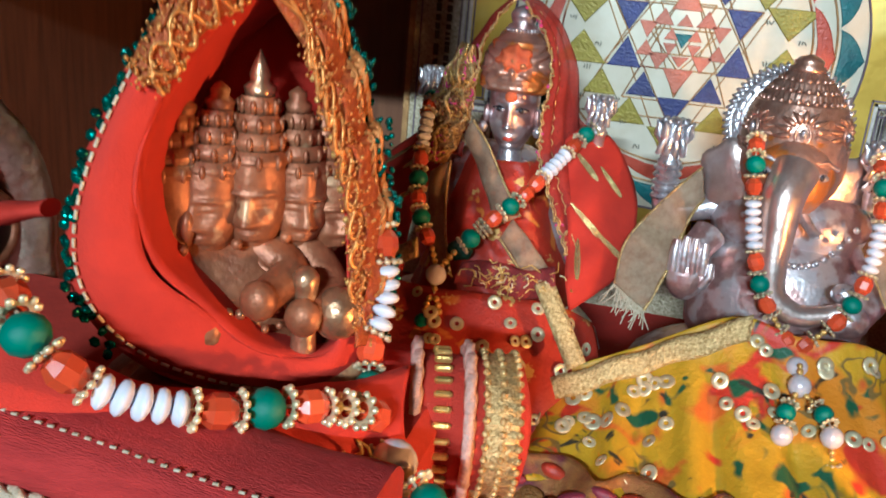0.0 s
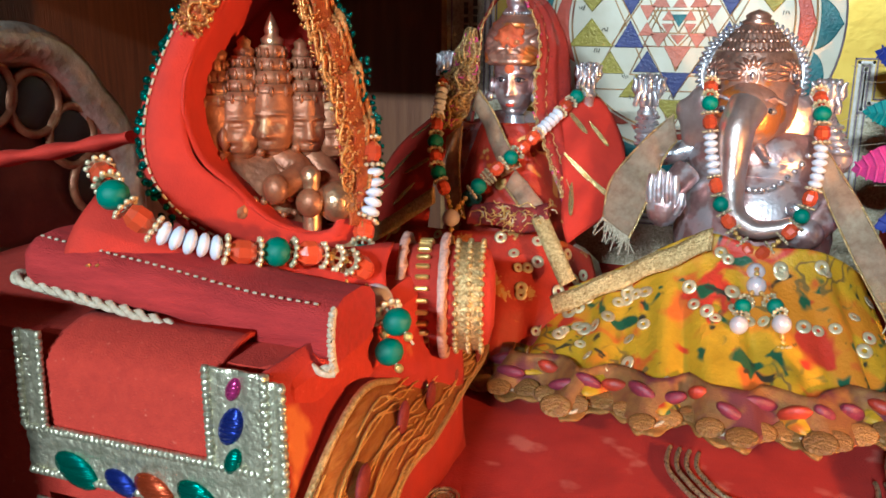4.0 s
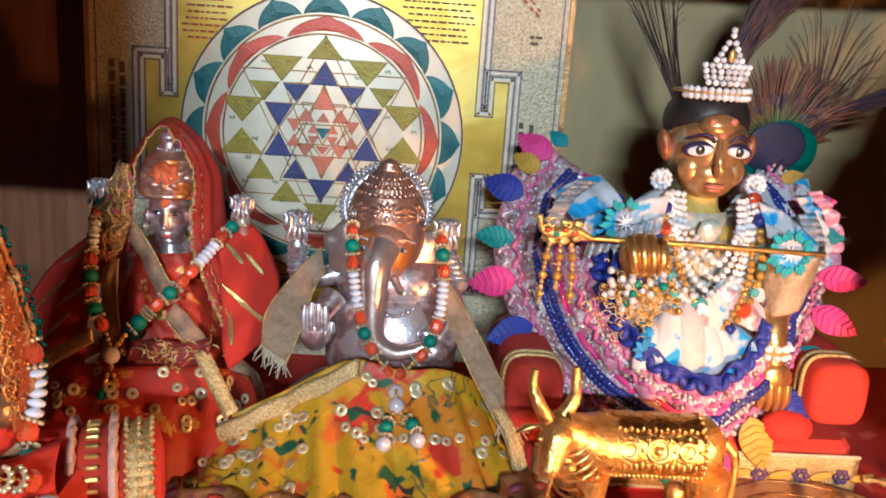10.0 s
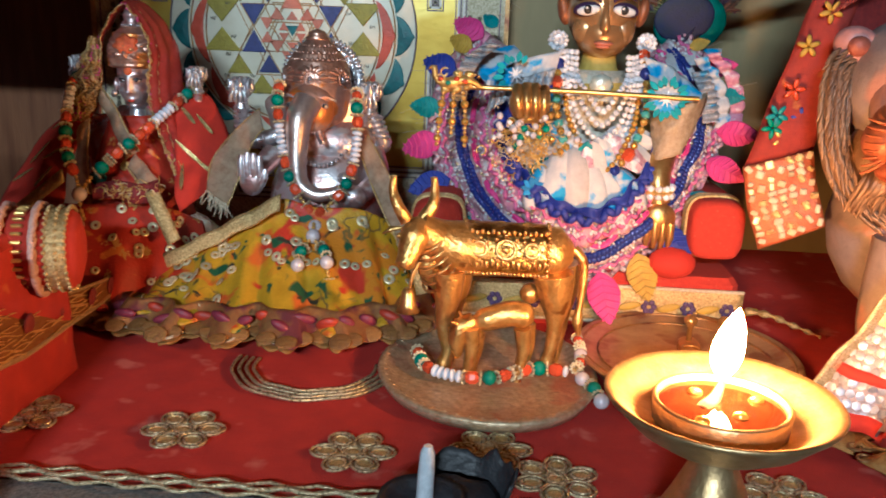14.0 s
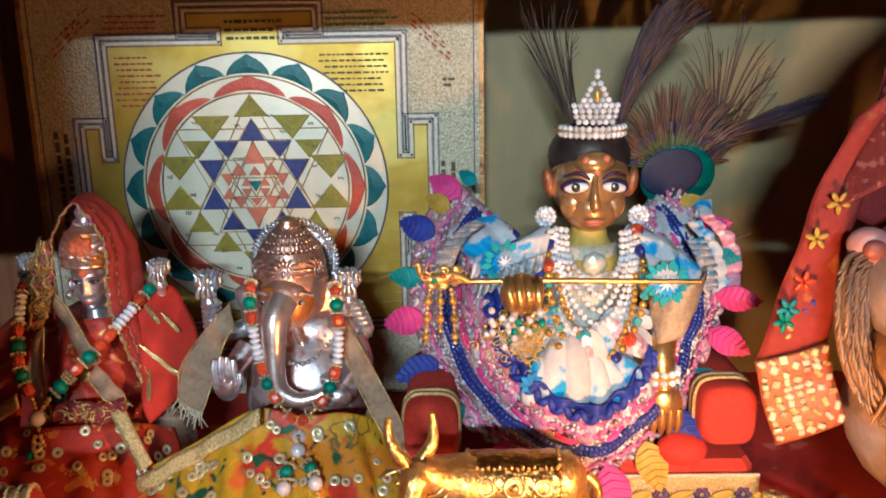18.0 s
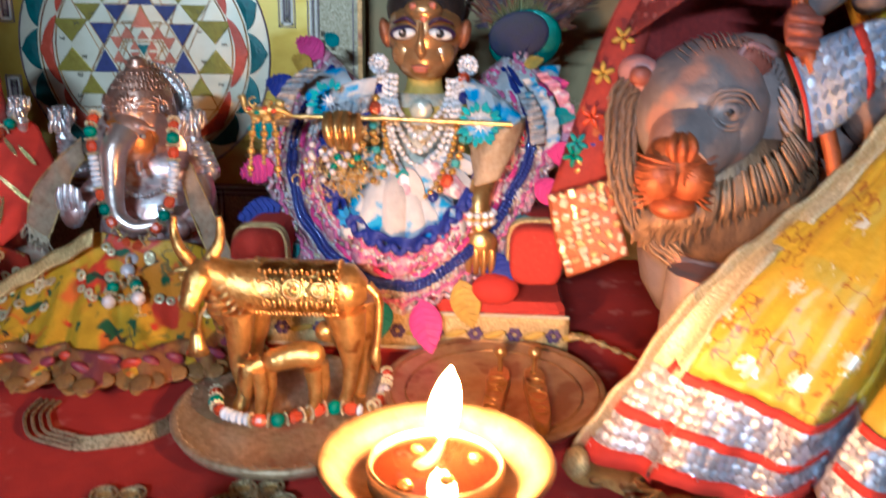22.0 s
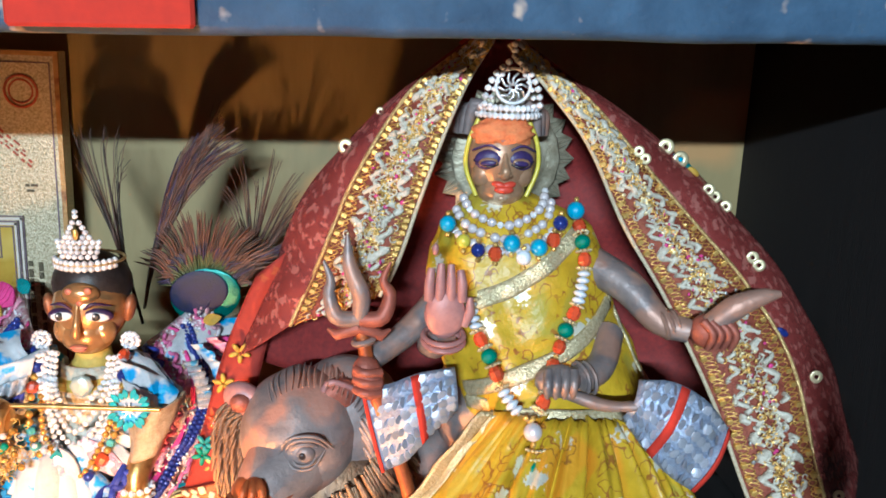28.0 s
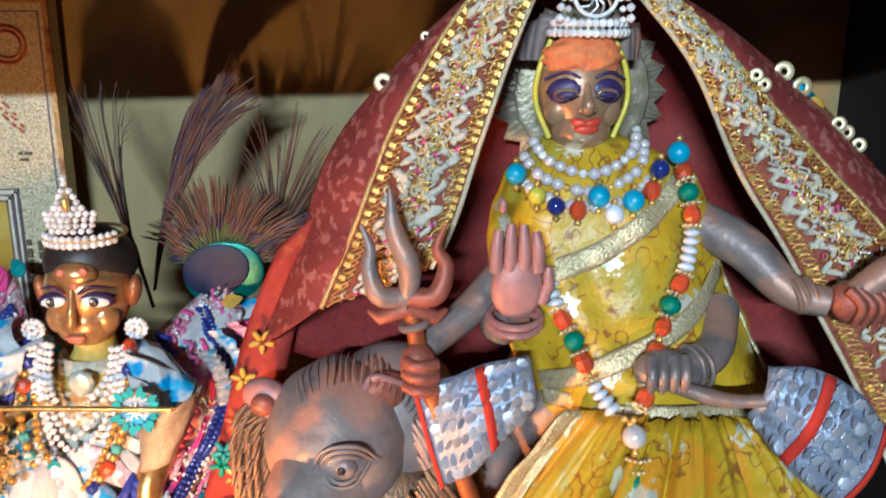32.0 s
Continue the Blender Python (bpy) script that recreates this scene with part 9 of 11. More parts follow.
for i in range(13):
    a = -1.15 + 2.3 * i / 12
    piece("crystal", BEADS["c"][1], kc, pose(KX + 0.0140 * math.sin(a), 0.2855 - 0.0155 * math.cos(a), 0.1585) @ Matrix.Diagonal((0.0016, 0.0016, 0.0016, 1)))
    piece("crystal", BEADS["c"][1], kc, pose(KX + 0.0143 * math.sin(a), 0.2855 - 0.0158 * math.cos(a), 0.1612) @ Matrix.Diagonal((0.0014, 0.0014, 0.0014, 1)))
for row, (z, half) in enumerate(((0.1640, 0.0068), (0.1662, 0.0078), (0.1684, 0.0082), (0.1706, 0.0088), (0.1728, 0.0050), (0.1750, 0.0036), (0.1772, 0.0026), (0.1794, 0.0014), (0.1822, 0.0), (0.1842, 0.0))):
    n = int(half / 0.0012) + 1
    for k in range(n):
        x = KX + (0 if n == 1 else -half + 2 * half * k / (n - 1))
        if abs(x - KX) < 0.0016 and 0.171 < z < 0.178:
            continue
        piece("crystal", BEADS["c"][1], kc, pose(x, 0.2700 + 0.25 * abs(x - KX), z, rnd.uniform(-20, 20), rnd.uniform(-20, 20)) @ Matrix.Diagonal((0.00135, 0.00135, 0.00135, 1)))
part("gold_drop", Geo().ell((KX, 0.2690, 0.1745), (0.0014, 0.001, 0.0026), n=10, k=8), GOLD, kc)
part("crown_wire", Geo().torus((KX, 0.2855, 0.1600), 0.0152, 0.0007, n=30, k=6), BAND_GOLD, kc)
for s in (-1, 1):
    ear = thing("crystal_earring", (KX + s * 0.0195, 0.278, 0.1245), "round white crystal flower earring", "earring", "earrings of the flute player")
    for k in range(12):
        a = k * math.pi / 6
        piece("crystal", BEADS["c"][1], ear, pose(KX + s * 0.0195 + 0.0036 * math.cos(a), 0.2745, 0.1245 + 0.0036 * math.sin(a)) @ Matrix.Diagonal((0.0012, 0.0012, 0.0012, 1)))
    for k in range(6):
        a = k * math.pi / 3
        piece("crystal", BEADS["c"][1], ear, pose(KX + s * 0.0195 + 0.0016 * math.cos(a), 0.2735, 0.1245 + 0.0016 * math.sin(a)) @ Matrix.Diagonal((0.0011, 0.0011, 0.0011, 1)))
    part("stud", Geo().ell((KX + s * 0.0195, 0.2755, 0.1245), (0.0042, 0.0010, 0.0042), n=14, k=6), SILVER, ear)
kn = thing("crystal_necklace", (KX, 0.262, 0.09), "several strands of white crystal, gold and coloured beads", "necklace")
for k, (w, low) in enumerate(((0.0155, 0.084), (0.0135, 0.090), (0.0115, 0.096), (0.0170, 0.078), (0.0185, 0.0730))):
    string_beads(kn, [(KX - w, 0.272 - 0.001 * k, 0.121), (KX - w * 0.95, 0.264, 0.110), (KX - w * 0.6, 0.2565, low + 0.008), (KX, 0.2525, low), (KX + w * 0.6, 0.2565, low + 0.008), (KX + w * 0.95, 0.264, 0.110), (KX + w, 0.272 - 0.001 * k, 0.120)], "c", 1.02)
string_beads(kn, [(KX - 0.0185, 0.270, 0.120), (KX - 0.0195, 0.262, 0.108), (KX - 0.0190, 0.254, 0.094), (KX - 0.0130, 0.2500, 0.078), (KX - 0.001, 0.2475, 0.0660), (KX + 0.012, 0.2500, 0.078), (KX + 0.0185, 0.254, 0.094), (KX + 0.0190, 0.262, 0.108), (KX + 0.0180, 0.270, 0.120)], "anarataatataanara", 1.05)
string_beads(kn, [(KX - 0.0165, 0.262, 0.104), (KX - 0.0120, 0.252, 0.088), (KX + 0.002, 0.2475, 0.0715), (KX + 0.0130, 0.252, 0.088), (KX + 0.0165, 0.262, 0.104)], "aaada", 0.85)
part("locket", Geo().ell((KX, 0.2655, 0.1060), (0.0052, 0.0022, 0.0052), n=16, k=8, warp=lambda d: 1 + 0.06 * math.cos(8 * math.atan2(d.x, d.z))), mat("mother_of_pearl", (0.7, 0.72, 0.62), (0.5, 0.55, 0.48), 0.2, 0.3), kn, "pale locket")
br = thing("crystal_bracelet", (0.1965, 0.249, 0.0635), "crystal and gold bracelet on the hanging wrist", "bracelet")
for z in (0.0615, 0.0650):
    for k in range(12):
        a = k * math.pi / 6
        piece("crystal", BEADS["c"][1], br, pose(0.1965 + 0.0068 * math.cos(a), 0.2505 + 0.0066 * math.sin(a), z) @ Matrix.Diagonal((0.0017, 0.0017, 0.0017, 1)))
part("band", Geo().torus((0.1965, 0.2505, 0.0632), 0.0064, 0.0011, n=24, k=6), GOLD, br)
br2 = thing("bead_bangle", (0.1375, 0.253, 0.088), "gold and dark bead bangle on the raised wrist", "bracelet")
string_beads(br2, [(0.1375 + 0.0075 * math.cos(a), 0.2535 + 0.006 * math.sin(a), 0.0875 + 0.002 * math.cos(a)) for a in np.linspace(-3.4, 0.3, 9)], "adadnaada", 1.1)

# ---- peacock feathers behind the doll ----
FBARB = mat("feather_barb", (0.035, 0.02, 0.02), (0.06, 0.035, 0.02), 0.4, 0.1, 300, 0)
FBROWN = mat("feather_brown", (0.17, 0.075, 0.04), (0.08, 0.035, 0.03), 0.4, 0.1, 300, 0)
FVIOLET = mat("feather_violet", (0.05, 0.025, 0.09), (0.03, 0.03, 0.04), 0.35, 0.2, 300, 0)
FGREEN = mat("feather_green", (0.1, 0.13, 0.04), (0.12, 0.1, 0.04), 0.3, 0.3, 200, 0.3)
FNAVY = mat("feather_navy", (0.006, 0.008, 0.06), (0.004, 0.005, 0.025), 0.5, 0.0, 200, 0.3)
FTEAL = mat("feather_teal", (0.0, 0.16, 0.14), (0.0, 0.1, 0.08), 0.25, 0.4, 200, 0.3)


def plume(label, stalk, spread, count, mats, seed, width=0.00032, part_at=0.35, tips=None):
    """A stalk whose barbs run beside it and part towards the tip; tips may name where single barbs end."""
    f = thing("peacock_feather", stalk[0], label, "feather", "peacock feathers")
    S = smooth_path(stalk, 40)
    part("shaft", Geo().tube(S, np.linspace(0.0008, 0.0003, 40), 6), mats[0], f)
    rr = random.Random(seed)
    g = Geo()
    for k in range(count):
        side = rr.uniform(-1, 1)
        i0 = int(39 * rr.uniform(0.0, part_at))
        i1 = int(39 * rr.uniform(max(part_at, 0.7), 1.0)) if tips is None else 39
        pts = []
        for i in np.linspace(i0, i1, 6).astype(int):
            t = (i - i0) / max(1, i1 - i0)
            d = S[min(39, i + 1)] - S[max(0, i - 1)]
            n = np.cross(d / np.linalg.norm(d), (0, 1, 0))
            pts.append(S[i] + n * side * spread * t ** 1.3 * (0.4 + 0.6 * i / 39) + np.array([0, rr.gauss(0, 0.0008), 0]))
        if tips is not None:
            e = np.array(tips[k % len(tips)]) + np.array([rr.gauss(0, 0.0022), rr.gauss(0, 0.002), rr.gauss(0, 0.0035)])
            m = pts[2] * 0.35 + e * 0.65 + (pts[4] - pts[2]) * 0.35
            pts = [pts[0], pts[1], pts[2], m, e]
        g.tube(smooth_path(pts, 14), np.linspace(width * 1.2, width * 0.45, 14), 4, mi=rr.randrange(len(mats)))
    part("plumage", g, mats, f, kind="stuff")
    return f


plume("dark wispy peacock feather behind the flute player", [(0.184, 0.318, 0.118), (0.176, 0.325, 0.142), (0.165, 0.335, 0.164), (0.158, 0.340, 0.182)], 0.0045, 34, [FBARB, FBARB, FBROWN], 1, 0.00034, 0.4,
      [(0.146, 0.346, 0.206), (0.152, 0.346, 0.210), (0.160, 0.346, 0.212), (0.169, 0.344, 0.210), (0.147, 0.346, 0.193), (0.172, 0.342, 0.196)])
plume("dense brown and violet peacock feather behind the flute player", [(0.184, 0.322, 0.125), (0.189, 0.326, 0.150), (0.199, 0.330, 0.179), (0.213, 0.333, 0.202), (0.230, 0.335, 0.216)], 0.0115, 260, [FBROWN, FVIOLET, FBARB, FBROWN], 3, 0.0004)
plume("thin brown tip of a peacock feather", [(0.200, 0.328, 0.172), (0.210, 0.332, 0.198), (0.222, 0.335, 0.229)], 0.0030, 16, [FBARB, FBROWN], 4, 0.0003)
plume("loose brown peacock feather behind the flute player", [(0.226, 0.328, 0.125), (0.236, 0.330, 0.147), (0.240, 0.333, 0.168)], 0.0040, 44, [FBROWN, FBROWN, FBARB], 5, 0.00034, 0.45,
      [(0.249, 0.335, 0.199), (0.259, 0.335, 0.191), (0.230, 0.335, 0.198), (0.239, 0.336, 0.190), (0.266, 0.334, 0.178), (0.222, 0.336, 0.186)])
plume("curved violet-black peacock feather", [(0.206, 0.310, 0.112), (0.222, 0.316, 0.136), (0.246, 0.321, 0.154), (0.288, 0.325, 0.168)], 0.0050, 120, [FVIOLET, FBARB, FVIOLET], 6, 0.0004)
plume("thin brown peacock feather", [(0.207, 0.310, 0.114), (0.240, 0.320, 0.150), (0.266, 0.328, 0.186)], 0.0080, 22, [FBROWN, FBARB], 7, 0.0003)
eye = thing("peacock_eye_feather", (0.212, 0.316, 0.105), "peacock feather with navy eye, green fan and violet ring", "feather", "peacock feathers")
for nm, c, r, m in (("outer_green", (0.2160, 0.3150, 0.1340), (0.0175, 0.0010, 0.0140), FTEAL), ("eye_navy", (0.2130, 0.3138, 0.1360), (0.0145, 0.0010, 0.0112), FNAVY)):
    part(nm, Geo().ell(c, r, (0, -14, 0), n=36, k=10), m, eye)
rr = random.Random(8)
for nm, r0, r1, count, ms in (("green_fan", 0.010, 0.0240, 240, [FGREEN, FGREEN, mat("feather_olive", (0.12, 0.14, 0.05), (0.07, 0.08, 0.03), 0.4, 0.2, 300, 0)]), ("violet_ring", 0.0215, 0.0285, 240, [FVIOLET, FBROWN, FBROWN]), ("outer_barb_fan", 0.026, 0.0440, 110, [FBROWN, FBARB, FBROWN])):
    g = Geo()
    for k in range(count):
        a = rr.uniform(-1.25, 1.25) if nm != "outer_barb_fan" else rr.uniform(-1.15, 1.15)
        d = np.array((math.sin(a) * 0.82 + 0.10, 0, math.cos(a)))
        o = np.array((0.2125, 0.3185 + rr.gauss(0, 0.0006), 0.1320))
        u, w = r0 * rr.uniform(0.9, 1.08), r1 * rr.uniform(0.88, 1.06)
        bend = np.array([0.0022 * math.sin(a), 0, -0.0012 * abs(a)])
        g.tube(smooth_path([o + d * u, o + d * (0.5 * u + 0.5 * w) - bend * 0.3, o + d * w + bend], 6), [0.0005, 0.0006, 0.0006, 0.0005, 0.0004, 0.00015], 4, mi=rr.randrange(len(ms)))
    part(nm, g, ms, eye, kind="stuff")

# ---- goddess on her lion ----
DX = 0.347


def lion_goddess():
    g = Geo()
    G0, RED, MN, OR, PK, SK_, INKI, KO, LP, VE, YE, HALO, LI = range(13)
    HX = 0.3455
    # head: a narrow face, brows, lidded eyes, smiling red lips
    g.ell((HX, 0.212, 0.2200), (0.0132, 0.0132, 0.0172), n=32, k=20, mi=SK_, warp=lambda d: 1 - 0.16 * max(0, -d.z) * abs(d.x))
    g.ell((HX, 0.2072, 0.2095), (0.0088, 0.0084, 0.0074), n=24, k=14, mi=SK_)
    g.tube(smooth_path([(HX, 0.2004, 0.2245), (HX, 0.1988, 0.2195), (HX, 0.1968, 0.2165), (HX, 0.1998, 0.2148)], 10), [0.0008, 0.0010, 0.0012, 0.0013, 0.0015, 0.0018, 0.0020, 0.0020, 0.0016, 0.0008], 10, mi=SK_)
    for s in (-1, 1):
        g.ell((HX + s * 0.0015, 0.1978, 0.2158), (0.0014, 0.0012, 0.0010), n=10, k=6, mi=SK_)
        g.ell((HX + s * 0.0018, 0.1990, 0.2121), (0.0028, 0.0012, 0.0013), (0, s * -10, s * 12), n=12, k=6, mi=LP)
        g.ell((HX + s * 0.0066, 0.2055, 0.2150), (0.0046, 0.0042, 0.0050), n=16, k=10, mi=SK_)
        g.ell((HX + s * 0.0060, 0.2010, 0.2208), (0.0050, 0.0016, 0.0036), (0, s * 8, s * 18), n=18, k=10, mi=KO)
        g.ell((HX + s * 0.0060, 0.1998, 0.2200), (0.0036, 0.0010, 0.0018), (0, s * 6, s * 18), n=14, k=8, mi=SK_)
        g.ell((HX + s * 0.0060, 0.1991, 0.2198), (0.0030, 0.0008, 0.0011), (0, s * 6, s * 18), n=12, k=6, mi=KO)
        g.tube(smooth_path([(HX + s * 0.0018, 0.1996, 0.2196), (HX + s * 0.0060, 0.1986, 0.2186), (HX + s * 0.0108, 0.2026, 0.2204)], 8), 0.00045, 5, mi=INKI)
        g.tube(smooth_path([(HX + s * 0.0020, 0.1994, 0.2244), (HX + s * 0.0062, 0.1994, 0.2262), (HX + s * 0.0114, 0.2035, 0.2238)], 8), 0.00045, 5, mi=KO)
        g.tube(smooth_path([(HX + s * 0.0092, 0.208, 0.2345), (HX + s * 0.0126, 0.207, 0.2260), (HX + s * 0.0132, 0.207, 0.2170), (HX + s * 0.0092, 0.2055, 0.2070)], 14), 0.0009, 6, mi=YE)
        for q in range(3):
            g.tube(smooth_path([(HX + s * (0.0070 + 0.0022 * q), 0.208 + 0.002 * q, 0.2370), (HX + s * (0.0110 + 0.0022 * q), 0.209 + 0.002 * q, 0.2400 - 0.002 * q), (HX + s * (0.0130 + 0.0016 * q), 0.211 + 0.002 * q, 0.2290)], 10), np.linspace(0.0026, 0.0018, 10), 8, mi=G0)
    g.ell((HX, 0.1986, 0.2104), (0.0036, 0.0015, 0.0015), n=14, k=8, mi=LP)
    g.ell((HX - 0.0005, 0.2000, 0.2072), (0.0024, 0.0016, 0.0014), n=12, k=6, mi=SK_)
    g.ell((HX - 0.0005, 0.2052, 0.2300), (0.0112, 0.0062, 0.0066), n=40, k=24, mi=VE, warp=lambda d: 1 + 0.07 * math.sin(8 * d.x + 3 * math.sin(7 * d.z)) + 0.05 * wob(d.x * 4, d.z * 4, d.y * 4))
    g.ell((HX - 0.0012, 0.2000, 0.2285), (0.0012, 0.0008, 0.0012), n=8, k=6, mi=PK)
    # leafy halo: two rings of pointed leaves with midribs
    hx, hz = 0.3500, 0.2180
    g.ell((hx, 0.2285, hz), (0.0215, 0.0012, 0.0215), n=30, k=8, mi=HALO)
    for ring, (r0, r1, half, y) in enumerate(((0.008, 0.0290, 0.0046, 0.2275), (0.006, 0.0205, 0.0034, 0.2262))):
        n = 22 if ring == 0 else 18
        for k in range(n):
            a = 2 * math.pi * (k + 0.5 * ring) / n
            m4 = Matrix.Translation((hx, y, hz)) @ Matrix.Rotation(-a, 4, "Y") @ Matrix.Rotation(radians(90), 4, "X") @ pose(0, 0, 0, 0, 14, 0)
            out = [(r0, -half * 0.3), (r0 + (r1 - r0) * 0.5, -half), (r0 + (r1 - r0) * 0.8, -half * 0.75), (r1, 0), (r0 + (r1 - r0) * 0.8, half * 0.75), (r0 + (r1 - r0) * 0.5, half), (r0, half * 0.3)]
            g.slab(out, 0.0008, m4, mi=HALO, dome=0.0006)
            for v in (-0.5, 0.0, 0.5):
                g.tube([m4 @ Vector((r0, 0, 0.0012)), m4 @ Vector((r0 + (r1 - r0) * 0.55, v * half, 0.0013)), m4 @ Vector((r1 - 0.001 - 0.003 * abs(v), v * half * 0.5, 0.0011))], 0.00035, 4, mi=HALO)
    g.lathe([(0.0065, 0.008), (0.0062, 0.002), (0.0075, -0.004), (0.013, -0.008)], (HX, 0.212, 0.200), 18, mi=SK_)
    # torso core
    g.ell((DX + 0.005, 0.216, 0.172), (0.026, 0.013, 0.028), n=18, k=12, mi=G0)
    g.ell((DX + 0.008, 0.208, 0.125), (0.032, 0.022, 0.030), n=18, k=12, mi=G0)
    # raised open palm
    px = DX - 0.0225
    g.tube(smooth_path([(DX - 0.012, 0.205, 0.170), (DX - 0.026, 0.190, 0.155), (px + 0.001, 0.1835, 0.1600)], 12), np.linspace(0.0060, 0.0048, 12), 12, mi=G0)
    g.ell((px, 0.1790, 0.1700), (0.0072, 0.0030, 0.0090), n=16, k=10, mi=PK)
    for q in range(4):
        g.tube([(px - 0.0058 + q * 0.0038, 0.1785, 0.1750), (px - 0.0058 + q * 0.0037, 0.1775, 0.1820), (px - 0.0052 + q * 0.0033, 0.1788, 0.1880 - 0.0009 * (q - 1.4) ** 2)], [0.0019, 0.0018, 0.0013], 8, mi=PK)
    g.tube([(px + 0.0066, 0.1795, 0.166), (px + 0.0086, 0.1785, 0.171), (px + 0.0084, 0.179, 0.176)], [0.0020, 0.0018, 0.0012], 8, mi=PK)
    for z in (0.1590, 0.1612):
        g.torus((px, 0.1820, z), 0.0070, 0.0011, (12, 0, 0), 20, 6, mi=PK)
    g.ell((px - 0.004, 0.180, 0.1925), (0.0012, 0.001, 0.0022), n=8, k=6, mi=PK)
    # hand before the waist with a bud pointing out
    g.tube(smooth_path([(DX + 0.040, 0.196, 0.158), (DX + 0.034, 0.182, 0.150), (DX + 0.024, 0.1745, 0.1475)], 14), np.linspace(0.0060, 0.0050, 14), 12, mi=G0)
    for x in (0.0260, 0.0285):
        g.torus((DX + x, 0.1760, 0.1480), 0.0056, 0.0008, (0, 80, 20), 18, 6, mi=G0)
    g.ell((DX + 0.0170, 0.1720, 0.1485), (0.0082, 0.0054, 0.0060), n=16, k=10, mi=G0)
    for q in range(4):
        g.tube(smooth_path([(DX + 0.0130 + q * 0.0030, 0.1700, 0.1530), (DX + 0.0122 + q * 0.0030, 0.1658, 0.1490), (DX + 0.0126 + q * 0.0030, 0.1675, 0.1440)], 8), [0.0016, 0.0017, 0.0017, 0.0016, 0.0015, 0.0014, 0.0012, 0.0008], 8, mi=G0)
    g.tube(smooth_path([(DX + 0.018, 0.1700, 0.1455), (DX + 0.032, 0.1680, 0.1415), (DX + 0.043, 0.1668, 0.1415), (DX + 0.053, 0.1660, 0.1425)], 16), np.interp(np.linspace(0, 1, 16), [0, 0.35, 0.6, 0.8, 1], [0.0028, 0.0032, 0.0024, 0.0028, 0.0008]), 10, mi=G0, flat=0.75)
    # third arm reaching out, a conch in its hand
    g.tube(smooth_path([(DX + 0.034, 0.205, 0.182), (DX + 0.046, 0.196, 0.176), (DX + 0.056, 0.187, 0.1660), (DX + 0.066, 0.183, 0.1635)], 18), np.interp(np.linspace(0, 1, 18), [0, 0.4, 0.8, 1], [0.0072, 0.0064, 0.0050, 0.0044]), 12, mi=G0)
    for x in (0.0570, 0.0595, 0.062):
        g.torus((DX + x, 0.1860, 0.1650), 0.0052, 0.0009, (0, 70, 0), 18, 6, mi=G0)
    g.ell((DX + 0.0725, 0.1815, 0.1640), (0.0075, 0.0052, 0.0064), (0, 20, 0), n=14, k=10, mi=RED)
    for q in range(4):
        g.tube(smooth_path([(DX + 0.0685 + q * 0.0028, 0.1775, 0.1690), (DX + 0.0715 + q * 0.0028, 0.1748, 0.1650), (DX + 0.0705 + q * 0.0028, 0.1765, 0.1590)], 8), np.linspace(0.0017, 0.0011, 8), 8, mi=RED)
    g.tube(smooth_path([(DX + 0.072, 0.180, 0.167), (DX + 0.080, 0.178, 0.1745), (DX + 0.088, 0.1768, 0.1785), (DX + 0.0945, 0.176, 0.1800)], 12), np.interp(np.linspace(0, 1, 12), [0, 0.4, 0.8, 1], [0.0040, 0.0046, 0.0030, 0.0012]), 10, mi=G0)
    # trident and the hand on its staff
    g.tube(smooth_path([(DX - 0.018, 0.206, 0.172), (DX - 0.034, 0.196, 0.158), (DX - 0.0470, 0.1880, 0.1500)], 12), np.linspace(0.0060, 0.0042, 12), 12, mi=G0)
    g.tube([(0.2955, 0.1850, 0.1640), (0.2990, 0.1830, 0.145), (0.3125, 0.1800, 0.107), (0.3200, 0.178, 0.080)], [0.0024, 0.0027, 0.0027, 0.0025], 12, mi=OR)
    g.ell((0.2985, 0.1820, 0.1450), (0.0056, 0.0050, 0.0085), (0, -14, 0), n=14, k=10, mi=RED)
    for q in range(3):
        g.tube(smooth_path([(0.2940, 0.1800, 0.1490 - 0.0038 * q), (0.2975, 0.1772, 0.1485 - 0.0038 * q), (0.3030, 0.1795, 0.1480 - 0.0038 * q)], 8), 0.0016, 8, mi=RED)
    g.torus((0.2968, 0.1845, 0.1580), 0.0036, 0.0012, (0, -14, 0), 16, 6, mi=G0)
    bx, bz = 0.2950, 0.1660
    g.tube(smooth_path([(bx, 0.184, bz), (bx + 0.0006, 0.183, bz + 0.009), (bx - 0.0035, 0.184, bz + 0.019), (bx - 0.0045, 0.185, bz + 0.0300)], 14), np.interp(np.linspace(0, 1, 14), [0, 0.35, 0.7, 1], [0.0028, 0.0034, 0.0024, 0.0005]), 10, mi=G0)
    for s in (-1, 1):
        g.tube(smooth_path([(bx, 0.184, bz), (bx + s * 0.0078, 0.183, bz + 0.0010), (bx + s * 0.0105, 0.184, bz + 0.009), (bx + s * 0.0090 - 0.001, 0.184, bz + 0.014), (bx + s * 0.0115 - 0.001, 0.185, bz + 0.0205)], 18), np.interp(np.linspace(0, 1, 18), [0, 0.3, 0.6, 1], [0.0028, 0.0030, 0.0022, 0.0005]), 10, mi=RED if s > 0 else G0)
        g.tube([(bx, 0.184, bz - 0.003), (bx + s * 0.008, 0.184, bz - 0.0060), (bx + s * 0.011, 0.185, bz - 0.004)], [0.0026, 0.0020, 0.0006], 8, mi=RED)
    # lion: skull with brows and cheeks, lidded eye, grooved orange muzzle, ears, ruff of mane
    def skull(d):
        brow = 0.07 * math.exp(-((d.z - 0.38) / 0.12) ** 2) * max(0, -d.y)
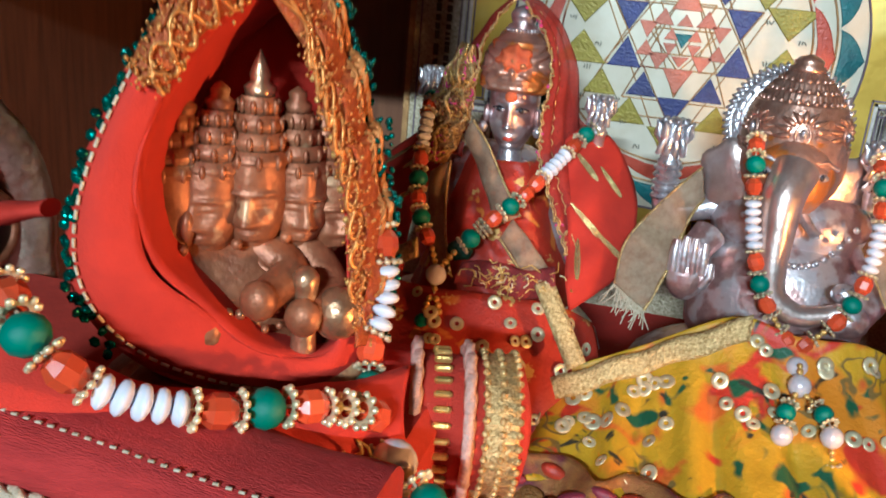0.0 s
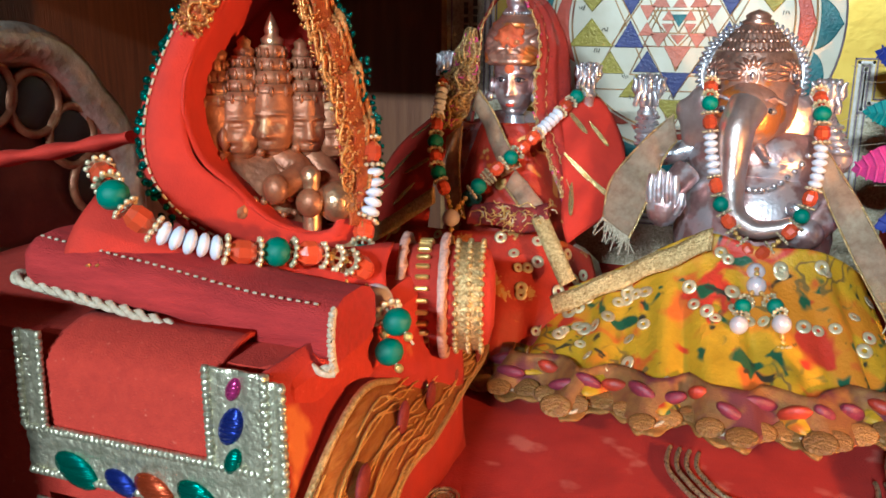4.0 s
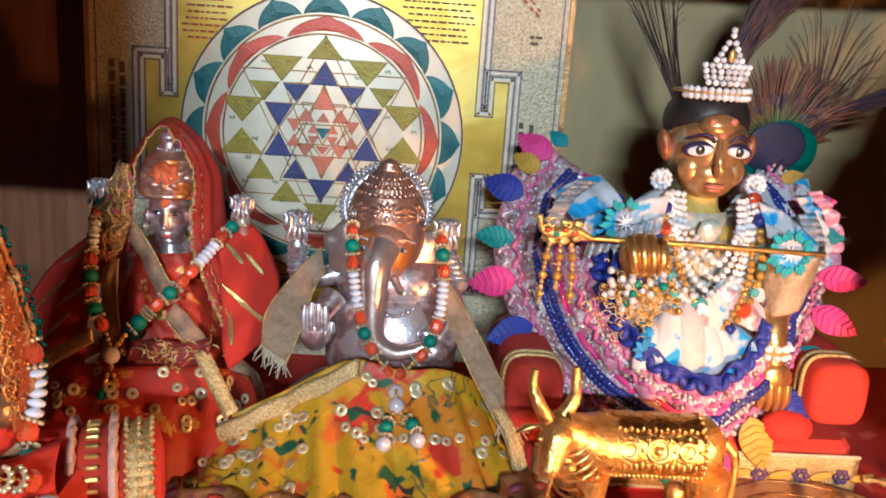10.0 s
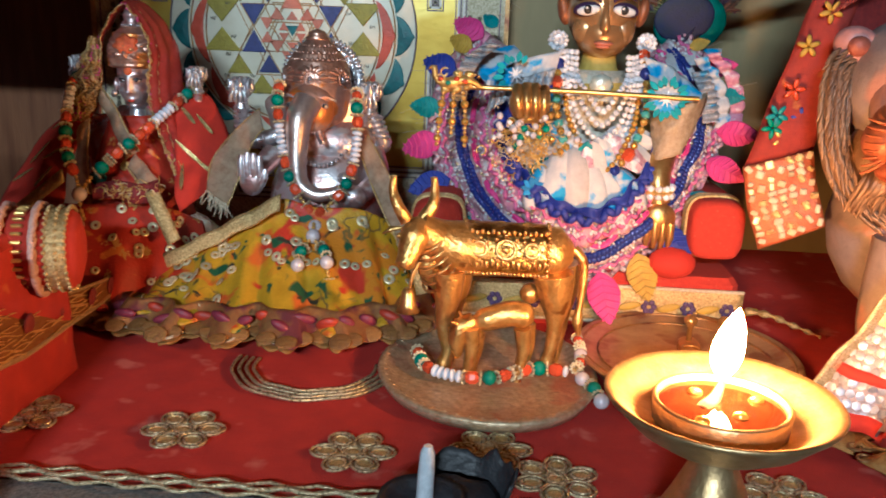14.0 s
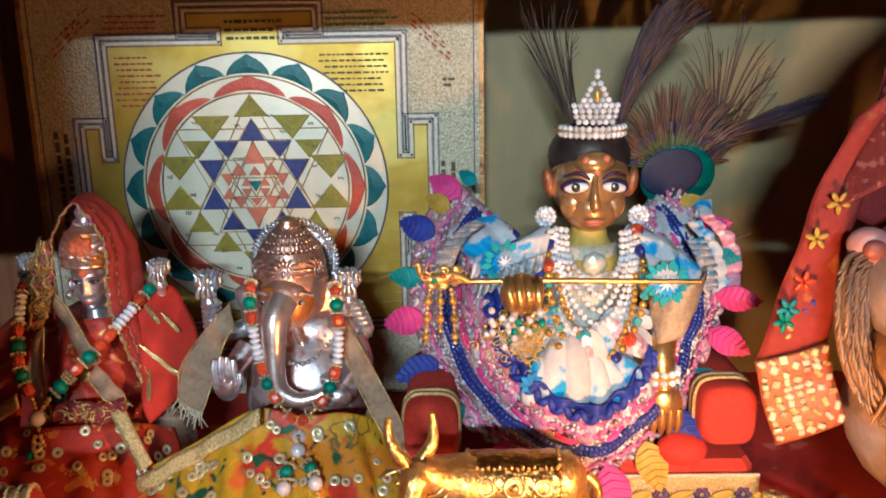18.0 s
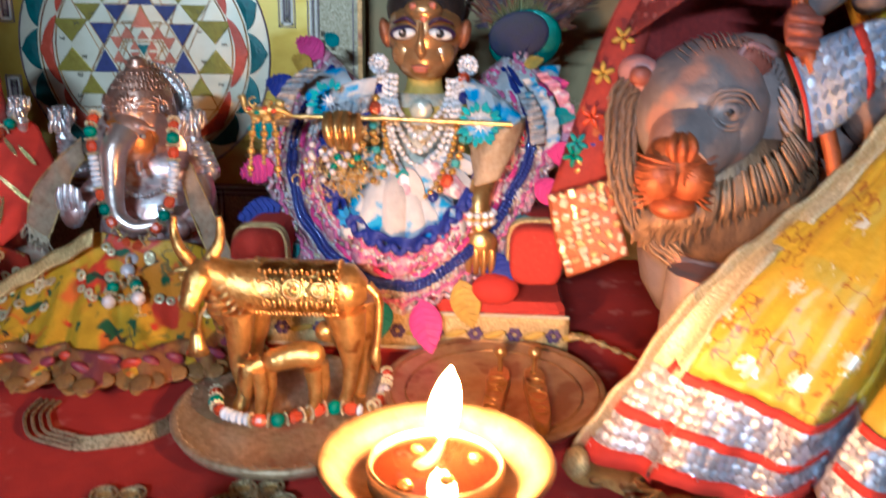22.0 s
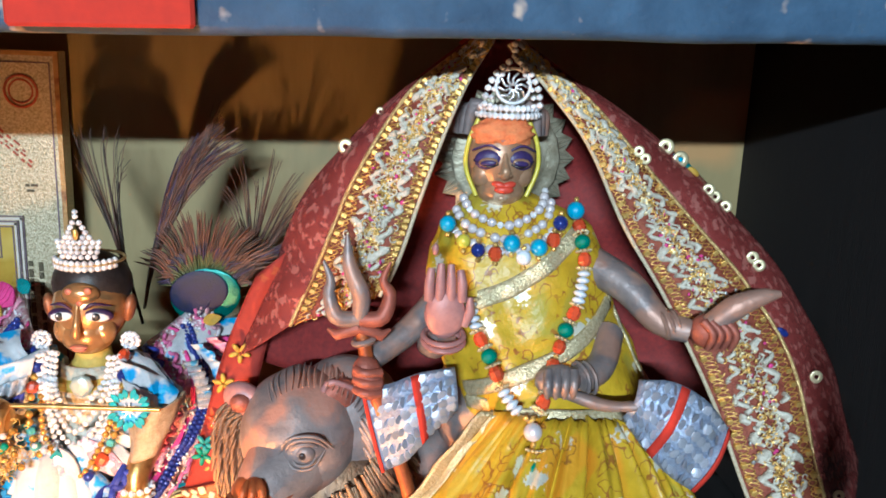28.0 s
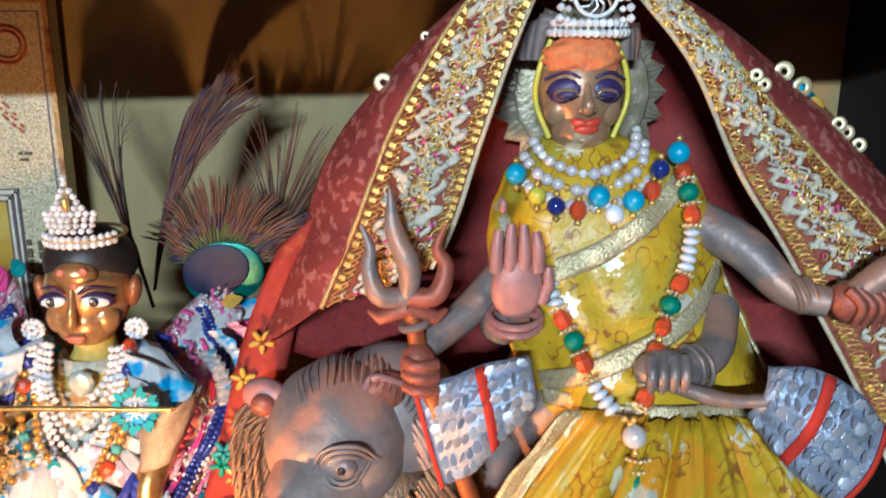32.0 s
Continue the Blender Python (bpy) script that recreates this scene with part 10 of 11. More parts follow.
        socket = -0.10 * math.exp(-(((d.x - 0.10) / 0.22) ** 2 + ((d.z - 0.12) / 0.16) ** 2)) * max(0, -d.y)
        return 1 + brow + socket + 0.02 * math.sin(9 * d.x + 4 * d.z) * max(0, d.z)
    g.ell((0.2735, 0.2000, 0.1160), (0.0225, 0.0245, 0.0250), (8, 6, 0), n=56, k=36, mi=LI, warp=skull)
    g.ell((0.2900, 0.2080, 0.1180), (0.0225, 0.0200, 0.0250), n=24, k=14, mi=LI)
    g.tube(smooth_path([(0.2740, 0.1960, 0.1130), (0.2690, 0.1860, 0.1090), (0.2645, 0.1780, 0.1050), (0.2620, 0.1725, 0.1015)], 16), np.interp(np.linspace(0, 1, 16), [0, 0.4, 0.8, 1], [0.0190, 0.0155, 0.0120, 0.0096]), 28, mi=LI)
    g.ell((0.2622, 0.1755, 0.1030), (0.0112, 0.0098, 0.0104), (20, 0, 8), n=28, k=16, mi=OR)
    for k in range(26):
        a = -0.2 + 2.5 * k / 25
        c0 = np.array((0.2780, 0.1990, 0.1170))
        d0, d1 = np.array((math.cos(a) * 0.0205, -0.0125, math.sin(a) * 0.0225)), np.array((math.cos(a) * 0.0240, 0.0020, math.sin(a) * 0.0262))
        g.tube(smooth_path([c0 + d0, c0 + 0.5 * (d0 + d1) * 1.05 + np.array([0.0008 * math.sin(k), 0, 0]), c0 + d1], 6), [0.0002, 0.0003, 0.0004, 0.0004, 0.0003, 0.0002], 5, mi=LI)
    for s, r in ((-1, 0.0080), (1, 0.0084)):
        g.ell((0.2605 + s * 0.0050, 0.1725, 0.0985), (0.0078, 0.0088, r), (10, 0, s * 12), n=22, k=12, mi=OR)
        for k in range(8):
            a = -0.35 + 0.23 * k
            c = Vector((0.2605 + s * 0.0050, 0.1725, 0.0985))
            g.tube(smooth_path([(0.2605 + s * 0.0012, 0.1645, 0.1035 - 0.0008 * k), (c.x + s * 0.0045, 0.1652 + 0.0010 * abs(k - 3), 0.1050 - 0.0022 * k), (c.x + s * 0.0078, 0.1705, 0.1060 - 0.0026 * k)], 8), [0.0003, 0.0006, 0.0007, 0.0007, 0.0007, 0.0006, 0.0005, 0.0003], 5, mi=OR)
    g.ell((0.2605, 0.1680, 0.1085), (0.0046, 0.0050, 0.0052), (25, 0, 0), n=16, k=10, mi=OR)
    for dx in (-0.0034, 0.0, 0.0034):
        g.tube(smooth_path([(0.2605 + 0.6 * dx, 0.1668, 0.1135), (0.2605 + dx, 0.1632, 0.1095), (0.2605 + 0.7 * dx, 0.1640, 0.1050)], 8), [0.0008, 0.0012, 0.0015, 0.0016, 0.0016, 0.0014, 0.0012, 0.0008], 6, mi=OR)
    g.ell((0.2610, 0.1720, 0.0885), (0.0078, 0.0066, 0.0042), n=16, k=8, mi=OR)
    ex, ey, ez = 0.2770, 0.1752, 0.1195
    g.ell((ex, ey + 0.0025, ez), (0.0078, 0.0042, 0.0066), (0, -8, 18), n=20, k=12, mi=LI)
    g.ell((ex, ey - 0.0005, ez), (0.0038, 0.0026, 0.0032), n=14, k=10, mi=LI)
    g.ell((ex - 0.0006, ey - 0.0026, ez), (0.0014, 0.0008, 0.0014), n=10, k=6, mi=INKI)
    for r, w, up in ((0.0052, 0.0008, 1), (0.0072, 0.0008, 1), (0.0048, 0.0007, -1), (0.0066, 0.0006, -1), (0.0090, 0.0007, 1)):
        g.tube(smooth_path([(ex - r, ey - 0.0002, ez - 0.0005), (ex - 0.55 * r, ey - 0.0024, ez + up * 0.72 * r), (ex + 0.45 * r, ey - 0.0014, ez + up * 0.74 * r), (ex + r * 1.1, ey + 0.0022, ez + 0.0006)], 12), [w * math.sin(math.pi * (0.08 + 0.84 * q / 11)) for q in range(12)], 6, mi=LI)
    for c, m, sx in (((0.2875, 0.1930, 0.1335), RED, 1), ((0.2520, 0.2010, 0.1285), PK, -1)):
        g.ell(c, (0.0080, 0.0046, 0.0066), (0, -20 * sx, 15 * sx), n=18, k=10, mi=m, warp=lambda d: 1 - 0.25 * max(0, -d.y) * math.exp(-4 * (d.x * d.x + d.z * d.z)))
        if sx > 0:
            g.tube(smooth_path([(c[0] - 0.0070, c[1] - 0.002, c[2] - 0.003), (c[0] - 0.003 * sx, c[1] - 0.003, c[2] + 0.0062), (c[0] + 0.0066, c[1] - 0.001, c[2] + 0.003)], 12), np.linspace(0.0014, 0.0011, 12), 7, mi=m if sx < 0 else PK)
    rr2 = random.Random(2)
    ARC = smooth_path([(0.3110, 0.1930, 0.1130), (0.3050, 0.1850, 0.1010), (0.2940, 0.1810, 0.0930), (0.2800, 0.1790, 0.0870), (0.2680, 0.1780, 0.0830), (0.2560, 0.1800, 0.0815)], 60)
    for layer in range(3):
        for k in range(60):
            b = ARC[k] + np.array([rr2.gauss(0, 0.0006), 0.004 * layer - 0.002, rr2.gauss(0, 0.0006)])
            c = np.array((0.2760, b[1], 0.1060))
            d = (b - c) / np.linalg.norm(b - c) + np.array([0.15, 0, -1.1])
            d /= np.linalg.norm(d)
            bend = np.array([-d[2], 0, d[0]]) * (-0.0030 + 0.0012 * math.sin(k * 0.9))
            b0 = b - d * (0.010 - 0.003 * layer)
            g.tube(smooth_path([b0, b + bend * 0.6 + np.array([0, -0.0020, 0]), b + d * (0.0040 + 0.0040 * layer) + bend], 8), [0.0007, 0.0010, 0.0012, 0.0012, 0.0011, 0.0010, 0.0008, 0.0003], 6, mi=MN)
    g.ell((0.2515, 0.1972, 0.1283), (0.0040, 0.0028, 0.0036), n=14, k=8, mi=RED)
    ruff = smooth_path([(0.2530, 0.2050, 0.1270), (0.2480, 0.2030, 0.1210), (0.2470, 0.2010, 0.1080), (0.2485, 0.1990, 0.0950), (0.2525, 0.1965, 0.0835), (0.2590, 0.1930, 0.0750), (0.2680, 0.1890, 0.0690)], 60)
    g.tube(ruff, np.interp(np.linspace(0, 1, 60), [0, 0.2, 0.7, 1], [0.0026, 0.0050, 0.0058, 0.0044]), 14, mi=MN)
    for row in range(5):
        for k in range(2, 56):
            c, along = ruff[k], ruff[k + 3] - ruff[k - 2]
            along = along / np.linalg.norm(along)
            side = np.array([-along[2], 0, along[0]])
            w = -0.0046 + 0.0023 * row
            b = c + side * w + np.array([0, -math.sqrt(max(0, 0.0056 ** 2 - w * w)), 0]) + np.array([rr2.gauss(0, 0.0003), 0, rr2.gauss(0, 0.0004)])
            e = along * 0.0052 - side * 0.0016 + np.array([0, -0.0004, 0])
            g.tube([b, b + 0.5 * e + np.array([0, -0.0007, 0]), b + e], [0.0004, 0.0007, 0.0003], 5, mi=MN)
    for k in range(40):
        t = rr2.random()
        b = np.array((0.296 + 0.012 * t + rr2.gauss(0, 0.001), 0.1880 + 0.004 * t, 0.128 - 0.014 * rr2.random()))
        g.tube(smooth_path([b, b + np.array([0.004, -0.0012, -0.006]), b + np.array([0.005, 0.0, -0.013])], 6), [0.0006, 0.0010, 0.0011, 0.0010, 0.0008, 0.0003], 5, mi=LI)
    g.ell((0.285, 0.199, 0.088), (0.032, 0.018, 0.026), n=20, k=12, mi=MN)
    g.ell((0.335, 0.225, 0.060), (0.075, 0.035, 0.052), n=22, k=12, mi=LI)
    for x, y in ((0.278, 0.190), (0.300, 0.205), (0.385, 0.205), (0.400, 0.232)):
        g.tube(smooth_path([(x, y, 0.060), (x - 0.003, y, 0.030), (x, y, 0.010), (x - 0.002, y - 0.004, 0.0045)], 12), np.linspace(0.013, 0.0095, 12), 12, mi=LI)
        g.ell((x - 0.004, y - 0.008, 0.0055), (0.010, 0.012, 0.0055), n=14, k=8, mi=OR)
    return solo("lion_goddess_idol", g, [STEEL_STONE, STONE_RED, MANE, FUR_ORANGE, SKIN_PINK, mat("face_bronze", (0.42, 0.26, 0.16), (0.3, 0.17, 0.1), 0.32, 0.25, 120, 0.25, 400, c3=(0.55, 0.42, 0.3), spots=0.36, spot_scale=150), INK, mat("eye_shadow_blue", (0.06, 0.035, 0.16), (0.03, 0.02, 0.08), 0.35), LIP,
                                            mat("vermilion_dab", (0.78, 0.27, 0.1), (0.66, 0.15, 0.05), 0.65, 0, 300, 0.8, 700), YELLOW_BEAD, mat("olive_silver", (0.46, 0.43, 0.33), (0.26, 0.23, 0.16), 0.36, 0.5, 250, 0.5, 700), mat("lion_patina", (0.37, 0.295, 0.28), (0.2, 0.165, 0.17), 0.42, 0.2, 70, 0.5, 420, c3=(0.5, 0.26, 0.2), spots=0.45, spot_scale=40)], (DX - 0.02, 0.21, 0.0), "dark patinated many-armed goddess idol with trident on a lion", "idol")


lion_goddess()

# ---- the goddess's clothes ----
# broad olive and orange blots paint cool and warm light into the cloth
YELLOW_PRINT = printed("yellow_brocade", (0.64, 0.42, 0.022), [((0.46, 0.36, 0.04), 32, 0.55, 9.0), ((0.66, 0.32, 0.02), 26, 0.62, 3.0), ((0.34, 0.15, 0.02), 130, 0.66, 4.0)], 0.34, 0.55, 420, 0.15, foil=(0.84, 0.83, 0.72), foil_scale=64, lines=(((0.3, 0.12, 0.02), 210, 0.50, 2.0),))
ds = thing("goddess_skirt", (0.35, 0.16, 0.0), "pleated yellow brocade skirt with silver sequin border and red stripes", "doll skirt")
dtop = [(0.343, 0.1770, 0.1350), (0.349, 0.1730, 0.1360), (0.357, 0.1705, 0.1355), (0.367, 0.1700, 0.1348), (0.379, 0.1730, 0.1335), (0.392, 0.180, 0.1300), (0.402, 0.192, 0.1250)]
dhem = [(0.2390, 0.158, 0.0075), (0.252, 0.138, 0.0075), (0.290, 0.122, 0.0075), (0.345, 0.113, 0.0075), (0.398, 0.119, 0.0075), (0.438, 0.138, 0.0075), (0.456, 0.168, 0.0075)]
dedge = smooth_path([(0.343, 0.1770, 0.1350), (0.326, 0.1755, 0.1120), (0.309, 0.1720, 0.0940), (0.285, 0.1650, 0.0750), (0.264, 0.1600, 0.0530), (0.249, 0.1580, 0.0270), (0.2390, 0.1580, 0.0075)], 90)
# creases: place along the width at waist and hem, depth, half width
CREASES = ((0.27, 0.300, 0.0110, 0.020), (0.40, 0.425, 0.0090, 0.024), (0.50, 0.520, 0.0120, 0.020), (0.61, 0.635, 0.0085, 0.024), (0.71, 0.745, 0.0115, 0.020), (0.83, 0.850, 0.0085, 0.024), (0.93, 0.940, 0.0080, 0.018))


def skirt_rows(n=190, k=44):
    A, B = smooth_path(dtop, n), smooth_path(dhem, n)
    rows = []
    for i in range(n):
        u = i / (n - 1)
        out = np.array([B[i][0] - 0.352, B[i][1] - 0.215, 0.0])
        out /= np.linalg.norm(out)
        keep = max(0.0, 1 - u / 0.24) ** 1.3
        row = []
        for j in range(k + 1):
            t = j / k
            q = A[i] * (1 - t) + B[i] * t
            e = dedge[min(89, int(89 * t))]
            q = q + keep * (e - (A[0] * (1 - t) + B[0] * t))
            belly = 0.022 * min(1.0, max(0.0, (u - 0.03) / 0.3)) * (1 - 0.55 * max(0, 2 * u - 1)) * math.sin(math.pi * t ** 0.8)
            w = 0.0
            for c0, c1, deep, half in CREASES:
                c = c0 + (c1 - c0) * t + 0.012 * math.sin(5 * t + 40 * c1) + 0.006 * wob(c1 * 50, t * 3)
                d = (u - c) / (half * (0.75 + 0.5 * t))
                run = min(1.0, 0.25 + t * (1.2 if int(1000 * c1) % 3 else 0.75 + 0.5 * math.sin(4 * t)))
                skew = 1 + 0.75 * math.tanh(2.2 * d) * (1 if int(1000 * c1) % 2 else -1)
                w += 1.45 * deep * run * (-math.exp(-d * d) * skew + 0.42 * math.exp(-((abs(d) - 1.9) / 0.9) ** 2))
            w += 0.0034 * wob(u * 20, t * 4.5, 3.0) + 0.0016 * wob(u * 52, t * 13, 8.0)
            w -= 0.0032 * math.exp(-((t - 0.60 - 0.045 * math.sin(11 * u + 1)) / 0.016) ** 2) * min(1, max(0, (u - 0.42) / 0.08))
            w -= 0.0024 * math.exp(-((t - 0.36 - 0.9 * (u - 0.62) - 0.03 * math.sin(14 * u)) / 0.014) ** 2) * math.exp(-((u - 0.62) / 0.11) ** 2)
            w += 0.0055 * max(0, t - 0.74) / 0.26 * math.sin(6.5 * 2 * math.pi * u + 0.8 + 1.5 * math.sin(9 * u))
            lift = 0.0030 * max(0, t - 0.7) / 0.3 * (1 + math.sin(6.5 * 2 * math.pi * u + 2.2)) * (u > 0.1)
            row.append(q + out * (belly + w) + np.array([0, 0, lift]))
        rows.append(row)
    return rows


DS = skirt_rows()
J0 = 34
thick(part("skirt_cloth", Geo().grid([r[:J0 + 1] for r in DS]), YELLOW_PRINT, ds), 0.0006)
thick(part("border_cloth", Geo().grid([r[J0:] for r in DS]), mat("border_grey", (0.42, 0.36, 0.38), (0.24, 0.2, 0.24), 0.5, 0.3, 400, 0.5, 1500), ds, "grey border cloth"), 0.0006)


def out_normal(rows, i, j):
    a, b = np.array(rows[min(i + 1, len(rows) - 1)][j]) - np.array(rows[max(i - 1, 0)][j]), np.array(rows[i][min(j + 1, len(rows[0]) - 1)]) - np.array(rows[i][max(j - 1, 0)])
    n = np.cross(a, b)
    n /= np.linalg.norm(n) + 1e-12
    return -n if n[1] > 0 else n


for j in (J0, 39, 44):
    g = Geo()
    rows = [[np.array(DS[i][min(44, j + d)]) + out_normal(DS, i, j) * 0.0009 for d in (0, 1)] if j < 44 else [np.array(DS[i][43]) + out_normal(DS, i, 43) * 0.0009, np.array(DS[i][44]) + out_normal(DS, i, 43) * 0.0012 + np.array([0, -0.0006, -0.0012])] for i in range(190)]
    thick(part("red_stripe", g.grid(rows), RED_CLOTH, ds, "red ribbon stripe"), 0.0006)
# overlapping sequins of the border: the nearer ones are single parts
sc = Geo().lathe([(1e-5, 0.12), (0.5, 0.1), (0.95, 0.03), (1.0, 0.0), (0.9, -0.06)], n=6, smooth=False).mesh("border_sequin", mat("blue_silver_sequin_plate", (0.58, 0.62, 0.72), (0.4, 0.43, 0.54), 0.28, 0.5, 300, 0.15, 700, vary=0.3))
gj = Geo()
count = 0
rnd = random.Random(41)
for band0, band1 in ((35.3, 38.8), (40.3, 43.2)):
    for r in range(5 if band0 < 36 else 4):
        jj = band0 + (band1 - band0) * r / (4 if band0 < 36 else 3)
        j = int(jj)
        L = [np.array(DS[i][j]) * (1 - (jj - j)) + np.array(DS[i][j + 1]) * (jj - j) for i in range(190)]
        P_ = np.array(L)
        dd = np.r_[0, np.cumsum(np.linalg.norm(np.diff(P_, axis=0), axis=1))]
        for s in np.arange(0.0012 if r % 2 else 0.0024, dd[-1], 0.0030):
            i = int(np.clip(np.searchsorted(dd, s), 1, 188))
            p = np.array([np.interp(s, dd, P_[:, q]) for q in range(3)])
            n = Vector(out_normal(DS, i, j))
            m = Matrix.Translation(Vector(p) + n * 0.0007) @ n.to_track_quat("Z", "Y").to_matrix().to_4x4() @ pose(0, 0, 0, rnd.uniform(-16, 16), rnd.uniform(-16, 16), rnd.uniform(0, 60))
            if i < 66 and count < 300:
                piece("border_sequin", sc, ds, m @ Matrix.Diagonal((0.00165, 0.00165, 0.0022, 1)))
                count += 1
            else:
                vs = [m @ Vector((0.0016 * math.cos(q * math.pi / 3), 0.0016 * math.sin(q * math.pi / 3), 0)) for q in range(6)] + [m @ Vector((0, 0, 0.0003))]
                gj.add(vs, [(q, (q + 1) % 6, 6) for q in range(6)], smooth=False)
part("border_sequin_field", gj, SILVER_SEQ, ds, "overlapping silver-blue sequins", kind="stuff")
# gold edge on the open side
L = [np.array(DS[i][j]) for i, j in ((0, j) for j in range(0, 45, 2))]
rows = []
for k, q in enumerate(smooth_path(L, 60)):
    rows.append([q + np.array([0.0010 - 0.0058 * t, -0.0012 - 0.0012 * t, 0.0008 * math.sin(k * 0.9) + 0.001 * t]) for t in np.linspace(0, 1, 4)])
thick(part("gold_edge", Geo().grid(rows), mat("pale_gold_lame", (0.66, 0.56, 0.36), (0.4, 0.3, 0.14), 0.3, 0.7, 1300, 1.0, 1400), ds, "pale gold lame edge"), 0.0008)
part("gold_tip", Geo().ell((0.2325, 0.1490, 0.0060), (0.0035, 0.0060, 0.0055), (0, 20, 25), n=12, k=8), BAND_GOLD, ds)
# the overlapped front edge: a strip of silvery gold lame down the side
GB = mat("silver_gold_band", (0.8, 0.72, 0.5), (0.5, 0.4, 0.2), 0.3, 0.45, 900, 1.0, 1100)
rows = [[np.array(DS[i][j]) + out_normal(DS, i, j) * 0.0011 for i in range(0, 4 + int(11 * j / 44))[:4]] + [np.array(DS[3 + int((5 + 6 * j / 44) * q)][j]) + out_normal(DS, 3, j) * 0.0010 for q in (0.33, 0.66, 1.0)] for j in range(J0 + 2)]
thick(part("gold_edge", Geo().grid(rows), GB, ds, "silvery gold edge strip"), 0.0006)
# scalloped brown-gold underskirt hem
g = Geo()
rows = []
for i in range(190):
    q, o = np.array(DS[i][44]), out_normal(DS, i, 43)
    rows.append([(q[0] + o[0] * d, q[1] + o[1] * d, max(0.0016, 0.0050 - d * 0.3) + 0.0005 * math.sin(i * 0.9)) for d in (-0.004, 0.003, 0.008 + 0.0016 * abs(math.sin(i * 0.38)))])
thick(part("underskirt_hem", g.grid(rows), OCHRE_TRIM, ds, "brown gold scalloped underskirt hem"), 0.0005)
g = Geo()
for i in range(2, 188, 5):
    q, o = np.array(DS[i][44]), out_normal(DS, i, 43)
    g.torus((q[0] + o[0] * 0.0065, q[1] + o[1] * 0.0065, 0.0032), 0.0022, 0.0006, n=12, k=5)
part("hem_lace", g, BRASS_OLD, ds, kind="stuff")

bl = thing("goddess_blouse", (DX, 0.195, 0.14), "yellow printed blouse with gold bands and blue sequin sleeves", "doll blouse")
BZ = [0.126, 0.138, 0.150, 0.162, 0.174, 0.186, 0.196, 0.202, 0.207]


def blouse_at(z):
    """Middle, half widths to both sides and depth of the blouse at a height."""
    f = lambda v: float(np.interp(z, BZ, v))
    return f([0.362, 0.360, 0.357, 0.354, 0.3525, 0.3525, 0.3525, 0.350, 0.347]), f([0.030, 0.030, 0.032, 0.033, 0.0315, 0.0305, 0.027, 0.019, 0.010]), f([0.050, 0.046, 0.042, 0.038, 0.036, 0.034, 0.029, 0.020, 0.011]), f([0.038, 0.036, 0.032, 0.029, 0.026, 0.024, 0.019, 0.014, 0.009])


def blouse_front(x, z, out=0.0):
    c, wl, wr, d = blouse_at(z)
    s_ = max(-0.98, min(0.98, (x - c) / (wr if x > c else wl)))
    return np.array([x, 0.213 - d * math.sqrt(1 - s_ * s_) - out, z])


rows = []
for z in np.linspace(0.207, 0.126, 44):
    c, wl, wr, d = blouse_at(z)
    row = []
    for b in np.linspace(-1.75, 1.75, 56):
        w = wr if b > 0 else wl
        soft = 0.0016 * wob(b * 3.2, z * 110) + 0.0013 * math.sin(6.5 * b + 70 * z + 2 * wob(b, z * 60)) * min(1, (0.207 - z) / 0.02)
        row.append((c + (w + soft) * math.sin(b), 0.213 - (d + soft) * math.cos(b), z))
    rows.append(row)
thick(part("bodice", Geo().grid(rows), YELLOW_PRINT, bl), 0.0006)
for line, width in (([(0.372, 0.198), (0.362, 0.190), (0.350, 0.182), (0.338, 0.176), (0.328, 0.170)], 0.0060), ([(0.388, 0.172), (0.378, 0.164), (0.364, 0.156), (0.350, 0.150), (0.338, 0.143), (0.330, 0.136)], 0.0055),
                    ([(0.386, 0.176), (0.392, 0.164), (0.398, 0.152), (0.404, 0.140)], 0.0050), ([(0.334, 0.1350), (0.350, 0.1365), (0.370, 0.1360), (0.392, 0.1330)], 0.0050)):
    a = [blouse_front(x, z, 0.0016) for x, z in line]
    b = [blouse_front(x + 0.25 * width, z - width, 0.0018) for x, z in line]
    thick(part("gold_band", Geo().grid(strip(a, b, 40, 6, 0.0006, 0.0006, 7)), GB, bl, "silvery gold band"), 0.0007)
BLUE_SEQ = mat("sleeve_blue", (0.42, 0.5, 0.66), (0.24, 0.28, 0.42), 0.32, 0.4, 700, 0.9, 900)
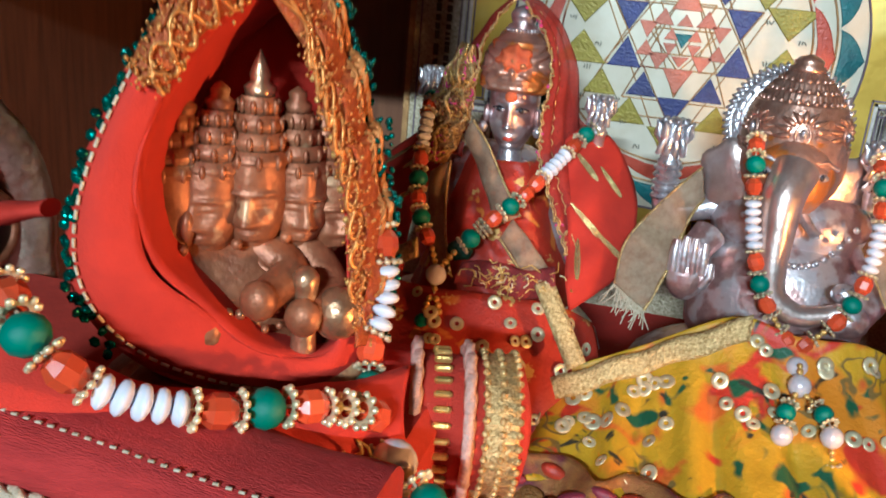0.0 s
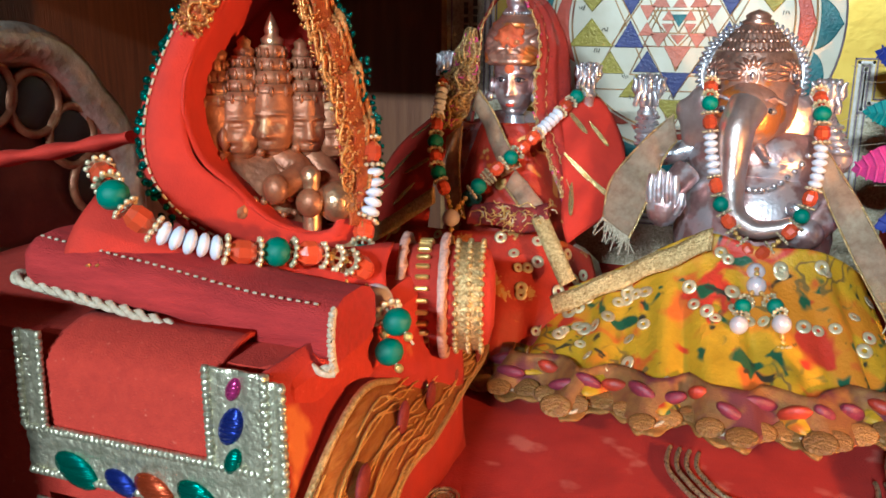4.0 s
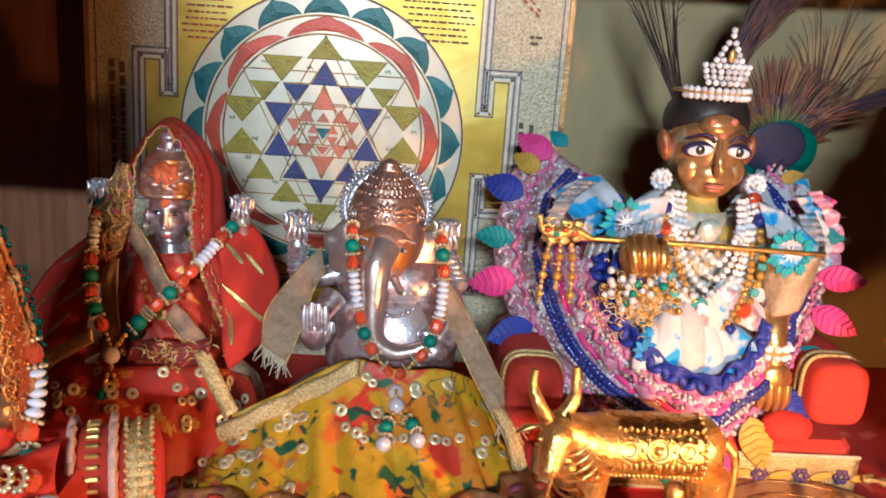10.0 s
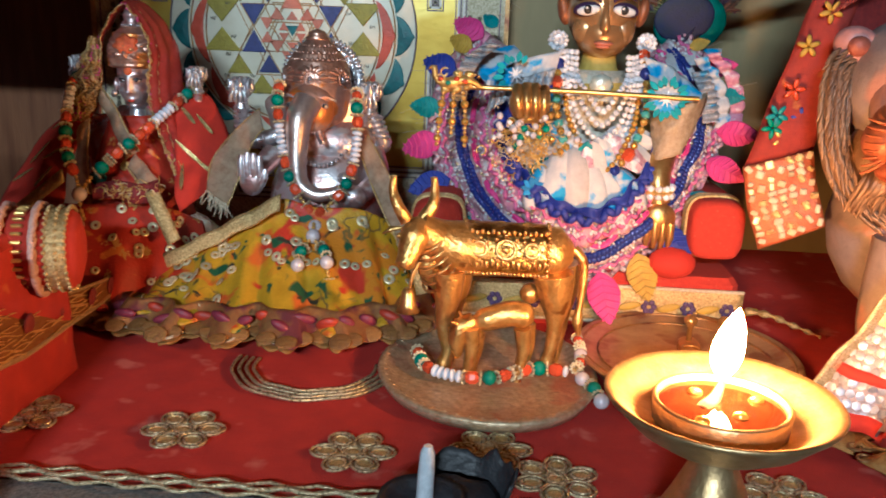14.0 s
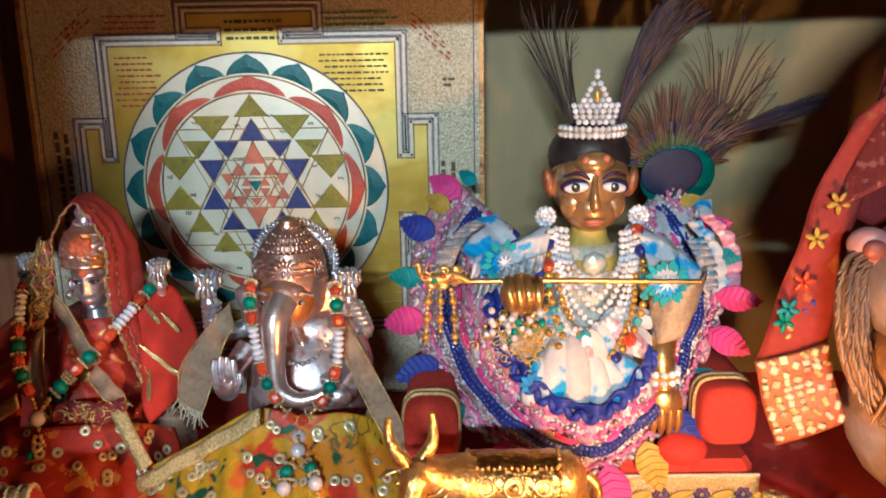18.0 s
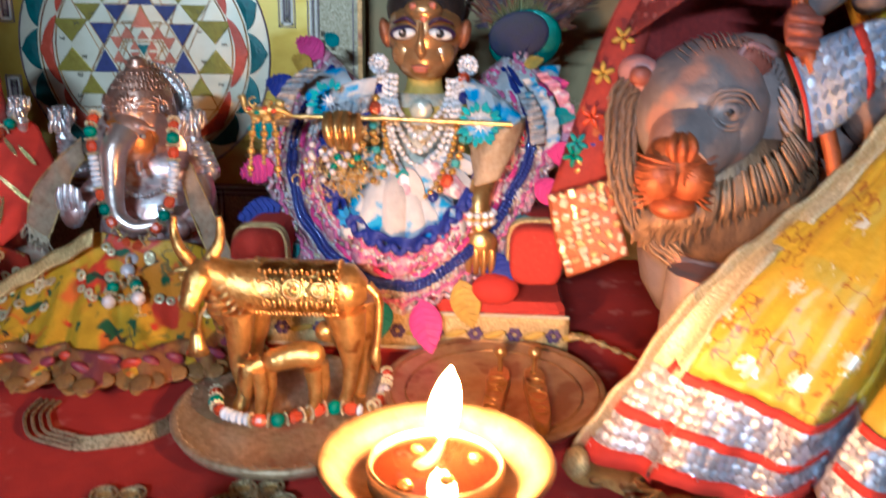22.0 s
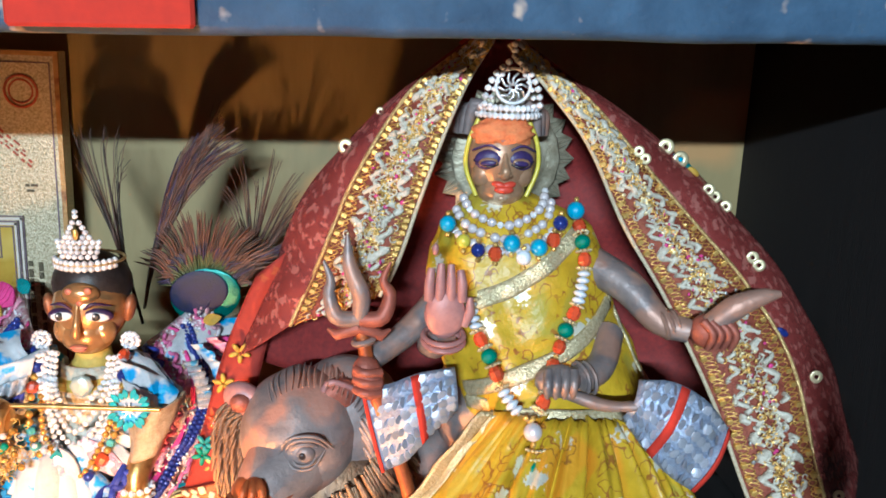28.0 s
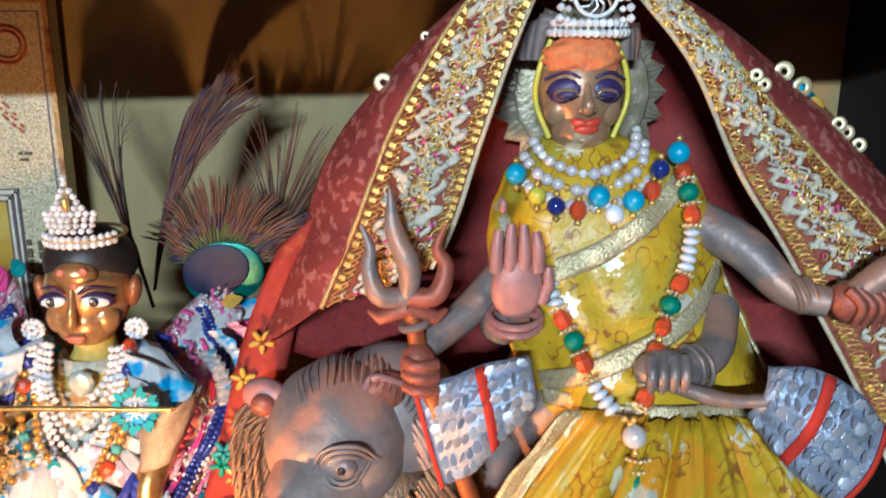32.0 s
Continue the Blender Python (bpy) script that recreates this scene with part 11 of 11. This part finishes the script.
for a, b in (([(0.392, 0.1700, 0.150), (0.402, 0.1660, 0.151), (0.414, 0.1650, 0.145), (0.425, 0.1660, 0.133)], [(0.387, 0.1700, 0.136), (0.395, 0.1640, 0.126), (0.404, 0.1630, 0.117), (0.413, 0.1640, 0.111)]),
             ([(0.329, 0.1830, 0.149), (0.318, 0.1800, 0.148), (0.306, 0.1820, 0.143), (0.296, 0.1880, 0.138)], [(0.330, 0.1760, 0.136), (0.319, 0.1730, 0.126), (0.312, 0.1750, 0.116), (0.304, 0.1800, 0.110)])):
    R_ = strip(a, b, 26, 12, 0.004, 0.0008, 4)
    sl = part("sleeve", Geo().grid(R_), BLUE_SEQ, bl, "blue sequin sleeve")
    thick(sl, 0.0007)
    for i in (9, 24):
        rows = [[np.array(R_[min(25, i + d)][j]) + np.array([0, -0.0010, 0]) for d in (0, 1, 2)] for j in range(13)]
        thick(part("red_stripe", Geo().grid(rows), RED_CLOTH, sl), 0.0006)
    for i in range(2, 25, 2):
        for j in range(1, 12, 2):
            q = np.array(R_[i][j]) + np.array([0, -0.0010, 0])
            if i not in (9, 10, 24):
                piece("sleeve_sequin", sc, sl, pose(*q, 90 + rnd.uniform(-20, 20), rnd.uniform(-15, 15), rnd.uniform(0, 60)) @ Matrix.Diagonal((0.0020, 0.0020, 0.0020, 1)))

# the red veil with its gold lace borders
veil = thing("goddess_veil", (DX, 0.225, 0.09), "red net veil with broad cream and gold lace borders", "veil")
L_in = [(0.3400, 0.2080, 0.2625), (0.3290, 0.2000, 0.2440), (0.3190, 0.1960, 0.2180), (0.3080, 0.1970, 0.1830), (0.3020, 0.2000, 0.1700)]
L_mid = [(0.3340, 0.2100, 0.2625), (0.3110, 0.2080, 0.2430), (0.2920, 0.2060, 0.2120), (0.2800, 0.2060, 0.1820), (0.2690, 0.2060, 0.1560)]
R_in = [(0.3455, 0.2070, 0.2610), (0.3610, 0.2020, 0.2450), (0.3750, 0.2000, 0.2270), (0.3920, 0.2000, 0.1960), (0.4110, 0.1960, 0.1660), (0.4240, 0.1800, 0.1360), (0.4370, 0.1500, 0.0930)]
R_mid = [(0.3520, 0.2110, 0.2610), (0.3760, 0.2120, 0.2430), (0.3990, 0.2100, 0.2200), (0.4220, 0.2080, 0.1960), (0.4420, 0.2000, 0.1740), (0.4560, 0.1850, 0.1450), (0.4620, 0.1520, 0.0900)]
L_out = [(0.3350, 0.2200, 0.2640), (0.3090, 0.2240, 0.2430), (0.2880, 0.2250, 0.2220), (0.2700, 0.2270, 0.1980), (0.2580, 0.2250, 0.1640), (0.2470, 0.2200, 0.1380)]
R_out = [(0.3500, 0.2200, 0.2630), (0.3840, 0.2280, 0.2440), (0.4170, 0.2320, 0.2230), (0.4460, 0.2320, 0.1970), (0.4720, 0.2280, 0.1680), (0.4880, 0.2180, 0.1380), (0.4980, 0.2060, 0.1020)]
VEIL_PTS = []
for nm, a, b in (("veil_side", L_mid, L_out), ("veil_side", R_mid, R_out)):
    rows = strip(a, b, 60, 12, 0.004, 0.0012, 10)
    VEIL_PTS += [np.array(q) for r_ in rows for q in r_[1:-1]]
    thick(part(nm, Geo().grid(rows), DUSTY_NET, veil), 0.0004)


def on_veil(x, z):
    """The place on the veil's sides nearest to a point seen from the front."""
    return min(VEIL_PTS, key=lambda q: (q[0] - x) ** 2 + (q[2] - z) ** 2)


backv = [(0.3420, 0.2300, 0.2640), (0.3420, 0.2440, 0.2300), (0.3440, 0.2500, 0.1900), (0.3460, 0.2520, 0.1400), (0.3480, 0.2500, 0.0900)]
for b in (L_out, R_out):
    bb = [(x, y + 0.004, z) for x, y, z in b]
    thick(part("veil_back", Geo().grid(strip(bb, backv, 50, 14, -0.004, 0.0020, 9)), MAROON, veil, "dark red back of the veil"), 0.0005)
thick(part("veil_top", Geo().grid(strip([(0.3300, 0.2080, 0.2600), (0.3380, 0.2070, 0.2650), (0.3460, 0.2065, 0.2655), (0.3540, 0.2080, 0.2600)], [(0.3300, 0.2300, 0.2610), (0.3380, 0.2320, 0.2665), (0.3460, 0.2320, 0.2665), (0.3540, 0.2300, 0.2610)], 20, 6)), RED_CLOTH, veil), 0.0006)
sqb = Geo().box((0, 0, 0), (0.0024, 0.0022, 0.0018), bevel=0.0003).mesh("gold_square_bead", GOLD)
for a, b, seed in ((L_in, L_mid, 1), (R_in, R_mid, 2)):
    rows = strip(a, b, 90, 12, 0.0035, 0.0008, 8, seed)
    lace = part("lace_border", Geo().grid(rows), DARK_LACE, veil, "cream and gold lace border")
    thick(lace, 0.0006)
    rr = random.Random(seed)
    off = np.array([0, -0.0012, 0])

    def on_lace(u, jf, rows=rows):
        i, j = int(min(88, max(0, u))), int(min(11, max(0, jf)))
        p, q = u - i, jf - j
        return (np.array(rows[i][j]) * (1 - p) + np.array(rows[i + 1][j]) * p) * (1 - q) + (np.array(rows[i][j + 1]) * (1 - p) + np.array(rows[i + 1][j + 1]) * p) * q

    run = sum(np.linalg.norm(np.array(rows[i + 1][6]) - np.array(rows[i][6])) for i in range(89))
    # broad cream waves, thin lattices along both edges, curls of gold between
    for j0, m, amp, per, r_, ph0 in ((3.6, CREAM_LACE, 0.9, 0.0076, 0.0019, 0.0), (8.4, CREAM_LACE, 0.9, 0.0076, 0.0019, 2.0), (4.6, CREAM_LACE, 0.6, 0.0052, 0.0009, 1.2), (7.4, CREAM_LACE, 0.6, 0.0052, 0.0009, 3.2), (1.5, GOLD, 0.8, 0.0036, 0.00032, 0.0), (1.5, GOLD, 0.8, 0.0036, 0.00032, math.pi),
                                  (10.5, GOLD, 0.8, 0.0036, 0.00032, 0.0), (10.5, GOLD, 0.8, 0.0036, 0.00032, math.pi), (5.4, BAND_GOLD, 0.5, 0.0048, 0.0005, 0.5), (6.6, BAND_GOLD, 0.5, 0.0048, 0.0005, 2.5)):
        n_ = int(run / per * 10)
        pts = [on_lace(89 * k / n_, j0 + amp * math.sin(2 * math.pi * run * k / n_ / per + ph0 + 0.5 * wob(k * 0.1, j0)) + 0.15 * wob(k * 0.4, j0, 3.0)) + off * (1 + 0.35 * math.sin(k * 0.7)) for k in range(n_ + 1)]
        g = Geo()
        if m is CREAM_LACE:
            k = 0
            while k < n_ - 3:
                e = min(n_, k + rr.randrange(4, 10))
                sh = np.array([rr.gauss(0, 0.0007), 0, rr.gauss(0, 0.0007)])
                g.tube([q + sh for q in pts[k:e + 1]], [r_ * rr.uniform(0.55, 1.15) for _ in range(e + 1 - k)], 6, flat=0.55)
                k = e + rr.choice((0, 1, 1, 2))
        else:
            g.tube(pts, r_, 6, flat=0.55)
        part("lace_cord", g, m, lace)
    g = Geo()
    for k in range(1000):
        u, jf = rr.uniform(1, 88), rr.gauss(6.0, 0.9) if k % 4 else rr.uniform(2, 10)
        q = on_lace(u, max(0.5, min(11.5, jf))) + off * 1.5
        a_ = rr.uniform(0, 6.28)
        r_ = rr.uniform(0.0006, 0.0013)
        if k % 3:
            g.tube([q + r_ * np.array([math.cos(a_ + 3.5 * t), -0.2, math.sin(a_ + 3.5 * t)]) for t in np.linspace(0, 1, 5)], 0.0003, 4, mi=rr.choice((0, 0, 4)))
        else:
            g.ell(q, (rr.uniform(0.0005, 0.0010), 0.0004, rr.uniform(0.0005, 0.0010)), n=6, k=4, mi=rr.choice((0, 1, 1, 2, 3)))
    part("lace_stitching", g, [GOLD, PALE_GOLD, HOT_PINK, SILVER, CREAM_LACE], lace, kind="stuff")
    for j in (0, 12):
        part("edge_cord", Geo().tube([np.array(rows[i][j]) + off * 0.6 for i in range(90)], 0.0008, 6), CREAM_THREAD if j == 0 else BAND_GOLD, lace)
    for j, nn in ((1, 36), (11, 34)):
        for k in range(nn):
            i = int(2 + 85 * k / nn)
            q = np.array(rows[i][j]) + off
            t = np.array(rows[i + 1][j]) - np.array(rows[i][j])
            piece("gold_square_bead", sqb, lace, pose(*q, 0, -math.degrees(math.atan2(t[2], t[0])) + 90, 0))
# the checked lace end hangs lower beside the lion's mouth
rows = strip([(0.2235, 0.2210, 0.0800), (0.2270, 0.2190, 0.0640), (0.2325, 0.2170, 0.0480)], [(0.2480, 0.2170, 0.0885), (0.2510, 0.2140, 0.0740), (0.2550, 0.2110, 0.0600)], 24, 14, 0.0015, 0.0005, 3)
end = part("lace_end", Geo().grid(rows), mat("gold_red_brocade", (0.5, 0.14, 0.05), (0.36, 0.08, 0.03), 0.4, 0.3, 600, 0.6), veil, "gold and cream checked lace end")
thick(end, 0.0006)
sqc = Geo().box((0, 0, 0), (0.0026, 0.0010, 0.0021), bevel=0.0004)
sqm = {m.name: sqc.mesh("lace_square", m) for m in (CREAM_THREAD, BAND_GOLD, PALE_GOLD)}
for i in range(1, 23, 2):
    for j in range(1, 14, 2):
        if (i + j) % 4 or rnd.random() < 0.5:
            q = np.array(rows[i][j]) + np.array([0, -0.0010, 0])
            piece("lace_square", sqm[rnd.choice([CREAM_THREAD, BAND_GOLD, PALE_GOLD]).name], end, pose(*q, 12, rnd.choice((0, 45, 90)) + rnd.uniform(-20, 20), 0) @ Matrix.Diagonal((rnd.uniform(0.8, 1.5), 1.0, rnd.uniform(0.8, 1.5), 1)))
# veil's red fall with embroidered flowers, between the doll and the lion
a = [(0.2540, 0.2250, 0.1700), (0.2425, 0.2250, 0.1430), (0.2350, 0.2240, 0.1170), (0.2245, 0.2230, 0.0800)]
b = [(0.2660, 0.2240, 0.1800), (0.2600, 0.2240, 0.1500), (0.2530, 0.2210, 0.1200), (0.2490, 0.2190, 0.0880)]
FALL = strip(a, b, 30, 8, 0.002, 0.0012, 5)
thick(part("veil_fall", Geo().grid(FALL), mat("old_red_net", (0.36, 0.035, 0.022), (0.24, 0.02, 0.014), 0.6, 0, 300, 0.7, 2500, c3=(0.42, 0.12, 0.03), spots=0.34, spot_scale=130), veil, "red fall with thread flowers"), 0.0005)
for x, z, m in ((0.2335, 0.1010, TEAL), (0.2325, 0.0960, GREEN_BEAD), (0.2430, 0.1000, ROYAL), (0.2415, 0.1270, YELLOW_LEAF), (0.2385, 0.1110, ORANGE_BEAD), (0.2480, 0.1400, YELLOW_LEAF), (0.2370, 0.0920, GOLD)):
    g = Geo()
    for k in range(5):
        a_ = k * 1.2566 + x * 90
        g.ell((x + 0.0024 * math.cos(a_), 0.2190, z + 0.0024 * math.sin(a_)), (0.0022, 0.0007, 0.0010), (0, -math.degrees(a_), 0), n=8, k=5)
    part("thread_flower", g, m, veil)
for (x, y, z), s in (((0.2860, 0.2215, 0.2250), 0.0030), ((0.4140, 0.2150, 0.2290), 0.0034), ((0.4190, 0.2140, 0.2210), 0.0034), ((0.4300, 0.2140, 0.2090), 0.0026), ((0.4340, 0.2135, 0.2060), 0.0026), ((0.4385, 0.2130, 0.2030), 0.0026),
                     ((0.4450, 0.2120, 0.1850), 0.0026), ((0.4470, 0.2120, 0.1820), 0.0026), ((0.4680, 0.2020, 0.1420), 0.0026), ((0.3820, 0.2050, 0.2120), 0.0022), ((0.3795, 0.2050, 0.2050), 0.0022), ((0.4700, 0.2000, 0.1080), 0.0022), ((0.2980, 0.2160, 0.2390), 0.0016)):
    q = on_veil(x, z)
    piece("sequin", SEQUIN, veil, pose(q[0], q[1] - 0.0030, q[2], 84, rnd.uniform(-10, 10), rnd.uniform(-12, 0)) @ Matrix.Diagonal((s, s, s, 1)))
for x, z, m in ((0.4235, 0.2245, SKY_BEAD), (0.4265, 0.2210, GREEN_BEAD), (0.4290, 0.2170, YELLOW_LEAF), (0.4250, 0.2190, TEAL), (0.4440, 0.1570, NAVY_BEAD)):
    q = on_veil(x, z)
    part("thread_leaf", Geo().ell((q[0], q[1] - 0.0010, q[2]), (0.0030, 0.0008, 0.0014), (0, 35, 0), n=10, k=6), m, veil)

# crown, necklace and garland of the goddess
dc = thing("crystal_tiara", (DX, 0.205, 0.236), "silver crystal tiara with a wheel and pointed top", "crown")
for i in range(15):
    a = -1.2 + 2.4 * i / 14
    for z in (0.2365, 0.2392):
        piece("crystal", BEADS["c"][1], dc, pose(DX + 0.0118 * math.sin(a), 0.2125 - 0.0135 * math.cos(a), z) @ Matrix.Diagonal((0.0014, 0.0014, 0.0014, 1)))
for sx in (-1, 1):
    arch_ = smooth_path([(DX + sx * 0.0098, 0.2000, 0.2405), (DX + sx * 0.0092, 0.1998, 0.2450), (DX + sx * 0.0066, 0.1996, 0.2505), (DX + sx * 0.0026, 0.1996, 0.2545), (DX, 0.1996, 0.2572)], 8)
    for k, q in enumerate(arch_):
        piece("crystal", BEADS["c"][1], dc, pose(*q) @ Matrix.Diagonal((0.0013, 0.0013, 0.0013, 1)))
        if k < 6:
            piece("crystal", BEADS["c"][1], dc, pose(q[0] - sx * 0.0021, q[1] + 0.0002, q[2] - 0.0004) @ Matrix.Diagonal((0.0010, 0.0010, 0.0010, 1)))
for i in range(10):
    a = 2 * math.pi * i / 10
    g = Geo().tube(smooth_path([(DX + 0.0008 * math.cos(a), 0.2000, 0.2465 + 0.0008 * math.sin(a)), (DX + 0.003 * math.cos(a + 0.4), 0.1996, 0.2465 + 0.003 * math.sin(a + 0.4)), (DX + 0.0052 * math.cos(a), 0.2000, 0.2465 + 0.0052 * math.sin(a))], 6), 0.0005, 5)
    part("wheel_spoke", g, SILVER, dc)
part("wheel_rim", Geo().torus((DX, 0.2000, 0.2470), 0.0060, 0.0006, (90, 0, 0), 26, 6), CRYSTAL, dc)
for z in (0.2590, 0.2612):
    piece("crystal", BEADS["c"][1], dc, pose(DX, 0.2000, z) @ Matrix.Diagonal((0.0014, 0.0014, 0.0014, 1)))
nk = thing("pearl_necklace", (DX, 0.195, 0.195), "pearl collar with blue, orange and yellow bead drops", "necklace")
for k, (w, dz) in enumerate(((0.0155, 0.0), (0.0180, -0.0045), (0.0205, -0.0085))):
    string_beads(nk, [(DX - w, 0.208, 0.2065 + dz), (DX - w * 0.75, 0.1985 - 0.0015 * k, 0.2015 + dz), (DX, 0.1935 - 0.0025 * k, 0.1985 + dz), (DX + w * 0.75, 0.1985 - 0.0015 * k, 0.2035 + dz), (DX + w, 0.208, 0.2105 + dz)], "sscs" if k != 1 else "ssds", 1.05)
for x, y, z, kd, s in ((-0.0215, 0.1945, 0.1985, "b", 1.0), (-0.0160, 0.1910, 0.1930, "y", 0.95), (-0.0110, 0.1885, 0.1905, "n", 0.95), (-0.0050, 0.1875, 0.1895, "r", 1.0), (0.0005, 0.1870, 0.1935, "b", 1.05), (0.0050, 0.1870, 0.1885, "w", 1.1), (0.0105, 0.1880, 0.1920, "b", 1.05), (0.0160, 0.1900, 0.1945, "r", 1.0), (0.0185, 0.1925, 0.2000, "n", 1.0), (0.0245, 0.1960, 0.2040, "b", 1.1)):
    kind, me, r, h = BEADS[kd]
    piece("drop_bead", me, nk, pose(DX + x, y, z) @ Matrix.Diagonal((r * s, r * s, r * s, 1)))
    piece("gold_bead", BEADS["d"][1], nk, pose(DX + x, y - 0.0005, z - r * s - 0.0008) @ Matrix.Diagonal((0.001, 0.001, 0.001, 1)))
    piece("gold_bead", BEADS["d"][1], nk, pose(DX + x, y, z + r * s + 0.0008) @ Matrix.Diagonal((0.001, 0.001, 0.001, 1)))
dg = thing("bead_garland", (DX, 0.175, 0.13), "long garland of red, green and white beads with pearls", "garland", "garlands on the idols")
string_beads(dg, [(0.3725, 0.1980, 0.2020), (0.3735, 0.1910, 0.1940), (0.3740, 0.1870, 0.1850), (0.3715, 0.1830, 0.1730), (0.3665, 0.1790, 0.1630), (0.3625, 0.1745, 0.1530), (0.3590, 0.1690, 0.1430), (0.3565, 0.1660, 0.1390)], "drogorowwwwworogor", 0.98)
string_beads(dg, [(0.3330, 0.1840, 0.1740), (0.3360, 0.1800, 0.1640), (0.3410, 0.1750, 0.1540), (0.3450, 0.1700, 0.1450), (0.3500, 0.1660, 0.1390)], "owwwworogord", 0.98)
string_beads(dg, [(0.3515, 0.1650, 0.1385), (0.3535, 0.1640, 0.1370), (0.3540, 0.1635, 0.1360)], "dd", 1.0)
string_beads(dg, [(0.3545, 0.1640, 0.1390), (0.3545, 0.1620, 0.1330), (0.3548, 0.1600, 0.1270), (0.3545, 0.1560, 0.1150), (0.3520, 0.1520, 0.1060)], "dpdodogopdd", 1.0)
string_beads(dg, [(0.3560, 0.1625, 0.1300), (0.3572, 0.1600, 0.1230), (0.3565, 0.1575, 0.1180)], "dododo", 1.0)

# ---- brass hand bell ----
DARK_BRONZE = mat("dark_bronze", (0.2, 0.1, 0.05), (0.09, 0.045, 0.025), 0.3, 0.85, 140, 0.4, 600)
bell = thing("hand_bell", (0.449, 0.088, 0.0), "dark bronze hand bell with ornate silvered handle", "hand bell")
part("bell_body", Geo().lathe([(1e-5, 0.060), (0.004, 0.060), (0.0075, 0.0585), (0.0105, 0.0545), (0.0115, 0.052), (0.0122, 0.0505), (0.0118, 0.049), (0.0132, 0.0475), (0.0136, 0.0455), (0.0142, 0.040), (0.0160, 0.030), (0.0195, 0.018), (0.0250, 0.007), (0.0290, 0.0012), (0.0285, 0.0), (0.0265, 0.001), (0.018, 0.015), (0.013, 0.03), (1e-5, 0.05)], (0.449, 0.088, 0), 48), DARK_BRONZE, bell)
for z, r in ((0.0462, 0.0137), (0.0500, 0.0121), (0.0535, 0.0110)):
    part("turned_ring", Geo().torus((0.449, 0.088, z), r, 0.0009, n=36, k=6), DARK_BRONZE, bell)
part("stem", Geo().lathe([(0.0035, 0.058), (0.0024, 0.066), (0.0019, 0.080), (0.0018, 0.105), (0.0024, 0.116), (0.0040, 0.121)], (0.449, 0.088, 0), 18), DARK_BRONZE, bell)
g = Geo()
g.lathe([(0.0040, 0.118), (0.0060, 0.124), (0.0075, 0.128), (0.0095, 0.132), (0.0080, 0.137), (0.0100, 0.142), (0.0070, 0.149), (0.0062, 0.155), (0.0072, 0.160), (0.0050, 0.168), (0.0060, 0.173), (0.0036, 0.181), (0.0020, 0.187), (1e-4, 0.192)], (0.446, 0.089, 0), 20)
for k in range(14):
    a = k * 0.9
    g.ell((0.446 + 0.0085 * math.cos(a), 0.089 + 0.0085 * math.sin(a), 0.128 + 0.0024 * (k % 7)), 0.0030, n=10, k=7)
    g.ell((0.446 + 0.0058 * math.cos(a), 0.089 + 0.0058 * math.sin(a), 0.150 + 0.0022 * (k % 7)), 0.0022, n=10, k=7)
for s in (-1, 1):
    g.tube(smooth_path([(0.446 + s * 0.004, 0.086, 0.132), (0.446 + s * 0.012, 0.084, 0.140), (0.446 + s * 0.010, 0.085, 0.152), (0.446 + s * 0.003, 0.086, 0.158)], 14), np.linspace(0.0032, 0.0014, 14), 8)
part("handle", g, mat("silvered_handle", (0.34, 0.38, 0.44), (0.1, 0.1, 0.12), 0.28, 0.75, 300, 0.5, 600, c3=(0.45, 0.2, 0.08), spots=0.42, spot_scale=90), bell, "ornate silvered handle")
# near-black sheet added in place of shade at the side of the altar
g = Geo()
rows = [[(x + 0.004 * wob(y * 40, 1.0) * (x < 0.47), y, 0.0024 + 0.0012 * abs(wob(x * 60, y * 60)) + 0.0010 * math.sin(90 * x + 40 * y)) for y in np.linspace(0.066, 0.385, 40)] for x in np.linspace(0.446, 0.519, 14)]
sc_ = solo("dark_side_cloth", g.grid(rows), mat("shade_felt", (0.012, 0.010, 0.012), (0.006, 0.005, 0.006), 0.8, 0, 300, 0.6, 1500, sheen=0.1), (0.48, 0.22, 0.002), "crumpled near-black sheet in place of shade beside the altar", "cloth")
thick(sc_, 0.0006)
# trinkets by the bell
tr = thing("bead_heap", (0.478, 0.150, 0.0), "heap of small dark beads and a tinsel bunch on the cloth", "bead heap")
rr = random.Random(77)
for k in range(60):
    x, y = rr.gauss(0.476, 0.010), rr.gauss(0.172, 0.007)
    piece("small_bead", BEADS["d"][1] if k % 3 else BEADS["c"][1], tr, pose(x, y, 0.0018 + rr.uniform(0, 0.008)) @ Matrix.Diagonal((0.0018, 0.0018, 0.0018, 1)))
g = Geo()
for k in range(70):
    p = np.array((rr.gauss(0.440, 0.010), rr.gauss(0.132, 0.006), 0.0012))
    d = np.array((rr.gauss(0, 0.006), rr.gauss(0, 0.004), 0))
    g.tube([p, p + d * 0.5 + np.array([0, 0, rr.uniform(0, 0.004)]), p + d], 0.0005, 5)
part("tinsel", g, SILVER, tr, kind="stuff")
